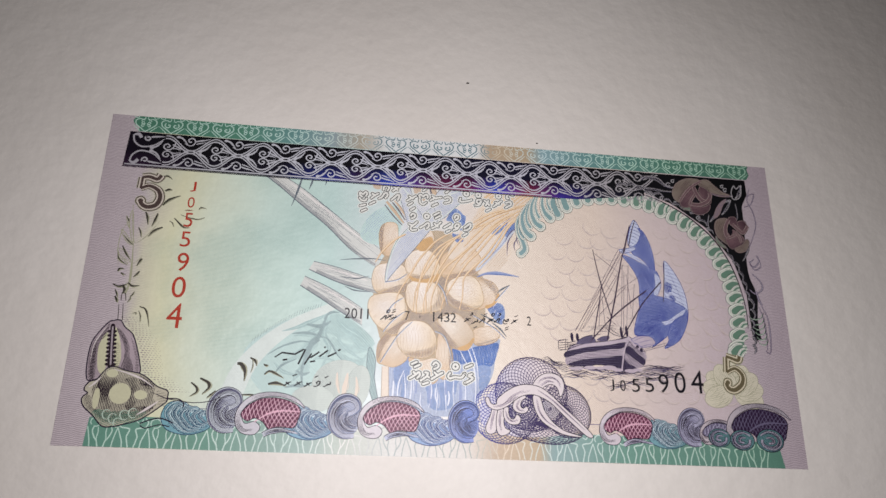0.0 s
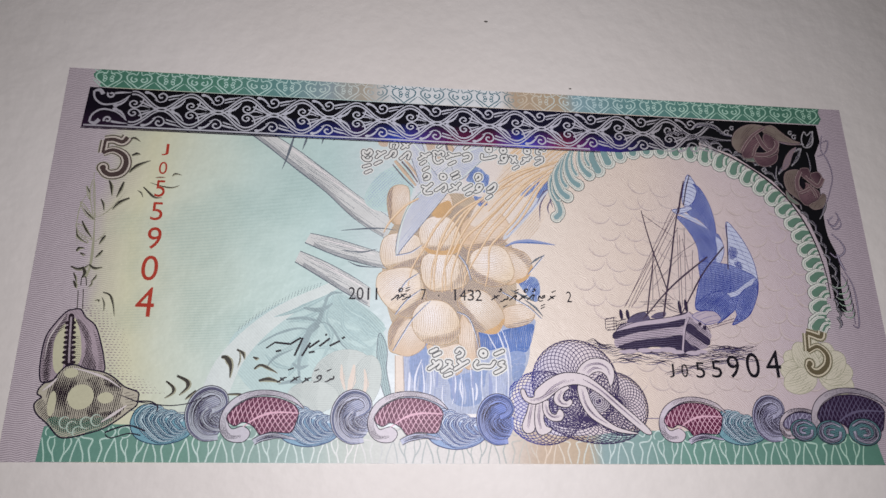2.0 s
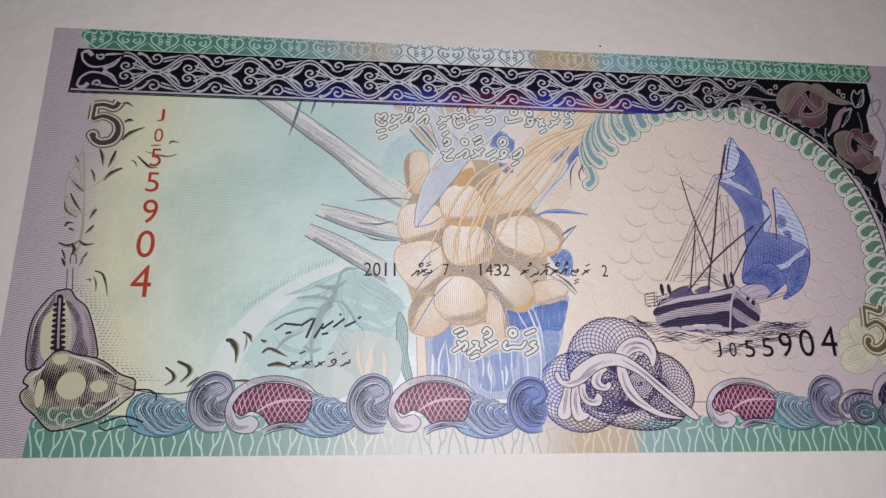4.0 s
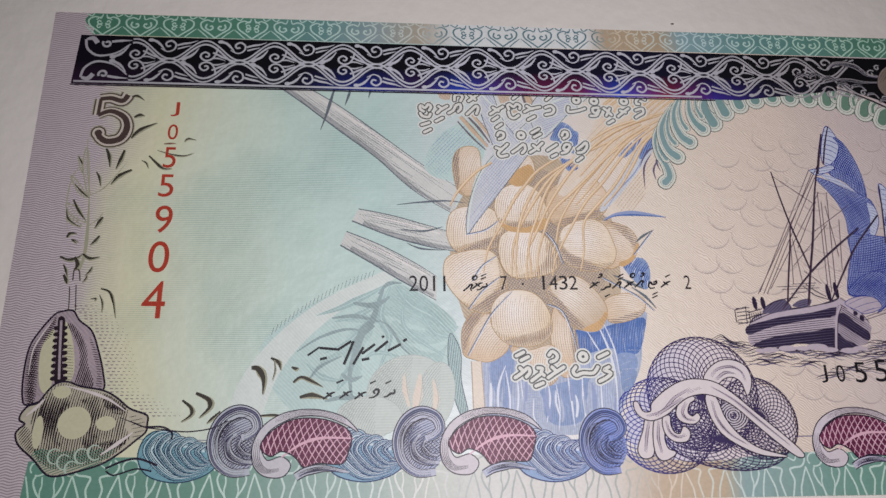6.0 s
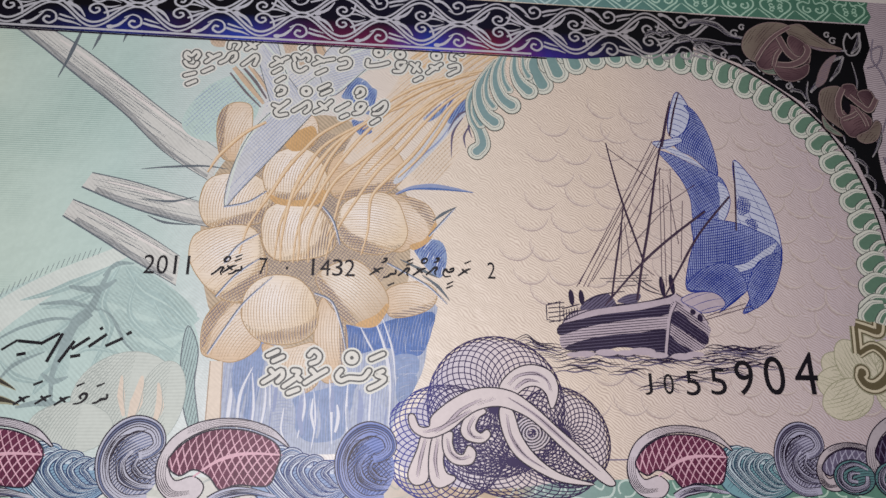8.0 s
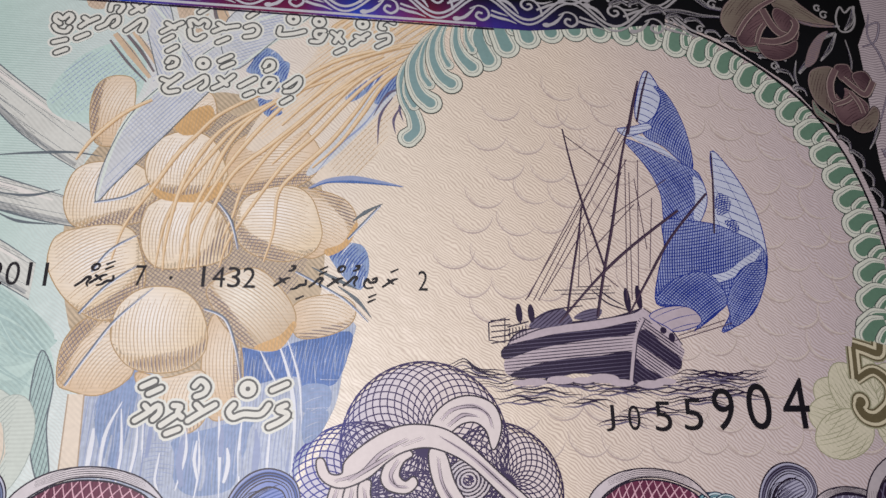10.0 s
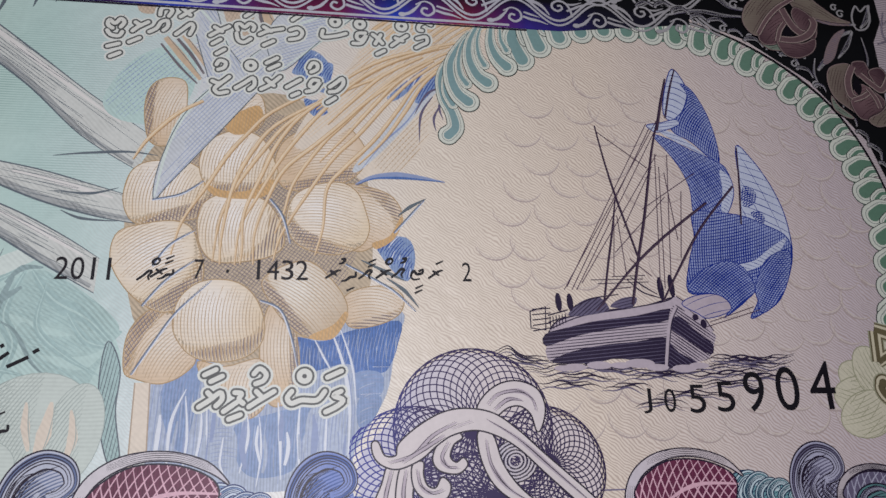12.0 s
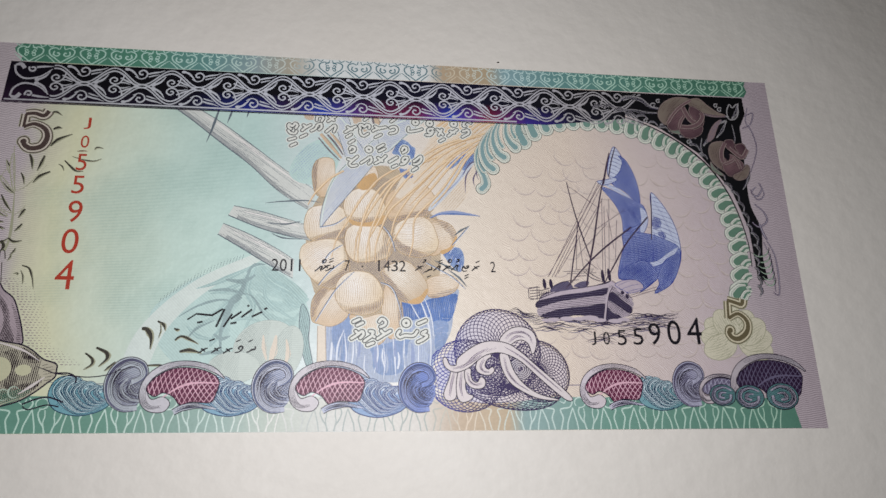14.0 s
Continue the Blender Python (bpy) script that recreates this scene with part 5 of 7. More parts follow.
for k in range(9):
    u = k / 8
    for (ax, ay), (bx, by) in (([(-68.0, -13.0)][0], [(-67.5, -19.5)][0]), ([(-67.1, -13.0)][0], [(-66.2, -19.5)][0])):
        p.fill(oval(ax + (bx - ax) * u, ay + (by - ay) * u, 0.44, 0.3, 8, 10))
p.use(SHELL_LILAC).ribbon(curve([(-67.6, -12.0), (-67.2, -16.1), (-66.8, -19.6)]), 0.3).use(SHELL_LIGHT).ribbon(curve([(-68.5, -11.8), (-69.6, -13.7), (-70.5, -15.9), (-70.6, -19.1)]), 0.22, (0.2, 0.2))
p.use(LINE).ribbon(shell_a, 0.24, closed=True)
p.done("shell_opening", upright, 5)
shell_b = curve([(-70.7, -23.8), (-70.0, -22.9), (-68.9, -22.5), (-67.9, -21.0), (-67.0, -20.1), (-65.7, -19.9), (-64.0, -20.5), (-61.3, -21.0), (-59.5, -21.9), (-57.7, -23.3), (-55.6, -24.1), (-55.4, -25.1), (-55.5, -26.2), (-56.6, -27.2), (-58.1, -28.5), (-60.2, -29.9), (-62.6, -30.7), (-65.1, -31.3), (-66.7, -31.1), (-68.5, -29.3), (-70.4, -27.7), (-71.0, -26.4), (-70.7, -25.7), (-70.1, -25.1), (-70.8, -24.6)], True, 5)
lying = Print().use(SHELL).fill(shell_b).done("lying_cowrie", note, 7, "engraved cowrie shell with pale round spots")
body = curve([(-69.3, -23.5), (-68.3, -21.8), (-67.0, -20.3), (-65.7, -20.1), (-64.0, -20.7), (-61.2, -21.3), (-59.5, -22.2), (-57.8, -23.6), (-58.0, -25.6), (-57.3, -26.7), (-58.4, -28.3), (-60.5, -29.5), (-63.0, -30.2), (-65.5, -30.4), (-68.0, -28.6), (-69.2, -26.1)], True, 5)
p = Print().use(SHELL_DARK).hatch(body, 84, 0.3, 0.16, 0.3)
for pts in ([(-68.4, -22.5), (-67.2, -21.2), (-65.0, -22.5), (-66.0, -24.2), (-66.2, -26.1), (-65.5, -27.7), (-66.8, -28.3), (-68.3, -26.1), (-68.5, -23.8)], [(-63.8, -22.2), (-61.8, -21.9), (-61.2, -23.9), (-61.9, -25.2), (-61.2, -26.8), (-62.3, -28.1), (-63.1, -26.9), (-62.2, -25.2), (-63.0, -23.2)], [(-61.2, -21.4), (-58.8, -22.6), (-58.2, -23.9), (-59.6, -23.9), (-60.7, -23.2)], [(-68.7, -28.0), (-66.1, -28.4), (-63.0, -28.1), (-59.9, -27.2), (-57.6, -27.0), (-59.6, -29.3), (-63.3, -30.2), (-66.5, -30.4)]):
    p.hatch(curve(pts, True, 4), 84, 0.3, 0.24, 0.3)
p.hatch(curve([(-70.7, -26.1), (-69.8, -25.4), (-68.8, -27.0), (-67.8, -29.3), (-66.6, -30.7), (-68.4, -29.1), (-70.1, -27.7)], True, 4), 55, 0.27, 0.15)
p.hatch(curve([(-57.6, -24.1), (-55.8, -24.7), (-55.7, -26.1), (-56.9, -27.0), (-57.3, -25.6)], True, 4), 12, 0.5, 0.09)
p.use(STRIP_GREEN).hatch(curve([(-68.9, -29.1), (-67.8, -28.1), (-65.5, -28.4), (-62.3, -28.2), (-58.8, -28.3), (-60.8, -30.0), (-63.2, -30.7), (-65.7, -31.2), (-67.4, -30.5)], True, 4), 20, 0.3, 0.2).use(STRIP_PALE)
for x, y in [(-66.0, -29.0), (-64.8, -29.7), (-62.8, -29.0), (-61.3, -28.6), (-63.8, -30.5)]:
    p.ribbon(oval(x, y, 0.8, 0.9, 20, 12, 20, 300), 0.26, (0.3, 0.3))
p.use(SHELL_SPOT)
for (x, y), rx, ry in zip([(-64.2, -25.0), (-60.4, -25.1), (-66.2, -21.2), (-68.4, -26.1)], (2.0, 1.2, 1.1, 0.6), (2.0, 0.9, 0.8, 2.0)):
    p.fill(oval(x, y, rx, ry, 0, 22))
p.use(SHELL_LIGHT).ribbon(curve([(-66.0, -20.4), (-63.2, -21.1), (-60.5, -22.1), (-58.2, -23.6)]), 0.4, (0.2, 0.2)).ribbon(curve([(-57.0, -26.2), (-58.8, -27.6), (-60.6, -28.9)]), 0.5, (0.2, 0.2)).ribbon(curve([(-70.1, -24.1), (-69.1, -23.2), (-68.1, -22.0)]), 0.4, (0.2, 0.3))
p.use(LINE).ribbon(shell_b, 0.25, closed=True).ribbon(curve([(-58.8, -24.4), (-57.2, -25.0), (-55.6, -25.6), (-53.5, -25.9)]), 0.2, (0.3, 0.6))
p.done("shell_hatching", lying, 8)
p = Print().use(LINE).ribbon(curve([(-55.6, -25.6), (-53.5, -25.6), (-52.3, -26.3), (-52.3, -27.1)]), 0.24).ribbon(curve([(-53.5, -25.9), (-50.5, -26.2), (-47.5, -25.8), (-45.6, -24.9)]), 0.16).ribbon(curve([(-59.8, -30.5), (-57.9, -29.7), (-56.0, -29.4), (-53.7, -30.2)]), 0.26).ribbon(curve([(-59.7, -30.8), (-58.7, -31.3), (-56.2, -30.6), (-54.3, -30.9)]), 0.2)
p.done("shell_line", lying, 9)
DOT = ink("stipple_ink", "8c7a84")
p = Print().use(DOT)
side = [(-66.1, -10.8), (-63.6, -13.4), (-62.4, -16.1), (-61.5, -18.9), (-61.2, -21.0), (-58.8, -22.1), (-57.0, -23.5), (-55.3, -24.4)]
for row in range(36):
    y = side[0][1] + 0.8 - 0.43 * row
    x = side[0][0] - 0.6
    for (ax, ay), (bx, by) in zip(side, side[1:]):
        if by <= y <= ay:
            x = ax + (y - ay) / (by - ay) * (bx - ax)
    if y < side[-1][1]:
        break
    for k in range(6):
        u = x + 0.45 + 0.66 * k + (0.3 if row % 2 else 0)
        p.ribbon([(u, y), (u + 0.2, y - 0.05), (u + 0.42 - 0.03 * k, y - 0.02)], 0.15 * (1 - k / 7), (0.6, 0.6), step=0.4)
p.done("stipple", upright, 2)

# ---- palm stalks, leaves and the bunch of coconuts ----
STALK = ink("stalk_ink", "d9dcd6", 0.12, depth=0.15)
STALK_LINE = ink("stalk_line_ink", "6a747c")
LEAF_TEAL = ink("teal_leaf_ink", "c6dfd9", 0.15, depth=0.12)
LEAF_TEAL_DARK = ink("teal_leaf_shade_ink", "b2cdca", 0.2, depth=0.15)
LEAF_TEAL_DEEP = ink("deep_teal_leaf_ink", "bfd9d4", 0.2, depth=0.2)
SWOOSH = ink("pale_aqua_ink", "dde8e1", 0.12, depth=0.08)
LEAF_BLUE = ink("blue_leaf_ink", "d5dadf", 0.15, depth=0.15)
BLUE_LINE = ink("blue_line_ink", "98a6ca")
BLUE_DEEP = ink("deep_blue_ink", "3f5aa6")
BLUE_MID = ink("mid_blue_ink", "96add6", 0.3, depth=0.25, way="X")
BLUE = ink("blue_ink", "6285c8", 0.35, depth=0.3, way="X")
BLUE_PALE = ink("pale_blue_ink", "bfcbe0", 0.3, depth=0.2, way="X")
CREAM = ink("cream_ink", "e8dccb", 0.12, depth=0.1)
TAN = ink("tan_ink", "dac6b0", 0.2, depth=0.2)
TAN_LINE = ink("tan_line_ink", "b8a48f")
STRAND = ink("strand_ink", "e6cba4", 0.12)
STRAND_LINE = ink("strand_line_ink", "c4a27a")
CREAM_NUT = [soft_ink("coconut_ink", "f7f2ea", "e9d7ba", (-0.0008, 0.001), 0.0045), soft_ink("tan_coconut_ink", "eee3d3", "dec5a6", (0.0006, 0.0008), 0.004), soft_ink("grey_coconut_ink", "f2ece0", "d3c0a6", (-0.001, 0.0012), 0.0045)]

NUT_SHADE = ink("nut_shade_ink", "d3c1a6", 0.25, depth=0.3)
NUT_LINE, NUT_DEEP, NUT_RIM = ink("nut_line_ink", "c4a884"), ink("nut_shadow_ink", "857a80"), ink("nut_rim_ink", "b79a72")
STRAND_PALE = ink("pale_strand_ink", "f0dfc4")
foliage = Print().use(LEAF_TEAL).fill(curve([(-42.2, -16.4), (-38, -11.2), (-32.8, -8.2), (-26, -6.5), (-21.4, -8.3), (-16.6, -13.6), (-16.1, -18.7), (-18.6, -23.6), (-30.6, -24.2), (-37.7, -23.7)], True, 5)).done("palm_foliage", note, 2, "pale aqua engraved palm leaves")
p = Print().use(SWOOSH).fill(curve([(-45.8, -24.1), (-43.9, -18.8), (-39.6, -13.4), (-33.6, -8.7), (-25, -4.4)], steps=5) + curve([(-24.5, -5.9), (-30.7, -9.7), (-35.9, -14.1), (-39.5, -18.9), (-41.4, -24.2)], steps=5))
p.done("leaf_sweep", foliage, 3)
p = Print().use(STALK_LINE)
for k in range(26):
    x, y = -40.8, -13.9
    p.ribbon([(x + 0.52 * k, y + 0.47 * k - 0.006 * k * k), (x + 0.52 * k + 0.25, y + 0.47 * k + 1.0 - 0.006 * k * k)], 0.13, (0.4, 0.4))
p.done("leaf_comb", foliage, 4)
for pts, w in (([(-25.9, -7), (-28.4, -8.4), (-32, -10.2), (-35, -11.2)], 1.0), ([(-26.1, -9.1), (-29.4, -11.1), (-32.7, -12.1)], 0.9), ([(-26.5, -8.4), (-27.5, -11.1), (-30.3, -14.4), (-33.8, -16.3)], 0.9), ([(-25.3, -7), (-26.6, -11.1), (-25.4, -14.3), (-26.9, -18.8)], 1.2), ([(-24.7, -7), (-22.6, -9.7), (-19.3, -11.6), (-16.9, -13.9)], 1.4),
               ([(-23.3, -8.3), (-23.6, -12.3), (-21, -14.9), (-17.7, -16.8)], 0.8), ([(-29.5, -16.9), (-31.1, -19.4), (-32.1, -21.2)], 1.3), ([(-28.8, -17.2), (-27.1, -16.2), (-23.9, -16.8)], 0.7), ([(-31, -20), (-34.1, -19.4), (-36.1, -17.6)], 0.8), ([(-21.2, -11), (-19.2, -13.6), (-16.6, -14.2)], 0.9)):
    p = Print().use(LEAF_TEAL_DARK).ribbon(curve(pts), w, (0.2, 0.1))
    p.use(LEAF_TEAL).ribbon(curve(pts), w * 0.16, (0.3, 0.1))
    p.done("leaf_blade", foliage, 4)
for pts in ([(-28, -10.2), (-26.2, -7.9), (-23.7, -7), (-19.7, -9.2), (-16.5, -12.2), (-18, -13.6), (-21.5, -12.7), (-24.9, -11.5)],
            [(-31.7, -11.9), (-27.9, -11.1), (-25.8, -12), (-27.7, -12.3)],
            [(-24.9, -11.9), (-21.9, -13.2), (-16.9, -12.6), (-16.4, -13.1), (-18.8, -14.9), (-22.9, -14.9), (-25.1, -13.7)],
            [(-29.4, -12.5), (-31.2, -14.6), (-31.2, -17.6), (-30, -20.1), (-29, -18.8), (-28.9, -15.9), (-27.6, -13.3)],
            [(-35.4, -18.9), (-34, -17.2), (-31, -15.5), (-30.6, -16), (-33.1, -17.6)],
            [(-24.7, -13.9), (-21.6, -15.8), (-19.1, -16.2), (-17.6, -14.9), (-19.3, -18.3), (-22.8, -16.6)]):
    shape = curve(pts, True, 5)
    p = Print().use(LEAF_TEAL_DEEP).fill(shape).use(LEAF_TEAL_DARK).hatch(shape, -28, 0.3, 0.12, 0.5, 0.3).use(LEAF_TEAL).ribbon(curve([pts[0], pts[len(pts) // 2]]), 0.2, (0.2, 0.1))
    p.done("leaf_blade", foliage, 3.5)
for pts in ([(-17.3, -13.6), (-17.7, -16.8), (-17.2, -21.2), (-16.1, -24.5), (-15.2, -24.2), (-16, -19.9), (-16, -16.1)],):
    p = Print().use(LEAF_TEAL_DARK).fill(curve(pts, True, 5)).use(STALK_LINE).hatch(curve(pts, True, 5), 82, 0.3, 0.09)
    p.use(STALK_LINE).ribbon(curve(pts, True, 5), 0.12, closed=True)
    p.done("leaf_blade", foliage, 5)

FRUIT_LINE = ink("fruit_line_ink", "aebab4", 0.15)
SHADOW_PALM = ink("shadow_palm_ink", "a2b8b8", 0.25, depth=0.2)
for pts, w in (([(-26.3, -7.6), (-27.0, -9.7), (-27.7, -11.9), (-29.0, -13.5), (-29.8, -16.2), (-30.5, -19.1), (-30.1, -22.6)], 1.1), ([(-33.0, -11.6), (-29.9, -11.3), (-26.7, -12.1)], 0.6), ([(-30.3, -9.5), (-27.4, -9.8), (-25.4, -8.6)], 0.9), ([(-37.4, -16.1), (-34.5, -14.2), (-31.0, -13.1), (-28.1, -13.5)], 0.45), ([(-35.8, -19.9), (-34.4, -18.1), (-31.6, -16.7)], 0.45), ([(-26.7, -11.9), (-25.3, -12.9), (-23.7, -15.5), (-22.5, -16.6)], 0.4), ([(-26.9, -8.2), (-25.6, -6.8), (-23.8, -6.7)], 0.6), ([(-27.4, -12.6), (-29.4, -14.2), (-30.9, -16.9)], 0.9), ([(-31.6, -19.0), (-30.3, -19.8), (-28.9, -19.3)], 0.7), ([(-33.6, -22.5), (-30.8, -22.0), (-28.3, -22.7)], 0.8)):
    Print().use(SHADOW_PALM).ribbon(curve(pts), w, (0.3, 0.25)).done("shadow_palm", foliage, 4.5)
for pts, w in (([(-21.4, -19.1), (-21.7, -21.9), (-22.2, -23.9)], 1.3), ([(-19.7, -19.8), (-19.3, -22.3), (-19.8, -24.3)], 0.9), ([(-23.5, -19.1), (-23.3, -21.2), (-22.8, -23.3)], 0.8)):
    Print().use(CREAM).ribbon(curve(pts), w, (0.2, 0.3)).use(FRUIT_LINE).ribbon(beside(curve(pts), 0.3 * w), 0.1, (0.3, 0.3)).done("pale_frond", foliage, 6.5)
bunch = Print().use(NUT_SHADE).fill(curve([(-16.1, 4.6), (-10.7, 10.9), (-2.2, 12.8), (4.8, 7.2), (6.4, -0.6), (6, -9.2), (0.1, -14.7), (-8.9, -16.1), (-14.7, -12.9), (-17.1, -2.7)], True, 5)).use(NUT_DEEP).hatch(curve([(-13.3, 3.9), (-9.3, 9.4), (-2.3, 10.4), (4.1, 6.8), (5.9, -0.7), (3.6, -7.8), (-1.1, -12), (-8.9, -13.5), (-12.9, -9.5), (-14.5, -2.6)], True, 5), 55, 0.32, 0.08).hatch(curve([(-13.3, 3.9), (-9.3, 9.4), (-2.3, 10.4), (4.1, 6.8), (5.9, -0.7), (3.6, -7.8), (-1.1, -12), (-8.9, -13.5), (-12.9, -9.5), (-14.5, -2.6)], True, 5), -30, 0.3, 0.07).done("fruit_bed", note, 3, "cream and tan engraved coconuts on orange strands")
STALK_SHADE, STALK_LIGHT = ink("stalk_shade_ink", "b6bab9", 0.2, depth=0.3), ink("stalk_light_ink", "e6e4df", 0.1)
for high, low, axis in (([(-38.0, 23.5), (-33.2, 20.5), (-27.6, 16.3), (-22.1, 12.0), (-15.6, 7.4)], [(-16.5, 3.5), (-22.2, 7.1), (-27.6, 12.2), (-33.1, 16.5), (-37.9, 20.4), (-42.1, 23.5)], -37),
                        ([(-29.8, 4.1), (-25.3, 3.2), (-20.7, 1.9), (-16.6, 0.7)], [(-15.9, -2.1), (-20.0, -1.4), (-25.3, 0.1), (-30.7, 2.3)], -13),
                        ([(-31.4, 0.7), (-26.8, -1.2), (-22.3, -3.6), (-19.0, -5.7)], [(-19.1, -9.1), (-23.8, -6.4), (-27.5, -4.1), (-32.2, -1.3)], -29)):
    outline = curve(high, steps=4) + curve(low, steps=4)
    p = Print().use(STALK).fill(outline)
    p.use(STALK_SHADE).ribbon(curve([(x + 0.15, y + 0.35) for x, y in low])[1:-2], 0.75, (0.5, 0.9)).use(STALK_LIGHT).ribbon(curve([(x - 0.1, y - 0.7) for x, y in high])[3:-3], 0.6, (0.3, 0.3))
    p.use(STALK_LINE).hatch(outline, axis, 0.32, 0.06, 0.0, 0.5, 3).hatch(outline, axis + 3, 0.7, 0.06, 0.0, 0.7, 4).ribbon(curve(low), 0.2, (0.4, 1)).ribbon(curve(high), 0.15, (1, 0.4))
    p.done("palm_stalk", bunch, 4)
for pts, w in (([(-33.1, 25.7), (-34, 21.9), (-34.7, 19), (-35.5, 16.3)], 0.5), ([(-31.1, 24.1), (-31.6, 22.1), (-32.1, 20.4)], 0.4), ([(-27.9, 24.1), (-28.4, 22.9), (-28.7, 21.7)], 0.36), ([(-26, 24.4), (-26.3, 23.2), (-26.6, 22.5)], 0.3), ([(-24.5, 4.8), (-21.5, 5.2), (-17.5, 5.5), (-14.7, 5.2)], 0.32), ([(-23.9, 1.1), (-20.6, 0.9), (-18, 1.6)], 0.3),
               ([(-23.1, -0.9), (-21.1, -1.7), (-17.8, -1.9)], 0.3), ([(-23.9, 24.3), (-23.3, 23.3), (-21.2, 23.6)], 0.4)):
    Print().use(STALK_LINE).ribbon(curve(pts), w, (0.2, 0.15)).done("leaf_spike", bunch, 6)

# pale forms at the foot of the palm
PALE_FRUIT = soft_ink("pale_fruit_ink", "e2e8e0", "d2dcd4", (0.001, 0.001), 0.005)
for (x, y), rx, ry, turn in (((-23, -21.2), 5.4, 4.6, 20), ((-27.9, -24.5), 4.2, 2.6, 0), ((-19.3, -21.8), 2.4, 4.4, -10)):
    shape = oval(x, y, rx, ry, turn)
    p = Print().use(PALE_FRUIT).fill(shape).use(FRUIT_LINE).hatch([q for q in shape if q[0] < x + 1.2], 60, 0.3, 0.09, 0.5).hatch([q for q in shape if q[0] < x - 1.0], 40, 0.3, 0.09, 0.4).ribbon(shape, 0.06, closed=True)
    p.done("pale_fruit", foliage, 6)

# the blue trunk below the bunch
TRUNK_LIGHT = ink("trunk_light_ink", "e3e8f0", 0.1)
trunk = curve([(-13.3, -17.7), (-10.2, -15.1), (-5.1, -16), (0.2, -13.3), (3.5, -11.6), (9.5, -10.5), (8.8, -13.9), (8, -18.5), (5.1, -23.6), (3.7, -26.6), (-11.2, -26.6), (-13.1, -22.4)], True, 5)
p = Print().use(BLUE_PALE).fill(trunk).use(BLUE_LINE).hatch(trunk, 86, 0.5, 0.1, 0.4, 0.3)
trunk_ob = p.done("palm_trunk", bunch, 4, "blue and white streaked trunk")
def trunk_patch(pts, mat, way=80):
    shape = curve(pts, True, 4)
    p = Print().use(mat).fill(shape).use(BLUE_LINE).hatch(shape, way, 0.34, 0.09, 0.3, 0.3).use(BLUE_PALE).hatch(shape, way + 8, 0.9, 0.08, 0.3, 0.6)
    p.done("trunk_patch", bunch, 5)


trunk_patch([(-0.6, -13.2), (1.6, -13.5), (3.2, -13.1), (4.4, -12.5), (9.2, -11.4), (9.1, -13.7), (8.4, -15.7), (7.5, -16.5), (5.1, -16.5), (4.6, -15.7), (3.2, -15.8), (0.9, -16.4), (-0.3, -15.8)], BLUE)
trunk_patch([(-5.7, -21.4), (-2.4, -20.2), (0.3, -19.5), (1.4, -19.6), (0.2, -23.1), (-0.5, -25.3), (-3.6, -25.8), (-5.2, -24.5)], BLUE_MID)
trunk_patch([(-12.3, -18.3), (-10.8, -16.0), (-8.9, -15.1), (-9.0, -18.2), (-9.5, -21.8), (-10.2, -23.5), (-11.5, -21.8)], BLUE_MID)
trunk_patch([(5.1, -16.5), (7.5, -16.5), (7.5, -18.5), (5.3, -18.8)], BLUE_MID, 10)
trunk_patch([(5.4, -19.0), (7.5, -18.7), (7.0, -20.5), (5.5, -21.5)], BLUE_MID, 10)
trunk_patch([(-8.1, -21.8), (-5.7, -21.6), (-5.3, -24.4), (-6.2, -25.2), (-7.9, -25.2)], BLUE_PALE, 4)
trunk_patch([(1.2, -19.6), (4.7, -18.6), (4.7, -22.7), (3.8, -24.8), (0.7, -25.3), (0.6, -22.7)], BLUE_PALE, 86)
for pts, w in (([(2.7, -12.3), (4, -15.9), (4.6, -19.8), (4.5, -24.2)], 0.7), ([(3.5, -12), (4.8, -15.9), (5.2, -19.8)], 0.4), ([(-10.1, -18.6), (-9.7, -22.4), (-10, -26)], 0.5), ([(-8.2, -19.2), (-8, -23), (-8.2, -26.6)], 0.4), ([(-1.9, -19.2), (-1.6, -22.3), (-1.4, -26)], 0.6), ([(0.1, -19.2), (0, -22.3), (0.3, -26)], 0.5), ([(1.2, -13.3), (2.1, -15), (3, -16.6)], 0.4), ([(6.7, -15.9), (8.3, -15.9)], 0.3), ([(5.6, -18.5), (7.9, -18.4)], 0.3),
               ([(-5, -25.4), (-4.4, -22.3), (-4.7, -19.8)], 0.5), ([(-11.2, -26), (-11.2, -21.1), (-10.1, -18)], 0.6), ([(-3.5, -20.5), (-3.2, -23.6), (-3.5, -26.6)], 0.4)):
    p = Print().use(TRUNK_LIGHT).ribbon(curve(pts), w * 0.55, (0.3, 0.2))
    p.use(BLUE_LINE).ribbon(curve([(x + w * 0.34, y) for x, y in pts]), 0.09, (0.3, 0.2)).done("trunk_streak", bunch, 6)
rnd = random.Random(21)
(x0, y0), (x1, y1) = (-12.3, -19.3), (4.4, -25.4)
for k in range(18):
    x, y, h = x0 + (x1 - x0) * (k + rnd.random()) / 18, rnd.uniform(y1 + 3.0, y0), rnd.uniform(2.0, 4.6)
    line = curve([(x, y), (x + rnd.uniform(-0.25, 0.25), y - h / 2), (x + rnd.uniform(-0.3, 0.3), max(y - h, y1))], steps=4)
    w = rnd.uniform(0.2, 0.62)
    Print().use((TRUNK_LIGHT, BLUE_PALE, BLUE_LINE)[k % 3]).ribbon(line, w, (0.3, 0.5)).use(BLUE_LINE).ribbon(beside(line, 0.4 * w), 0.09, (0.3, 0.3)).done("trunk_streak", bunch, 6)
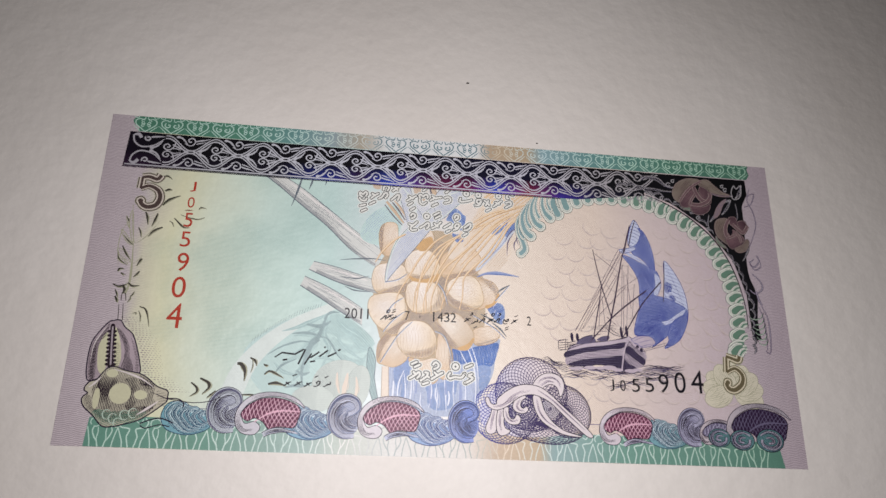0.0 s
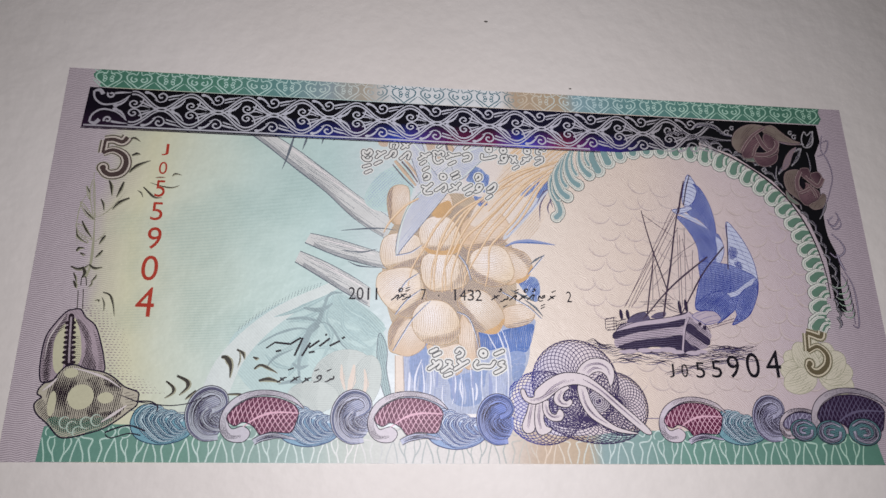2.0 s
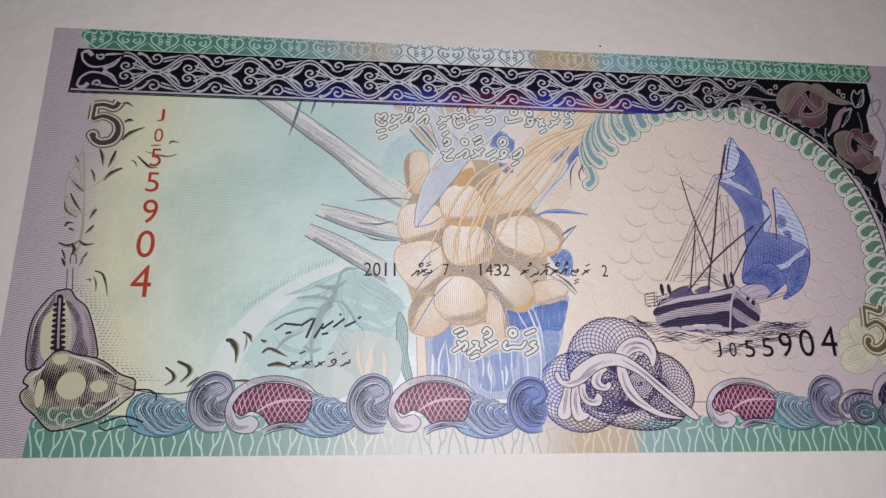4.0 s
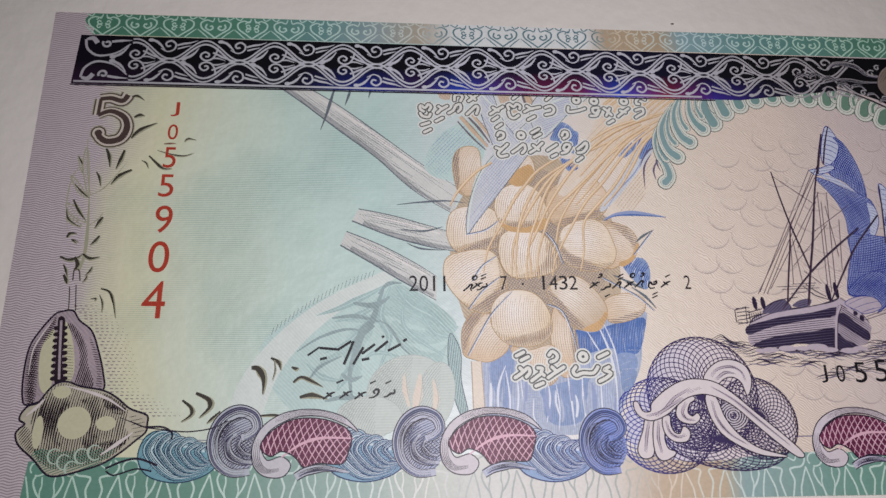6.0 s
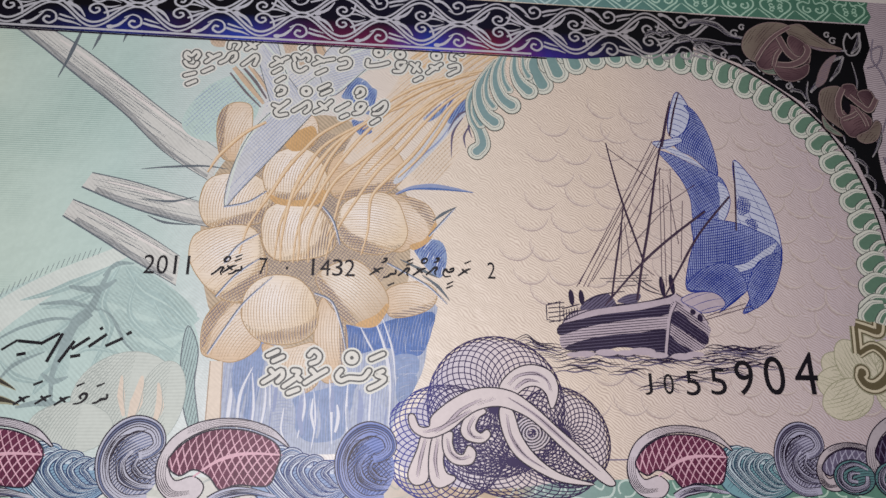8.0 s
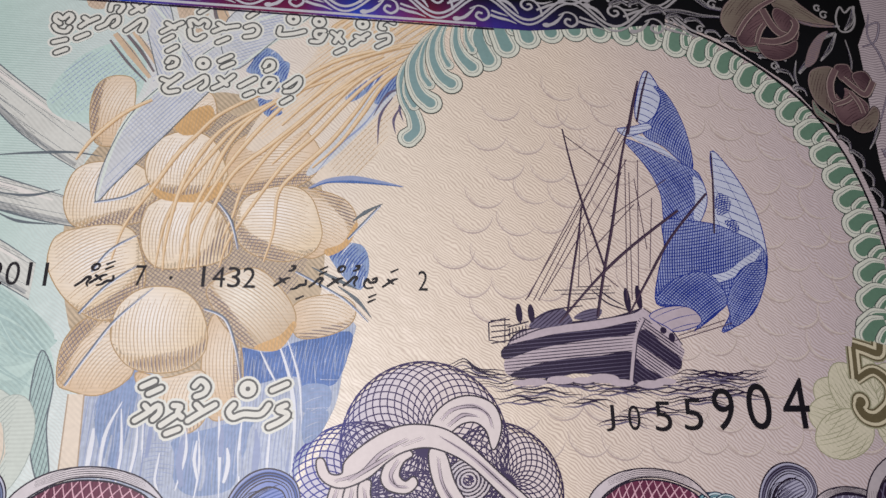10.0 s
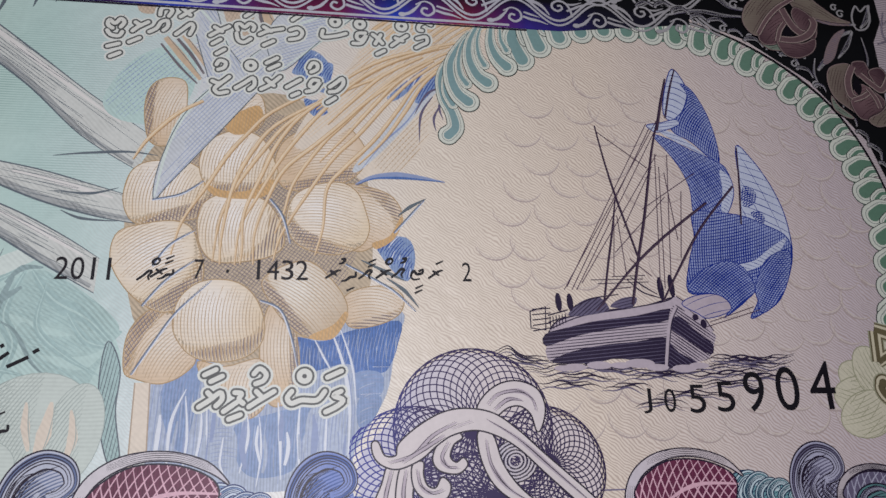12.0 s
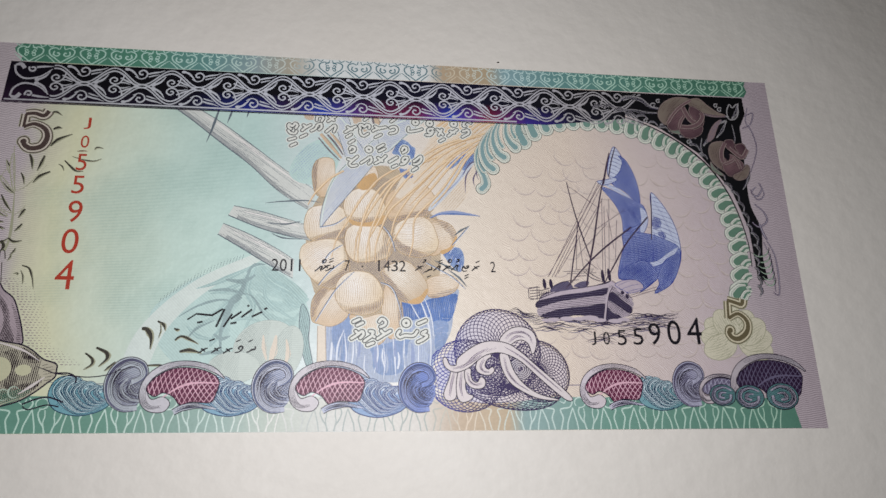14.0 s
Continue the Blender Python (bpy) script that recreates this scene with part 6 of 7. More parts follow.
p = Print().use(CREAM).fill([(-14.6, -17.4), (-13.3, -17.4), (-13, -24.2), (-14.5, -24.8)]).use(TAN_LINE).ribbon([(-14.6, -17.4), (-14.5, -24.8)], 0.12).ribbon([(-13.3, -17.4), (-13, -24.2)], 0.12)
p.done("trunk_streak", bunch, 6)


def coconut(outline, tint, layer, shade_at, turn, cross=False, bow=0.9):
    """One nut: a rounded outline, engraved lines along it, a shaded crescent on one side."""
    shape = curve(outline, True, 5)
    cx, cy = sum(q[0] for q in shape) / len(shape), sum(q[1] for q in shape) / len(shape)
    p = Print().use(CREAM_NUT[tint]).fill(shape)
    c, s = math.cos(radians(shade_at)), math.sin(radians(shade_at))
    reach = max((q[0] - cx) * c + (q[1] - cy) * s for q in shape)
    p.use(NUT_LINE).hatch(shape, turn, 0.31, 0.085, bow, 0.22)
    for depth, tone, gap, w in ((-0.1, NUT_SHADE, 0.31, 0.2), (0.15, NUT_LINE, 0.31, 0.14), (0.45, NUT_DEEP, 0.31, 0.11)):
        rim = [(cx + (q[0] - cx) * 0.98, cy + (q[1] - cy) * 0.98) for q in shape if (q[0] - cx) * c + (q[1] - cy) * s > reach * depth]
        if len(rim) > 4:
            start = max(range(len(rim)), key=lambda i: math.dist(rim[i], rim[i - 1]))
            rim = rim[start:] + rim[:start]
            inner = [(x - c * reach * 0.42 * math.sin(math.pi * i / (len(rim) - 1)), y - s * reach * 0.42 * math.sin(math.pi * i / (len(rim) - 1))) for i, (x, y) in enumerate(rim)]
            crescent = rim + inner[::-1][1:-1]
            p.use(tone).hatch(crescent, turn, gap, w, 0.2)
            if cross:
                p.hatch(crescent, turn + 70, gap * 1.1, w * 0.7, 0.2)
    p.use(NUT_RIM).ribbon(shape, 0.1, closed=True)
    p.done("coconut", bunch, layer, at=(cx, cy))


coconut([(-15.8, 7.0), (-16.5, 10.5), (-16.1, 13.0), (-14.7, 14.1), (-12.8, 13.8), (-12.4, 11.4), (-12.6, 7.5), (-14.2, 6.3)], 1, 5, 180, 78, True)
coconut([(-8.7, 8.9), (-8.3, 11.0), (-6.9, 12.7), (-5.1, 12.6), (-4.5, 10.1), (-5.5, 8.4), (-7.5, 7.8)], 1, 4.6, -60, 60, True)
coconut([(-3.3, 4.9), (-2.4, 7.5), (0.1, 9.1), (3.1, 9.7), (4.8, 8.6), (6.0, 6.3), (5.2, 4.1), (2.8, 2.6), (-0.4, 1.9), (-2.5, 2.4)], 1, 5, -70, 8, True)
coconut([(-17.5, 0.2), (-17.3, 2.8), (-16.3, 4.2), (-14.5, 4.7), (-12.0, 4.7), (-10.1, 3.5), (-9.1, 1.2), (-9.4, -0.7), (-11.3, -1.6), (-14.2, -2.1), (-16.4, -1.9)], 0, 5.5, -60, 80, True)
coconut([(-18.1, -5.2), (-17.6, -3.0), (-15.4, -2.1), (-12.6, -1.7), (-10.9, -2.4), (-10.1, -4.2), (-9.4, -6.7), (-9.8, -9.2), (-11.1, -10.4), (-13.2, -10.8), (-15.6, -9.4), (-17.4, -7.2)], 0, 6, -50, 30, True)
coconut([(-15.7, -16.3), (-15.7, -13.0), (-14.2, -10.8), (-12.4, -10.7), (-11.0, -12.2), (-9.5, -15.0), (-10.3, -16.5), (-12.3, -17.5), (-14.5, -17.1)], 1, 5, 150, 55, True)
coconut([(3.8, 2.7), (6.6, 2.5), (8.7, 1.5), (9.6, -0.4), (8.8, -2.5), (7.1, -3.6), (5.4, -4.4), (3.9, -3.6), (3.2, -0.4)], 1, 6.4, 40, -14)
coconut([(-1.9, -1.2), (-1.3, 1.2), (0.5, 2.5), (3.3, 3.0), (5.1, 1.9), (6.0, -0.3), (6.3, -2.2), (5.4, -3.9), (3.0, -4.8), (0.5, -4.4), (-1.2, -3.3)], 0, 7, -120, -8, True)
coconut([(3.8, -9.4), (5.6, -8.2), (8.3, -8.0), (9.7, -9.1), (9.2, -10.8), (7.0, -11.9), (4.4, -12.0)], 1, 5, -80, -4)
coconut([(-3.9, -7.6), (-1.8, -6.0), (0.6, -5.6), (2.6, -7.3), (4.0, -9.3), (4.2, -10.9), (3.0, -13.0), (0.7, -13.2), (-1.3, -12.0), (-3.1, -9.7)], 2, 6.5, -140, -38, True)
coconut([(-3.6, -12.0), (-3.1, -10.1), (-1.8, -10.5), (-0.5, -12.9), (-0.1, -16.3), (-0.7, -18.8), (-2.2, -19.6), (-3.4, -18.2), (-3.8, -14.9)], 1, 5, 0, 95, True)
coconut([(-9.3, -15.5), (-6.8, -15.9), (-3.7, -15.2), (-2.9, -17.3), (-3.1, -19.5), (-4.5, -20.7), (-6.3, -20.2), (-8.1, -18.2)], 1, 5, -30, 88)
coconut([(-10.7, 4.8), (-10.2, 6.7), (-8.6, 8.0), (-6.5, 8.4), (-4.6, 7.5), (-3.4, 5.3), (-2.9, 3.3), (-3.8, 1.5), (-6.3, 1.0), (-8.7, 1.4), (-10.2, 2.7)], 0, 6.5, -80, 80)
coconut([(-10.4, -1.6), (-9.9, 0.3), (-8.2, 1.3), (-5.8, 1.4), (-3.8, 0.5), (-2.5, -1.5), (-2.0, -3.8), (-3.2, -5.1), (-5.6, -5.7), (-8.4, -5.8), (-9.9, -4.3)], 0, 7, -30, 84)
coconut([(-11.8, -12.2), (-11.6, -9.9), (-10.4, -8.3), (-8.7, -7.6), (-6.3, -7.8), (-4.6, -9.1), (-3.6, -11.3), (-3.6, -13.5), (-5.0, -15.0), (-7.3, -15.5), (-9.6, -15.1), (-11.0, -13.9)], 0, 9, -70, 92)
STEM_BLUE = ink("stem_blue_ink", "8490ac", 0.2)
for pts in ([(-15.0, -16.7), (-13.3, -13.7), (-11.5, -10.8), (-8.6, -7.7)], [(-4.0, -9.6), (-2.1, -10.5), (-1.0, -13.0), (-0.2, -16.3)], [(-14.1, -6.4), (-12.8, -4.3), (-10.6, -2.7)], [(-14.7, -10.3), (-12.8, -7.8), (-10.3, -5.7)], [(-3.6, 0.9), (-2.3, -0.9), (-1.4, -3.8)], [(-14.8, 0.4), (-12.1, 1.1), (-10.1, 2.6)], [(4.0, -5.8), (7.5, -7.7), (9.0, -8.7), (10.9, -10.5)], [(8.8, -2.4), (10.5, -0.4), (11.9, 1.3)]):
    Print().use(STEM_BLUE).ribbon(curve(pts), 0.27, (0.5, 0.2)).use(STALK_LINE).ribbon(beside(curve(pts), 0.12), 0.1, (0.5, 0.2)).use(TRUNK_LIGHT).ribbon(beside(curve(pts), -0.06), 0.12, (0.5, 0.2)).done("bunch_stem", bunch, 12)
ORANGE = ink("orange_shade_ink", "deb680", 0.2, depth=0.2)
for pts in ([(-10.1, 2.4), (-8.3, 1.7), (-5.9, 1.7), (-3.8, 3.0), (-3.1, 2.6), (-4.3, 1.1), (-6.7, 0.8), (-9.0, 1.1)], [(0.7, -13.0), (2.9, -11.9), (4.0, -10.6), (4.3, -11.1), (3.1, -13.1), (1.6, -13.4)], [(6.6, -3.5), (8.3, -2.7), (9.4, -0.7), (9.7, -1.0), (8.8, -3.0), (7.1, -4.1)], [(-8.6, 9.2), (-7.2, 10.5), (-5.3, 11.4), (-4.7, 10.1), (-5.5, 8.5), (-7.5, 7.9)]):
    shape = curve(pts, True, 4)
    Print().use(ORANGE).fill(shape).use(NUT_LINE).hatch(shape, 85, 0.3, 0.08).done("husk_edge", bunch, 9.2)

# pale blue leaves and blue patches among the fruit
for pts, axis in (([(-14.7, 0.5), (-14.5, 4.3), (-12.7, 9.7), (-9.7, 13.7), (-5.1, 18.4), (-3.3, 18.9), (-3.7, 15.6), (-6.5, 11.5), (-10.6, 5.9), (-13.3, 2.3)], 52), ([(-13.1, 24), (-10.7, 23.8), (-8.9, 18.6), (-6.5, 14.6), (-9.4, 12.5), (-11.2, 16.5)], -60), ([(-4.8, 20), (-2.2, 23.6), (5.3, 24.4), (0.7, 19.5), (-3.3, 15.6)], 20)):
    shape = curve(pts, True, 5)
    p = Print().use(LEAF_BLUE).fill(shape).use(BLUE_LINE).hatch(shape, axis, 0.34, 0.08, 0.3, 0.3)
    p.use(SWOOSH).ribbon(curve([pts[0], pts[2], pts[4]]), 0.5, (0.2, 0.2)).use(STALK_LINE).ribbon(shape, 0.1, closed=True)
    p.done("blue_leaf", bunch, 10)
for pts in ([(-1.5, 18.5), (0.7, 18.2), (2.1, 16.2), (1.7, 13.4), (-0.1, 14.1), (-1.1, 16.1)], [(-0.2, 12.1), (2.4, 12.6), (1.2, 11), (0.2, 10.4)], [(8.4, 17.3), (12.6, 17.9), (10.5, 14.1), (8.2, 12.8)], [(6.9, -3.2), (10, -2.8), (10.9, -4.9), (10.1, -7.4), (8.1, -5.7)]):
    shape = curve(pts, True, 4)
    Print().use(BLUE_MID).fill(shape).use(BLUE_DEEP).hatch(shape, 60, 0.28, 0.14, 0.4, 0.3).use(TRUNK_LIGHT).hatch(shape, 66, 0.7, 0.12, 0.5, 0.6).done("blue_leaf", bunch, 5)
DOTTED = ink("dotted_leaf_ink", "dde0e0", 0.12, depth=0.1)
for pts, axis, mat in (([(-12.1, 18.4), (-8.0, 19.2), (-3.6, 18.9), (-3.2, 15.4), (-6.8, 12.2), (-11.1, 7.8), (-13.8, 3.3), (-13.5, 7.7), (-11.2, 13.6)], 42, DOTTED), ([(-17.9, 16.3), (-13.1, 18.2), (-11.7, 13.9), (-14.0, 9.2), (-18.7, 9.0), (-20.6, 11.4)], 48, LEAF_TEAL), ([(13.7, 13.2), (12.0, 13.8), (8.4, 9.1), (5.0, 4.1), (6.6, 3.3), (8.6, 3.9), (10.9, 6.1), (13.2, 9.9)], 50, CREAM)):
    shape = curve(pts, True, 5)
    p = Print().use(mat).fill(shape).use(BLUE_LINE if mat is not CREAM else NUT_LINE)
    p.hatch(shape, axis, 0.42, 0.09, 0.2, 0.2).use(mat).hatch(shape, axis + 75, 0.5, 0.14, 0.0, 0.1)
    p.done("frond", bunch, 4.3)
STEM_TAN, STEM_DARK = ink("stem_tan_ink", "d8c0a4", 0.2), ink("stem_dark_ink", "7d7478", 0.2)
for pts, w, mat in (([(-15.2, 19.0), (-13.4, 16.8), (-11.3, 14.1)], 0.8, STEM_TAN), ([(-14.3, 19.3), (-12.4, 17.0), (-11.0, 14.8)], 0.4, STEM_DARK), ([(-15.6, 18.2), (-13.6, 15.7), (-11.6, 13.6)], 0.3, STEM_DARK), ([(-13.7, 19.7), (-12.0, 17.5), (-10.8, 15.6)], 0.6, STEM_TAN), ([(-12.7, 24.4), (-12.1, 21.4), (-10.7, 19.3)], 0.5, STEM_DARK), ([(-11.4, 24.3), (-10.8, 22.3), (-11.0, 20.5)], 1.0, STEM_TAN), ([(-5.5, 24.1), (-4.9, 22.1), (-3.6, 20.4)], 1.4, STEM_TAN), ([(-5.9, 24.3), (-5.5, 21.9), (-4.5, 20.1)], 0.4, STEM_DARK)):
    Print().use(mat).ribbon(curve(pts), w, (0.7, 0.4)).use(STALK_LINE).ribbon(beside(curve(pts), w * 0.3), 0.08, (0.5, 0.4)).done("frond_stem", bunch, 4.5)
for pts in ([(-1.2, 18.9), (-0.2, 18.3), (0.9, 16.9), (-0.1, 15.4), (-2.0, 15.5), (-1.3, 17.1)], [(1.1, 16.9), (2.3, 16.8), (2.0, 14.9), (1.2, 15.3)], [(-0.6, 12.5), (0.7, 12.1), (1.9, 11.0), (0.6, 10.4), (-0.3, 11.3)], [(11.2, 13.3), (13.9, 17.0), (14.7, 16.6), (12.7, 13.8), (11.6, 12.6)], [(-1.1, 23.7), (0.6, 23.0), (1.7, 21.6), (-0.3, 21.3)]):
    shape = curve(pts, True, 4)
    Print().use(BLUE_MID).fill(shape).use(BLUE_DEEP).hatch(shape, 60, 0.28, 0.14, 0.2, 0.2).done("blue_leaf", bunch, 9.8)
for pts in ([(-18.3, 24.6), (-15.8, 24.4), (-16.4, 22), (-18.2, 22.1)], [(-9.6, 24.5), (-6.6, 24.4), (-6.6, 20), (-8.8, 20.7)], [(-2.9, 24.8), (0.1, 24.7), (-1.4, 21.9)]):
    shape = curve(pts, True, 4)
    Print().use(TAN).fill(shape).use(TAN_LINE).hatch(shape, 70, 0.34, 0.08).done("tan_husk", bunch, 4)
p = Print().use(LEAF_BLUE).fill(curve([(12.9, 16.7), (14.3, 15.5), (9.1, 8.5), (5.4, 4.5), (4.7, 4.9), (8.1, 9.6)], True, 4)).use(BLUE_LINE).ribbon(curve([(12.4, 14.2), (10.3, 10.5), (7.7, 7.7), (5.4, 4.5)]), 0.22, (0.3, 0.2))
p.done("blue_leaf", bunch, 5)
p = Print().use(BLUE_LINE).ribbon(curve([(4.8, 2.8), (6.6, 3.7), (9.1, 4), (11.7, 3.8), (14.1, 3.4)]), 0.75, (0.1, 0.1)).use(BLUE).ribbon(curve([(4.9, 2.7), (6.6, 3.5), (9.1, 3.7), (11.7, 3.6), (14.1, 3.4)]), 0.3, (0.1, 0.1))
p.done("blue_spike", bunch, 13)
for pts in ([(9.2, -0.5), (10.4, 0.5), (12.1, 1.5)], [(8, -7.1), (9.8, -8.4), (11.2, -10.1)], [(5.5, -5.3), (8, -6.5), (9.9, -7.4)]):
    Print().use(STALK_LINE).ribbon(curve(pts), 0.4, (0.2, 0.1)).done("leaf_spike", bunch, 13)

# the orange strands that fan down from the band
fan = curve([(8.7, 23.9), (22.2, 25.1), (15.7, 19.7), (10.2, 15.3), (4.9, 9.9), (0.5, 6.7), (-1.6, 7.4), (0.6, 12.1), (4, 16.7)], True, 5)
p = Print().use(CREAM).fill(fan).use(STRAND).hatch(fan, 42, 0.34, 0.1, 0.5, 0.3).use(STRAND_LINE).hatch(fan, 47, 0.7, 0.07, 0.4, 0.6)
p.done("strand_ground", bunch, 9.5)
def strand(pts):
    line = curve(pts, steps=6)
    p = Print().use(STRAND_LINE).ribbon(line, 0.5, (0.7, 0.35)).use(STRAND).ribbon([(x - 0.03, y + 0.03) for x, y in line], 0.34, (0.7, 0.3)).use(STRAND_PALE).ribbon([(x - 0.05, y + 0.05) for x, y in line], 0.12, (0.4, 0.2))
    p.done("orange_strand", bunch, 10.5)

strand([(15, 20), (9, 17.6), (4.4, 14.4), (1.1, 10.8), (-1.4, 7.4), (-3.1, 4.6), (-4.8, 1.1), (-6.3, -2.2), (-6.6, -6.1)])
strand([(14.7, 19.1), (10.2, 16.5), (7, 13.6), (4, 10.2), (1.4, 7.2), (-1.3, 2.8), (-2.2, -0.6), (-3, -2.8)])
strand([(14.8, 18.6), (11, 15.6), (8.2, 12.5), (5.2, 8.6), (2.6, 5.7), (-0.1, 1.3), (-2.3, -2.8), (-3, -5.6)])
strand([(15, 18.2), (11.4, 15), (9.3, 11.7), (6.7, 7.9), (3.7, 4.6), (2, 2.2), (1.7, -1.9), (1, -4.9)])
strand([(6.5, 16.2), (1, 12), (-2.2, 9.4), (-4.6, 6.1), (-7.1, 1.8), (-8.3, -1.6), (-8.7, -5.8)])
strand([(1.5, 14.1), (-3.8, 10.7), (-6.2, 8), (-8, 5.5), (-9.8, 2), (-11.8, -1.7), (-12.6, -5.2)])
strand([(3, 13.4), (-3, 9.5), (-5.4, 6.4), (-7.2, 2.2), (-8, -3), (-8, -6.1)])
strand([(8, 15.9), (2.4, 13), (-1, 10.2), (-3.2, 6.9), (-4.4, 3.8), (-6, -0.7), (-6, -4.3), (-6.1, -6)])
strand([(10.9, 16.5), (6.3, 12.8), (3.3, 9.7), (0.7, 7.1), (-2.3, 4.2), (-4, 0.4), (-4.9, -2.9), (-4.9, -6)])
strand([(-10.8, 11.6), (-13.3, 9.9), (-15.8, 7), (-17, 4.7)])
strand([(16.5, 20.7), (11.6, 19.2), (7.2, 17.5), (3.7, 15.1), (1.5, 13.1)])
strand([(13.8, 19.7), (9.4, 17.9), (5.8, 15.7), (3, 13.2), (0.7, 11.2)])
strand([(14.9, 17.9), (12.1, 15.1), (10, 11.5), (7.7, 7.9), (5.1, 5)])
strand([(13.2, 18), (9.5, 15.3), (6.8, 12.2), (3.8, 8.3), (1.2, 5.2)])
strand([(12, 18.4), (7.6, 15.7), (4.2, 12.2), (1.9, 9.5)])
for u in range(9):
    (ax, ay), (bx, by) = (8.3, 23.4), (22.7, 25.3)
    (cx, cy), (dx, dy) = (4.4, 19.2), (14.6, 20.1)
    v = (u + 0.5) / 9
    start, end = (ax + (bx - ax) * v, ay + (by - ay) * v), (cx + (dx - cx) * v, cy + (dy - cy) * v)
    bent = ((start[0] + end[0]) / 2 - 0.3, (start[1] + end[1]) / 2 + 0.3)
    Print().use(STRAND_LINE).ribbon(curve([start, bent, end], steps=4), 0.42, (0.8, 0.2)).use(STRAND).ribbon(curve([start, bent, end], steps=4), 0.28, (0.8, 0.2)).done("orange_strand", bunch, 10.5)

# ---- ornaments at the yellow end ----
OLIVE = ink("olive_ink", "403d35", 0.25)
OLIVE_PALE = ink("pale_olive_ink", "a6a68c", 0.1)
sprig = Print().use(OLIVE_PALE).ribbon(curve([(-67.7, 14.1), (-67.2, 9.8), (-66.5, 6.5), (-66.2, 5.6)]), 0.13).ribbon(curve([(-66.4, 5.7), (-66, 1), (-65.9, -2.9), (-66.3, -5.2)]), 0.5, (0.2, 0.6)).done("leaf_sprig", note, 3, "olive sprig of small leaves")
def leaf_mark(pts, w):
    Print().use(OLIVE_PALE).ribbon(curve([(x + 0.1, y - 0.08) for x, y in pts]), w * 0.8, (0.3, 0.1)).use(OLIVE).ribbon(curve(pts), w * 0.5, (0.15, 0.15) if w < 0.6 else (0.6, 0.08)).done("leaf_mark", sprig, 6)

leaf_mark([(-62.7, 20.8), (-61.8, 21.2), (-60.7, 20.5)], 0.7)
leaf_mark([(-61.8, 17.7), (-61.1, 18.1), (-60.4, 18)], 0.9)
leaf_mark([(-61.9, 14.4), (-60.7, 15.8), (-58.5, 16.9)], 1.0)
leaf_mark([(-65, 12.7), (-64.5, 11.5), (-64.2, 9.8)], 0.9)
leaf_mark([(-62.5, 12.5), (-62.9, 11.1), (-63.4, 9.5)], 0.9)
leaf_mark([(-61.2, 9.5), (-62.8, 8.6), (-63.8, 7.2)], 0.9)
leaf_mark([(-65.9, 9.1), (-65.4, 8.2), (-65.1, 6.9)], 0.6)
leaf_mark([(-68.6, 11.4), (-68.1, 10.6), (-67.9, 10.2)], 0.5)
leaf_mark([(-68.6, 7.3), (-67.5, 6.1), (-66.3, 5.1)], 0.5)
leaf_mark([(-68.4, 4.9), (-67.5, 3.3), (-66.4, 1.9)], 0.7)
leaf_mark([(-69.1, 3.7), (-68.7, 2.1), (-67, 0.9)], 0.5)
leaf_mark([(-64.2, 2.4), (-64.6, 1.8), (-65.1, 0.7)], 0.8)
leaf_mark([(-64.3, -0.3), (-64.8, -1), (-65.4, -1.7)], 0.7)
leaf_mark([(-68.5, -0.6), (-68.2, 0), (-67.3, 0)], 0.8)
leaf_mark([(-67.2, -1.4), (-67.8, -0.9), (-66.9, -1.2)], 0.5)
leaf_mark([(-54.5, 14), (-54, 14.5), (-52.9, 14.3)], 0.5)
leaf_mark([(-57.3, 13.6), (-56.5, 13.7), (-55.6, 13.7)], 0.4)
leaf_mark([(-58.1, 12.6), (-56.1, 12), (-54.3, 11.8), (-53, 12.3)], 0.45)
leaf_mark([(-59.1, 11.7), (-58.1, 10.7), (-57, 9.8), (-55.8, 9.8)], 0.7)
leaf_mark([(-60.1, 11), (-59.4, 10.6), (-59, 9.7)], 0.4)
leaf_mark([(-69, -3.3), (-67.9, -3.7), (-66.9, -3.5), (-66.1, -2.9)], 0.8)
leaf_mark([(-66.1, -2.9), (-65.2, -3.5), (-63.9, -3.3)], 0.8)
leaf_mark([(-67.1, -3.3), (-66.6, -4.4), (-67, -5.2)], 1.1)
leaf_mark([(-68.4, -4.4), (-68, -5.2), (-67.7, -6.1)], 0.6)
leaf_mark([(-64.7, -4.6), (-64.9, -5.2), (-65.5, -6)], 0.5)
leaf_mark([(-68.2, -5.8), (-67.8, -6.5), (-67.6, -7.1)], 0.9)
leaf_mark([(-65.2, -5.8), (-65.3, -6.3), (-65.7, -6.9)], 0.4)
leaf_mark([(-63.2, -7.7), (-62.1, -8.1), (-61.4, -9.6), (-60.9, -11.7)], 0.6)
leaf_mark([(-63.3, -8.5), (-62.8, -9.6), (-62.7, -10.9)], 0.4)
leaf_mark([(-64.4, -9.1), (-63.7, -9), (-63.8, -9.4)], 0.4)
leaf_mark([(-51.4, -22.3), (-50.3, -23.2), (-50.2, -24.1), (-51.4, -25)], 0.9)
leaf_mark([(-49.8, -21.4), (-48.2, -22.2), (-48, -23.2), (-49.2, -24.5)], 1.2)
leaf_mark([(-46.6, -23.7), (-47.6, -24.6), (-48.2, -25.2)], 0.6)
leaf_mark([(-43.1, -18.2), (-42.3, -18.3), (-41.5, -19.6), (-41.5, -21.6)], 1.5)
leaf_mark([(-40.7, -16.9), (-39.7, -17.5), (-39.4, -18.5)], 0.9)
leaf_mark([(-40.3, -17.1), (-40.1, -18.5), (-40.4, -19.9)], 0.3)
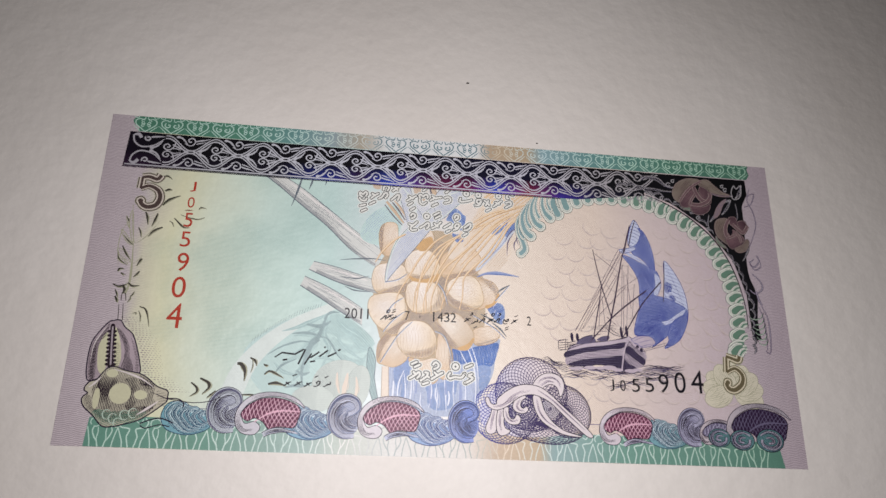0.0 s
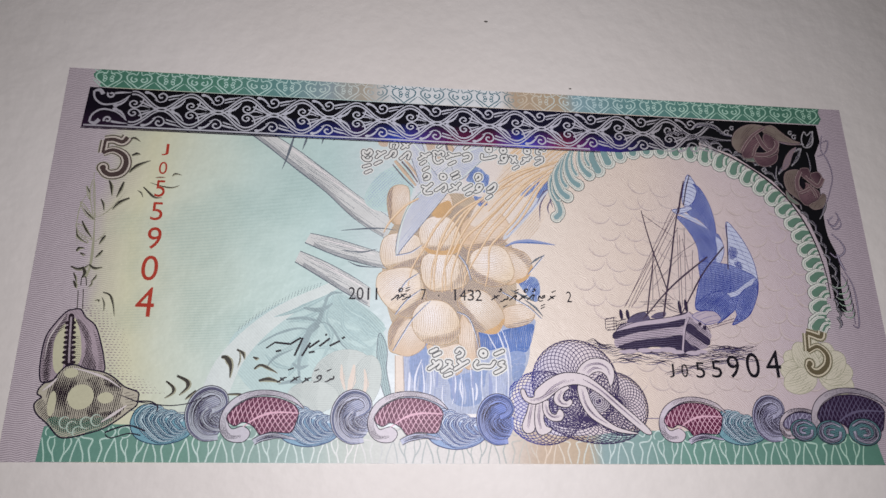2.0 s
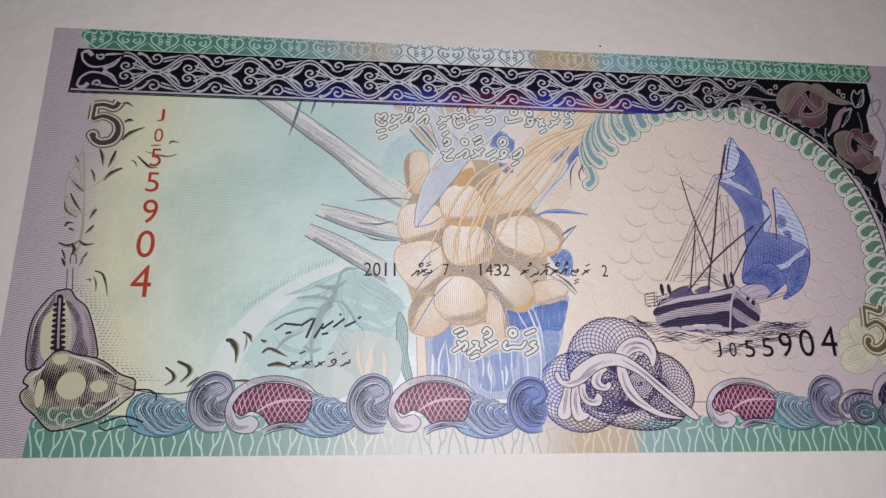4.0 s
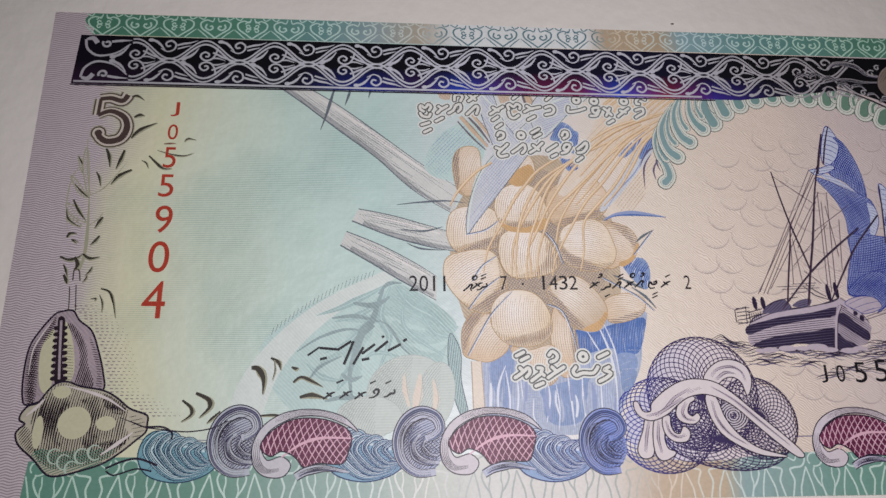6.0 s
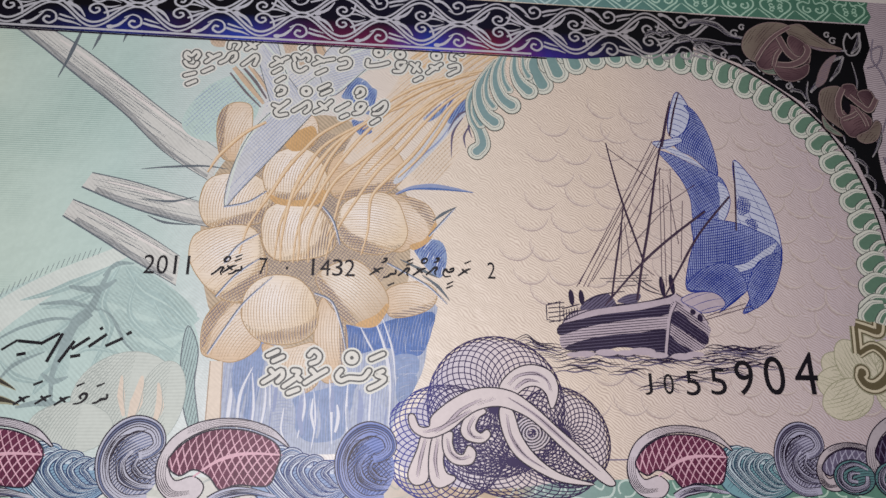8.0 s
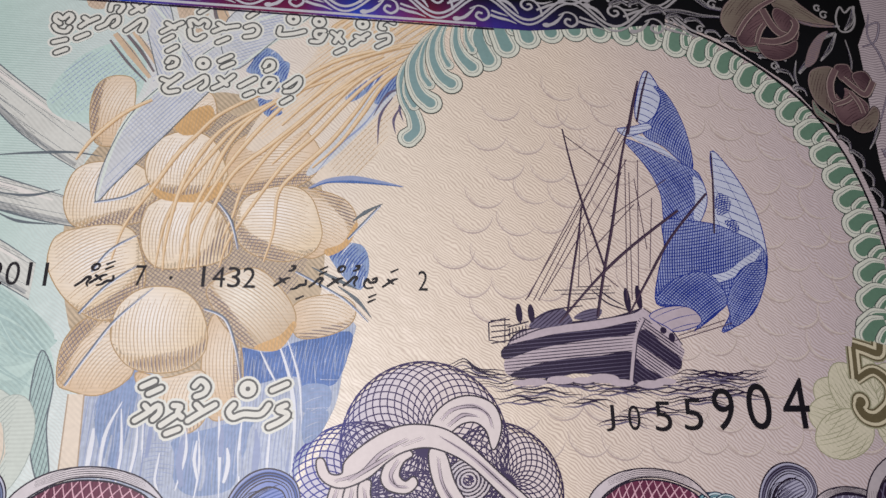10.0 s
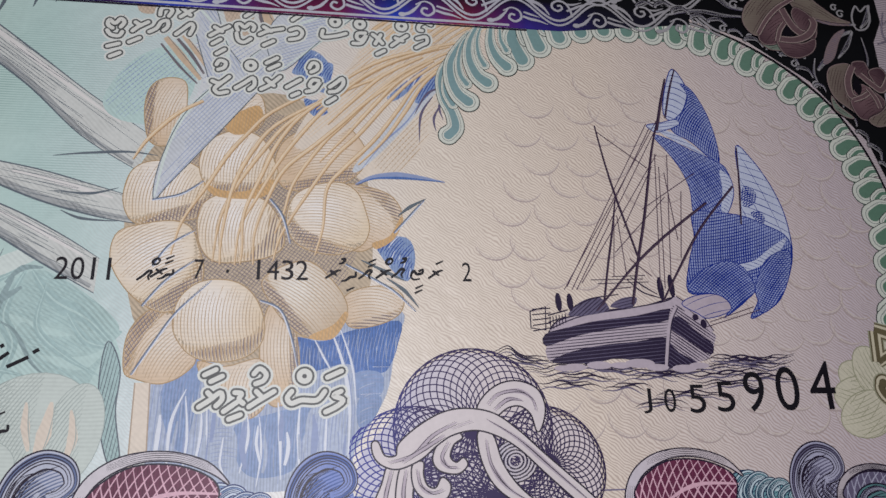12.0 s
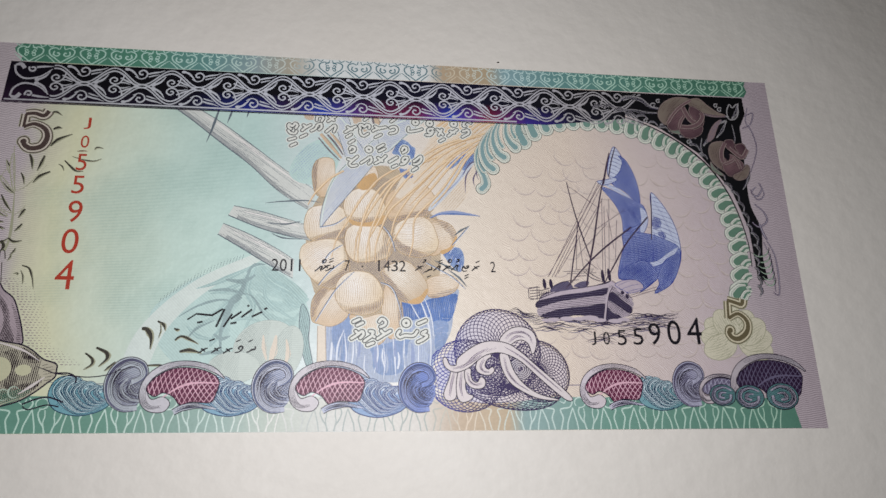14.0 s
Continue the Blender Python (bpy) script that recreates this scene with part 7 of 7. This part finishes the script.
leaf_mark([(-37.7, -20.1), (-36.7, -19.4), (-35, -20.1), (-33.9, -20.7)], 0.8)
leaf_mark([(-36.8, -22), (-35.3, -21.7), (-33.3, -22.2)], 1.1)
leaf_mark([(-38, -18.1), (-37.5, -18.3), (-37.1, -18.2)], 0.8)
leaf_mark([(-41.9, -24.3), (-39.9, -24.2), (-38, -24.5)], 0.6)
leaf_mark([(-61.8, 23), (-62, 23.3), (-62.1, 22.8)], 0.5)
leaf_mark([(-65.4, 22.9), (-65.3, 23.7), (-65.8, 23.6)], 0.3)
leaf_mark([(-64.2, 24.6), (-63.5, 23.7), (-63.5, 22.8)], 0.3)
p = Print().use(OLIVE).ribbon(curve([(-67.2, -7.4), (-67, -9.2), (-66.9, -10.7)]), 0.14).ribbon(curve([(-66.4, -7.2), (-66.2, -9), (-66, -10.7)]), 0.14).ribbon(curve([(-66.9, -6.6), (-66.9, -5.2), (-66.3, -5.2), (-66, -6.6)]), 0.16)
p.done("leaf_stem", sprig, 6)
for side in ([(-67.8, 10.6), (-69, 8.1), (-69.2, 4.1), (-68.5, 0.2)], [(-66.2, 5.6), (-64.4, 6.9), (-61.9, 10.7)], [(-66.1, 1), (-64.8, 2.1), (-64.2, 3.2)]):
    Print().use(OLIVE_PALE).ribbon(curve(side), 0.18, (0.3, 0.1)).done("leaf_stem", sprig, 4)


def five(bar, stem, bowl, size, dark, pale, label):
    """An ornate figure 5: dark body, pale inline and a dark outer line."""
    bar, bowl = curve(bar), curve(bowl)
    at = bowl[len(bowl) // 2]
    p = Print()
    for extra, mat in ((1.25, OLIVE_PALE), (1.0, dark), (0.6, pale), (-0.05, dark)):
        extra *= size
        p.use(mat).ribbon(bar, 0.75 * size + extra, (0.9, 1.1)).ribbon(stem, 0.55 * size + extra).ribbon(bowl, 1.0 * size + extra, (0.6, 0.8))
        p.fill(oval(*bowl[-1], 0.55 * size + extra / 2, 0.55 * size + extra / 2, n=16))
    return p.done("figure_five", note, 8, label, at=at)


for pts in ([(-67.6, 12.8), (-67.9, 10.9), (-67.5, 8.5), (-66.5, 5.4), (-66.9, 9.4)], [(-69.2, 8.4), (-68.2, 7.6), (-66.6, 5.3), (-67.6, 5.7), (-68.4, 6.7)], [(-69.3, 4.2), (-68.3, 4.1), (-67.3, 3.1), (-66.3, 1.6), (-67.4, 2), (-68.6, 2.8)], [(-69, 2.3), (-68.1, 1.3), (-66.8, 1), (-67.6, 1.8)], [(-68.6, 11.5), (-68.1, 10.5), (-67.7, 8.9), (-68.2, 9.8)]):
    shape = curve(pts, True, 4)
    Print().use(OLIVE_PALE).hatch(shape, 60, 0.4, 0.1).ribbon(shape, 0.16, closed=True).done("small_leaf", sprig, 5)
FIVE_DARK, FIVE_PALE = ink("five_ink", "50423e", 0.2), ink("five_pale_ink", "cfc6b8", 0.1)
five([(-66.8, 20.5), (-65.3, 20.7), (-63.7, 20.3), (-63.0, 21.3)], [(-66.7, 20.5), (-66.8, 17.9)], [(-66.8, 17.9), (-65.1, 18.6), (-63.2, 17.7), (-62.6, 16.0), (-63.3, 14.3), (-65.0, 13.8), (-66.1, 14.4), (-66.4, 15.1)], 1.0, FIVE_DARK, FIVE_PALE, "ornate brown numeral 5 with double outline")

PETAL = ink("petal_ink", "d8d3bc", 0.12, depth=0.1)
PETAL_LINE = ink("petal_line_ink", "a3a386")
flower = None
fx, fy = 60.4, -18.9
for k in range(9):
    a = radians(-20 + 27.5 * k)
    shape = oval(fx + 3.6 * math.cos(a), fy - 0.6 + 3.2 * math.sin(a), 3.3, 2.3, math.degrees(a), 24, pinch=0.1)
    p = Print().use(PETAL).fill(shape).use(PETAL_LINE).ribbon(shape, 0.1, closed=True)
    p.hatch(shape, math.degrees(a), 0.42, 0.08, 0.5, 0.3).hatch(shape, math.degrees(a) + 24, 0.8, 0.07, 0.6, 0.5)
    flower = p.done("petal_flower", note, 5, "pale yellow-green lace flower") if flower is None else p.done("petal", flower, 5 + k % 3)
FIVE_B_DARK, FIVE_B_PALE = ink("five_olive_ink", "6a6148", 0.2), ink("five_olive_pale_ink", "d3cbb0", 0.1)
five([(59.5, -11.8), (60.8, -12.2), (62.2, -12.6), (62.6, -11.6)], [(59.6, -12.0), (59.3, -15.3)], [(59.3, -15.3), (61.3, -14.4), (62.8, -15.8), (62.5, -17.7), (60.9, -19.0), (59.6, -18.9), (59.0, -18.0), (59.3, -17.5)], 0.95, FIVE_B_DARK, FIVE_B_PALE, "ornate olive numeral 5 with double outline")


# ---- figures and writing ----
def figure(char, x0, y0, x1, y1, mat, parent, layer, slant=0.0):
    """One figure of the built-in font, fitted into a box on the note."""
    face = bpy.data.curves.new("figure", "FONT")
    face.body = char
    holder = bpy.data.objects.new("figure", face)
    mesh = bpy.data.meshes.new_from_object(holder)
    bpy.data.objects.remove(holder)
    bpy.data.curves.remove(face)
    xs, ys = [v.co.x for v in mesh.vertices], [v.co.y for v in mesh.vertices]
    lx, hx, ly, hy = min(xs), max(xs), min(ys), max(ys)
    for v in mesh.vertices:
        u, w = (v.co.x - lx) / (hx - lx), (v.co.y - ly) / (hy - ly)
        v.co = ((x0 + u * (x1 - x0) + slant * w) * MM, (y0 + w * (y1 - y0)) * MM, 0)
    mesh.materials.clear()
    mesh.materials.append(mat)
    ob = new("figure", mesh)
    ob.parent = parent
    ob.location = Vector((0, 0, (PAPER_TOP + layer * LAYER) * MM)) - (Vector((0, 0, 0)) if parent is note else parent.location)
    STACK.append((layer, ob, 0.001))
    return ob


RED_INK = ink("serial_red_ink", "b5402e", 0.2)
serial = Print().use(RED_INK).ribbon([(-57.1, 13.6), (-55.6, 13.7)], 0.05).done("red_serial", note, 8, "red serial figures J055904 running downwards")
for char, (x0, y0, x1, y1) in (("J", (-56.8, 18, -55.6, 20.3)), ("0", (-56.9, 14.3, -55.5, 16.7)), ("5", (-57.1, 9.9, -55.4, 13.1)), ("5", (-57.3, 5.5, -55.3, 8.9)),
                                 ("9", (-57.3, 0.2, -55, 4.2)), ("0", (-57.6, -5.4, -54.9, -1)), ("4", (-57.8, -11.7, -54.8, -6.6))):
    figure(char, x0, y0, x1, y1, RED_INK, serial, 9)
serial = Print().use(BLACK).ribbon([(33.6, -18), (33.9, -18)], 0.1).done("black_serial", note, 8, "black serial figures J055904")
for char, (x0, y0, x1, y1) in (("J", (33.1, -20.4, 34, -18)), ("0", (35.3, -20.3, 36.5, -18)), ("5", (37.9, -20.4, 39.6, -17.6)), ("5", (40.8, -20.3, 42.7, -17.3)),
                                 ("9", (43.8, -20.3, 46, -16.3)), ("0", (47.3, -20.2, 49.8, -15.8)), ("4", (51, -20.1, 53.8, -15.2))):
    figure(char, x0, y0, x1, y1, BLACK, serial, 9)

DATE = ink("date_ink", "201e24", 0.2)
date = Print().use(DATE).fill(oval(-7.2, -6.7, 0.16, 0.2, 0, 8)).done("date_line", note, 14, "small black date line, 2011 and 1432")
for text, (x0, y0, x1, y1) in (("2011", (-22.9, -7.8, -17.3, -5.6)), ("7", (-10.4, -7.6, -9.3, -5.6)), ("1432", (-5, -7.5, 0.5, -5.5)), ("2", (15.5, -7.3, 16.6, -5.3))):
    step = (x1 - x0) / len(text)
    for i, char in enumerate(text):
        narrow = 0.39 if char == "1" else 0.08
        figure(char, x0 + step * (i + narrow), y0, x0 + step * (i + 1 - narrow), y1, DATE, date, 15)

# strokes of the island script: hooks, loops, crosses and the small marks over and under them
GLYPH = {}
GLYPH["loop"] = [[(0.1, 0.0), (-0.2, 0.25), (0.05, 0.55), (0.4, 0.4), (0.4, -0.05), (0.05, -0.4), (-0.5, -0.5)]]
GLYPH["cup"] = [[(0.05, 0.3), (0.4, 0.5), (0.45, 0.15), (0.0, 0.05), (-0.4, 0.35), (-0.5, -0.15), (-0.1, -0.5), (0.45, -0.4)]]
GLYPH["cross"] = [[(-0.55, -0.45), (-0.1, 0.0), (0.25, 0.3), (0.6, 0.4)], [(-0.4, 0.35), (0.0, 0.1), (0.4, -0.15)]]
GLYPH["hook"] = [[(-0.55, -0.45), (-0.15, 0.0), (0.1, 0.4), (0.4, 0.35), (0.3, -0.1), (0.55, -0.45)]]
GLYPH["comma"] = [[(-0.2, 0.2), (0.15, 0.25), (0.1, -0.1), (-0.25, -0.25)]]
GLYPH["bar"] = [[(-0.3, -0.18), (0.3, 0.18)]]
GLYPH["bars"] = [[(-0.35, 0.05), (0.25, 0.4)], [(-0.25, -0.4), (0.35, -0.05)]]
GLYPH["ring"] = [oval(0, 0, 0.28, 0.28, 0, 10, 0, 359)]
GLYPH["tail"] = [[(0.3, 0.45), (0.45, 0.0), (0.0, -0.1), (-0.3, -0.4), (-0.7, -0.5)]]
HALO, RINGED, FACE = ink("halo_ink", "e0e3dc", 0.05), ink("letter_edge_ink", "5e605f", 0.15), ink("letter_face_ink", "dfe0d8", 0.06)
LETTERS = []


def letter(*strokes):
    """One outlined letter: its strokes, or a single place for a ring with a dot."""
    LETTERS.append(strokes)


def title(label, scale=1.0):
    """Outlined letters over one pale halo, from the letters gathered so far."""
    def draw(p, strokes, w):
        for stroke in strokes:
            if len(stroke) == 1:
                p.fill(oval(*stroke[0], (0.46 + w / 2) * scale, (0.46 + w / 2) * scale, 0, 18))
                continue
            line = curve(stroke, steps=5)
            p.ribbon(line, w * scale)
            for end in (line[0], line[-1]):
                p.fill(oval(*end, w * scale / 2, w * scale / 2, 0, 10))

    root = None
    for strokes in LETTERS:
        p = Print().use(HALO)
        draw(p, strokes, 1.2)
        if root is None:
            root = p.done("title", note, 15, label)
        else:
            p.done("letter_halo", root, 15)
    for strokes in LETTERS:
        p = Print()
        for w, mat in ((0.78, RINGED), (0.42, FACE)):
            draw(p.use(mat), strokes, w)
        for stroke in strokes:
            if len(stroke) == 1:
                p.use(RINGED).fill(oval(*stroke[0], 0.2 * scale, 0.2 * scale, 0, 10))
        p.done("letter", root, 16)
    LETTERS.clear()


letter([(-20.6, 19.7), (-21.1, 20.1), (-21.0, 20.7), (-20.4, 20.3), (-19.9, 20.9), (-19.5, 20.5), (-19.8, 19.9)], [(-21.1, 19.4), (-20.7, 18.9), (-19.9, 18.8), (-19.6, 19.3)])
letter([(-18.6, 19.5), (-18.0, 20.1), (-17.1, 20.7)], [(-18.4, 20.6), (-17.8, 20.2)])
letter([(-16.0, 21.7), (-15.9, 22.5), (-15.2, 22.7), (-14.8, 22.3), (-15.1, 21.6)])
letter([(-16.9, 19.5), (-16.2, 20.0), (-15.8, 20.8), (-15.2, 21.0), (-15.1, 20.3), (-15.5, 19.8)])
letter([(-13.9, 21.6), (-13.2, 22.2), (-12.4, 22.9)], [(-13.8, 22.7), (-12.9, 21.9)])
letter([(-14.2, 19.4), (-13.6, 20.0), (-12.8, 20.8), (-12.5, 20.4), (-12.8, 19.5)])
letter([(-20.9, 17.5), (-19.8, 17.9)])
letter([(-20.5, 16.3), (-19.6, 16.8)])
letter([(-18.8, 18.1), (-17.8, 18.7)])
letter([(-10.7, 19.5), (-9.9, 20.1), (-8.8, 20.8)], [(-10.3, 20.6), (-9.5, 20.1)])
letter([(-7.9, 20.4), (-8.1, 21.0), (-7.7, 21.2), (-7.2, 20.8), (-6.7, 21.3), (-6.2, 21.0), (-6.3, 20.5)], [(-8.0, 20.0), (-7.8, 19.2), (-7.2, 18.9), (-6.5, 19.4)])
letter([(-5.6, 20.0), (-4.7, 20.5), (-3.2, 20.9)], [(-5.2, 21.0), (-4.4, 20.5)])
letter([(-2.4, 20.8), (-1.6, 21.1), (-1.1, 20.6), (-1.4, 19.9), (-2.4, 19.6)])
letter([(-7.2, 22.2), (-6.5, 22.8)])
letter([(-2.2, 22.1), (-1.4, 22.8)])
letter([(-10.4, 18.5), (-9.6, 19.1)])
letter([(-9.9, 17.3), (-9.1, 17.9)])
letter([(-5.1, 18.7), (-4.1, 19.3)])
letter([(2.4, 22.2)])
letter([(5.1, 22.1)])
letter([(9.7, 22.2)])
letter([(1.1, 21.0), (1.1, 20.2), (2.5, 20.4), (3.6, 20.8)])
letter([(5.7, 21.0), (4.9, 20.9), (4.8, 20.3), (5.3, 20.1), (5.8, 20.7), (5.3, 19.7), (4.4, 19.6)])
letter([(6.5, 20.9), (7.1, 20.4), (7.6, 19.8)], [(7.4, 20.9), (6.8, 19.7)])
letter([(8.6, 19.6), (9.5, 20.4), (10.3, 21.0)], [(9.0, 20.6), (9.8, 20.3)])
letter([(11.4, 20.7), (12.4, 21.0), (12.5, 20.3), (11.9, 19.9), (11.3, 19.5)])
letter([(13.0, 22.6), (12.3, 22.9), (11.7, 22.5), (11.6, 21.9), (12.0, 21.8)])
letter([(7.0, 18.4), (7.8, 18.9)])
title("outlined white letters of the island script")
letter([(-9.8, 16.0), (-9.5, 16.5), (-8.9, 16.3), (-9.0, 15.7), (-9.6, 15.4)])
letter([(-6.3, 16.1)])
letter([(-4.7, 16.5), (-3.6, 17.2)])
letter([(-4.4, 15.8), (-3.4, 16.4)])
letter([(-0.2, 16.2), (0.1, 16.8), (0.6, 16.7), (0.6, 16.1), (-0.0, 15.7)])
letter([(-10.1, 14.0), (-9.3, 13.8), (-8.4, 14.6)], [(-9.2, 13.8), (-9.8, 13.1), (-9.4, 12.6), (-8.5, 12.8)])
letter([(-7.7, 13.3), (-6.9, 13.9), (-6.0, 14.6), (-5.8, 13.8), (-6.3, 13.2)])
letter([(-5.1, 13.3), (-4.2, 13.9), (-3.2, 14.9)], [(-4.6, 14.5), (-3.8, 13.8)])
letter([(-2.5, 13.7), (-1.1, 14.7)])
letter([(-1.9, 12.7), (-1.2, 13.1)])
letter([(0.8, 14.7), (0.2, 14.7), (-0.1, 14.0), (0.5, 13.9), (1.0, 14.6), (0.4, 13.6), (-0.4, 13.3)])
letter([(2.0, 14.0), (2.6, 14.5), (3.3, 15.1), (3.4, 14.4), (2.8, 13.6), (2.0, 13.4)])
letter([(1.8, 12.1), (2.6, 12.7)])
title("outlined white letters of the island script")
letter([(-8.6, -16.7), (-7.6, -16.2)])
letter([(-8.0, -17.3), (-7.0, -16.8)])
letter([(-4.2, -16.6), (-3.7, -16.1), (-3.1, -16.6), (-3.3, -17.2), (-4.0, -17.5)])
letter([(0.4, -16.8)])
letter([(2.5, -16.9), (3.8, -16.3)])
letter([(-8.9, -19.6), (-8.0, -19.0), (-7.1, -18.3), (-6.9, -18.9), (-7.4, -19.5)], [(-8.2, -18.3), (-7.7, -18.8)])
letter([(-5.8, -18.3), (-5.2, -18.4), (-5.4, -18.9), (-5.0, -19.3)], [(-5.6, -19.2), (-6.7, -20.0)])
letter([(-4.5, -19.6), (-3.6, -19.0), (-2.3, -18.2)], [(-3.9, -18.2), (-3.3, -18.8)])
letter([(-0.7, -18.2), (-1.1, -18.8), (-0.7, -19.3), (0.2, -19.0), (1.6, -19.0), (2.3, -18.2)])
letter([(3.8, -18.2), (3.1, -18.6), (4.0, -19.0), (3.4, -19.6), (2.4, -20.1)])
letter([(-6.2, -20.7), (-5.2, -20.3)])
title("outlined white letters of the island script", 1.08)


def script(words, parent, size, w):
    for (x, y), kind in words:
        p = Print().use(DATE)
        for part_line in GLYPH[kind]:
            p.ribbon(curve([(x + a * size + 0.35 * b * size, y + b * size) for a, b in part_line]), w, (0.7, 0.5))
        p.done("letter", parent, 15)


script([((-14.7, -7.3), "hook"), ((-13.5, -7), "cross"), ((-12.7, -7.1), "tail"), ((-13.8, -5.9), "ring"), ((-12.6, -5.7), "bars"), ((2.8, -6.8), "cross"), ((4.5, -7), "tail"), ((6, -6.8), "hook"), ((7.7, -6.7), "cross"),
        ((9.2, -6.6), "hook"), ((11, -6.7), "cup"), ((12.9, -6.6), "cross"), ((3.7, -5.5), "comma"), ((6.6, -5.6), "bars"), ((8.3, -5.4), "ring"), ((9.7, -5.3), "comma"), ((11.2, -8.2), "bars"), ((4.5, -8.3), "bar"), ((13.3, -5.4), "bar")], date, 1.05, 0.3)
caption = Print().use(DATE).ribbon([(-32.2, -20.2), (-31.3, -19.8)], 0.25).done("caption_line", note, 14, "small black script below the signature mark")
script([((-33.1, -21.8), "cross"), ((-31, -21.7), "cross"), ((-29.1, -21.8), "cross"), ((-27.3, -21.6), "loop"), ((-25.2, -21.5), "tail"), ((-27.5, -20.1), "bar"), ((-25.5, -20.1), "bar")], caption, 1.05, 0.32)
# the signature, as plain slanted bars
sign = Print().use(DATE).ribbon([(-36.0, -16.6), (-34.5, -15.5)], 0.26).done("signature_mark", note, 14, "slanted black bars of a handwritten signature")
for pts in ([(-34.5, -15.6), (-32.2, -15.8)], [(-32.2, -15.9), (-30.4, -14.7)], [(-31.3, -17.8), (-30.1, -14.7)], [(-30.1, -17.8), (-28.8, -15.5)], [(-29.0, -16.4), (-27.3, -15.1)], [(-27.3, -16.1), (-25.6, -14.7)], [(-25.6, -16.0), (-23.9, -15.1)], [(-34.4, -17.1), (-33.5, -16.9)], [(-29.0, -17.2), (-28.0, -17.0)], [(-26.4, -14.2), (-26.1, -14.0)], [(-23.6, -14.7), (-23.1, -14.4)]):
    Print().use(BLACK).ribbon(pts, 0.46, (0.75, 0.75)).done("bar", sign, 15)

settle()

# ---- specks on the table ----
SPECK = ink("speck_dirt", "3a342e", 0.3)
for x, y, r in (2.6, 51, 0.28), (19, 36.5, 0.2):
    bm = bmesh.new()
    bmesh.ops.create_icosphere(bm, subdivisions=1, radius=1)
    for v in bm.verts:
        v.co = Vector((v.co.x * r * 1.6, v.co.y * r * 0.8, v.co.z * r * 0.25)) * MM * (1 + 0.3 * noise.noise(v.co * 2))
    mesh = bpy.data.meshes.new("dirt_speck")
    bm.to_mesh(mesh), bm.free()
    mesh.materials.append(SPECK)
    speck = new("dirt_speck", mesh)
    speck.location = (x * MM, y * MM, r * 0.2 * MM)
    tagged(speck, "tiny dark speck of dirt on the white table", "speck", "dirt specks on the table")
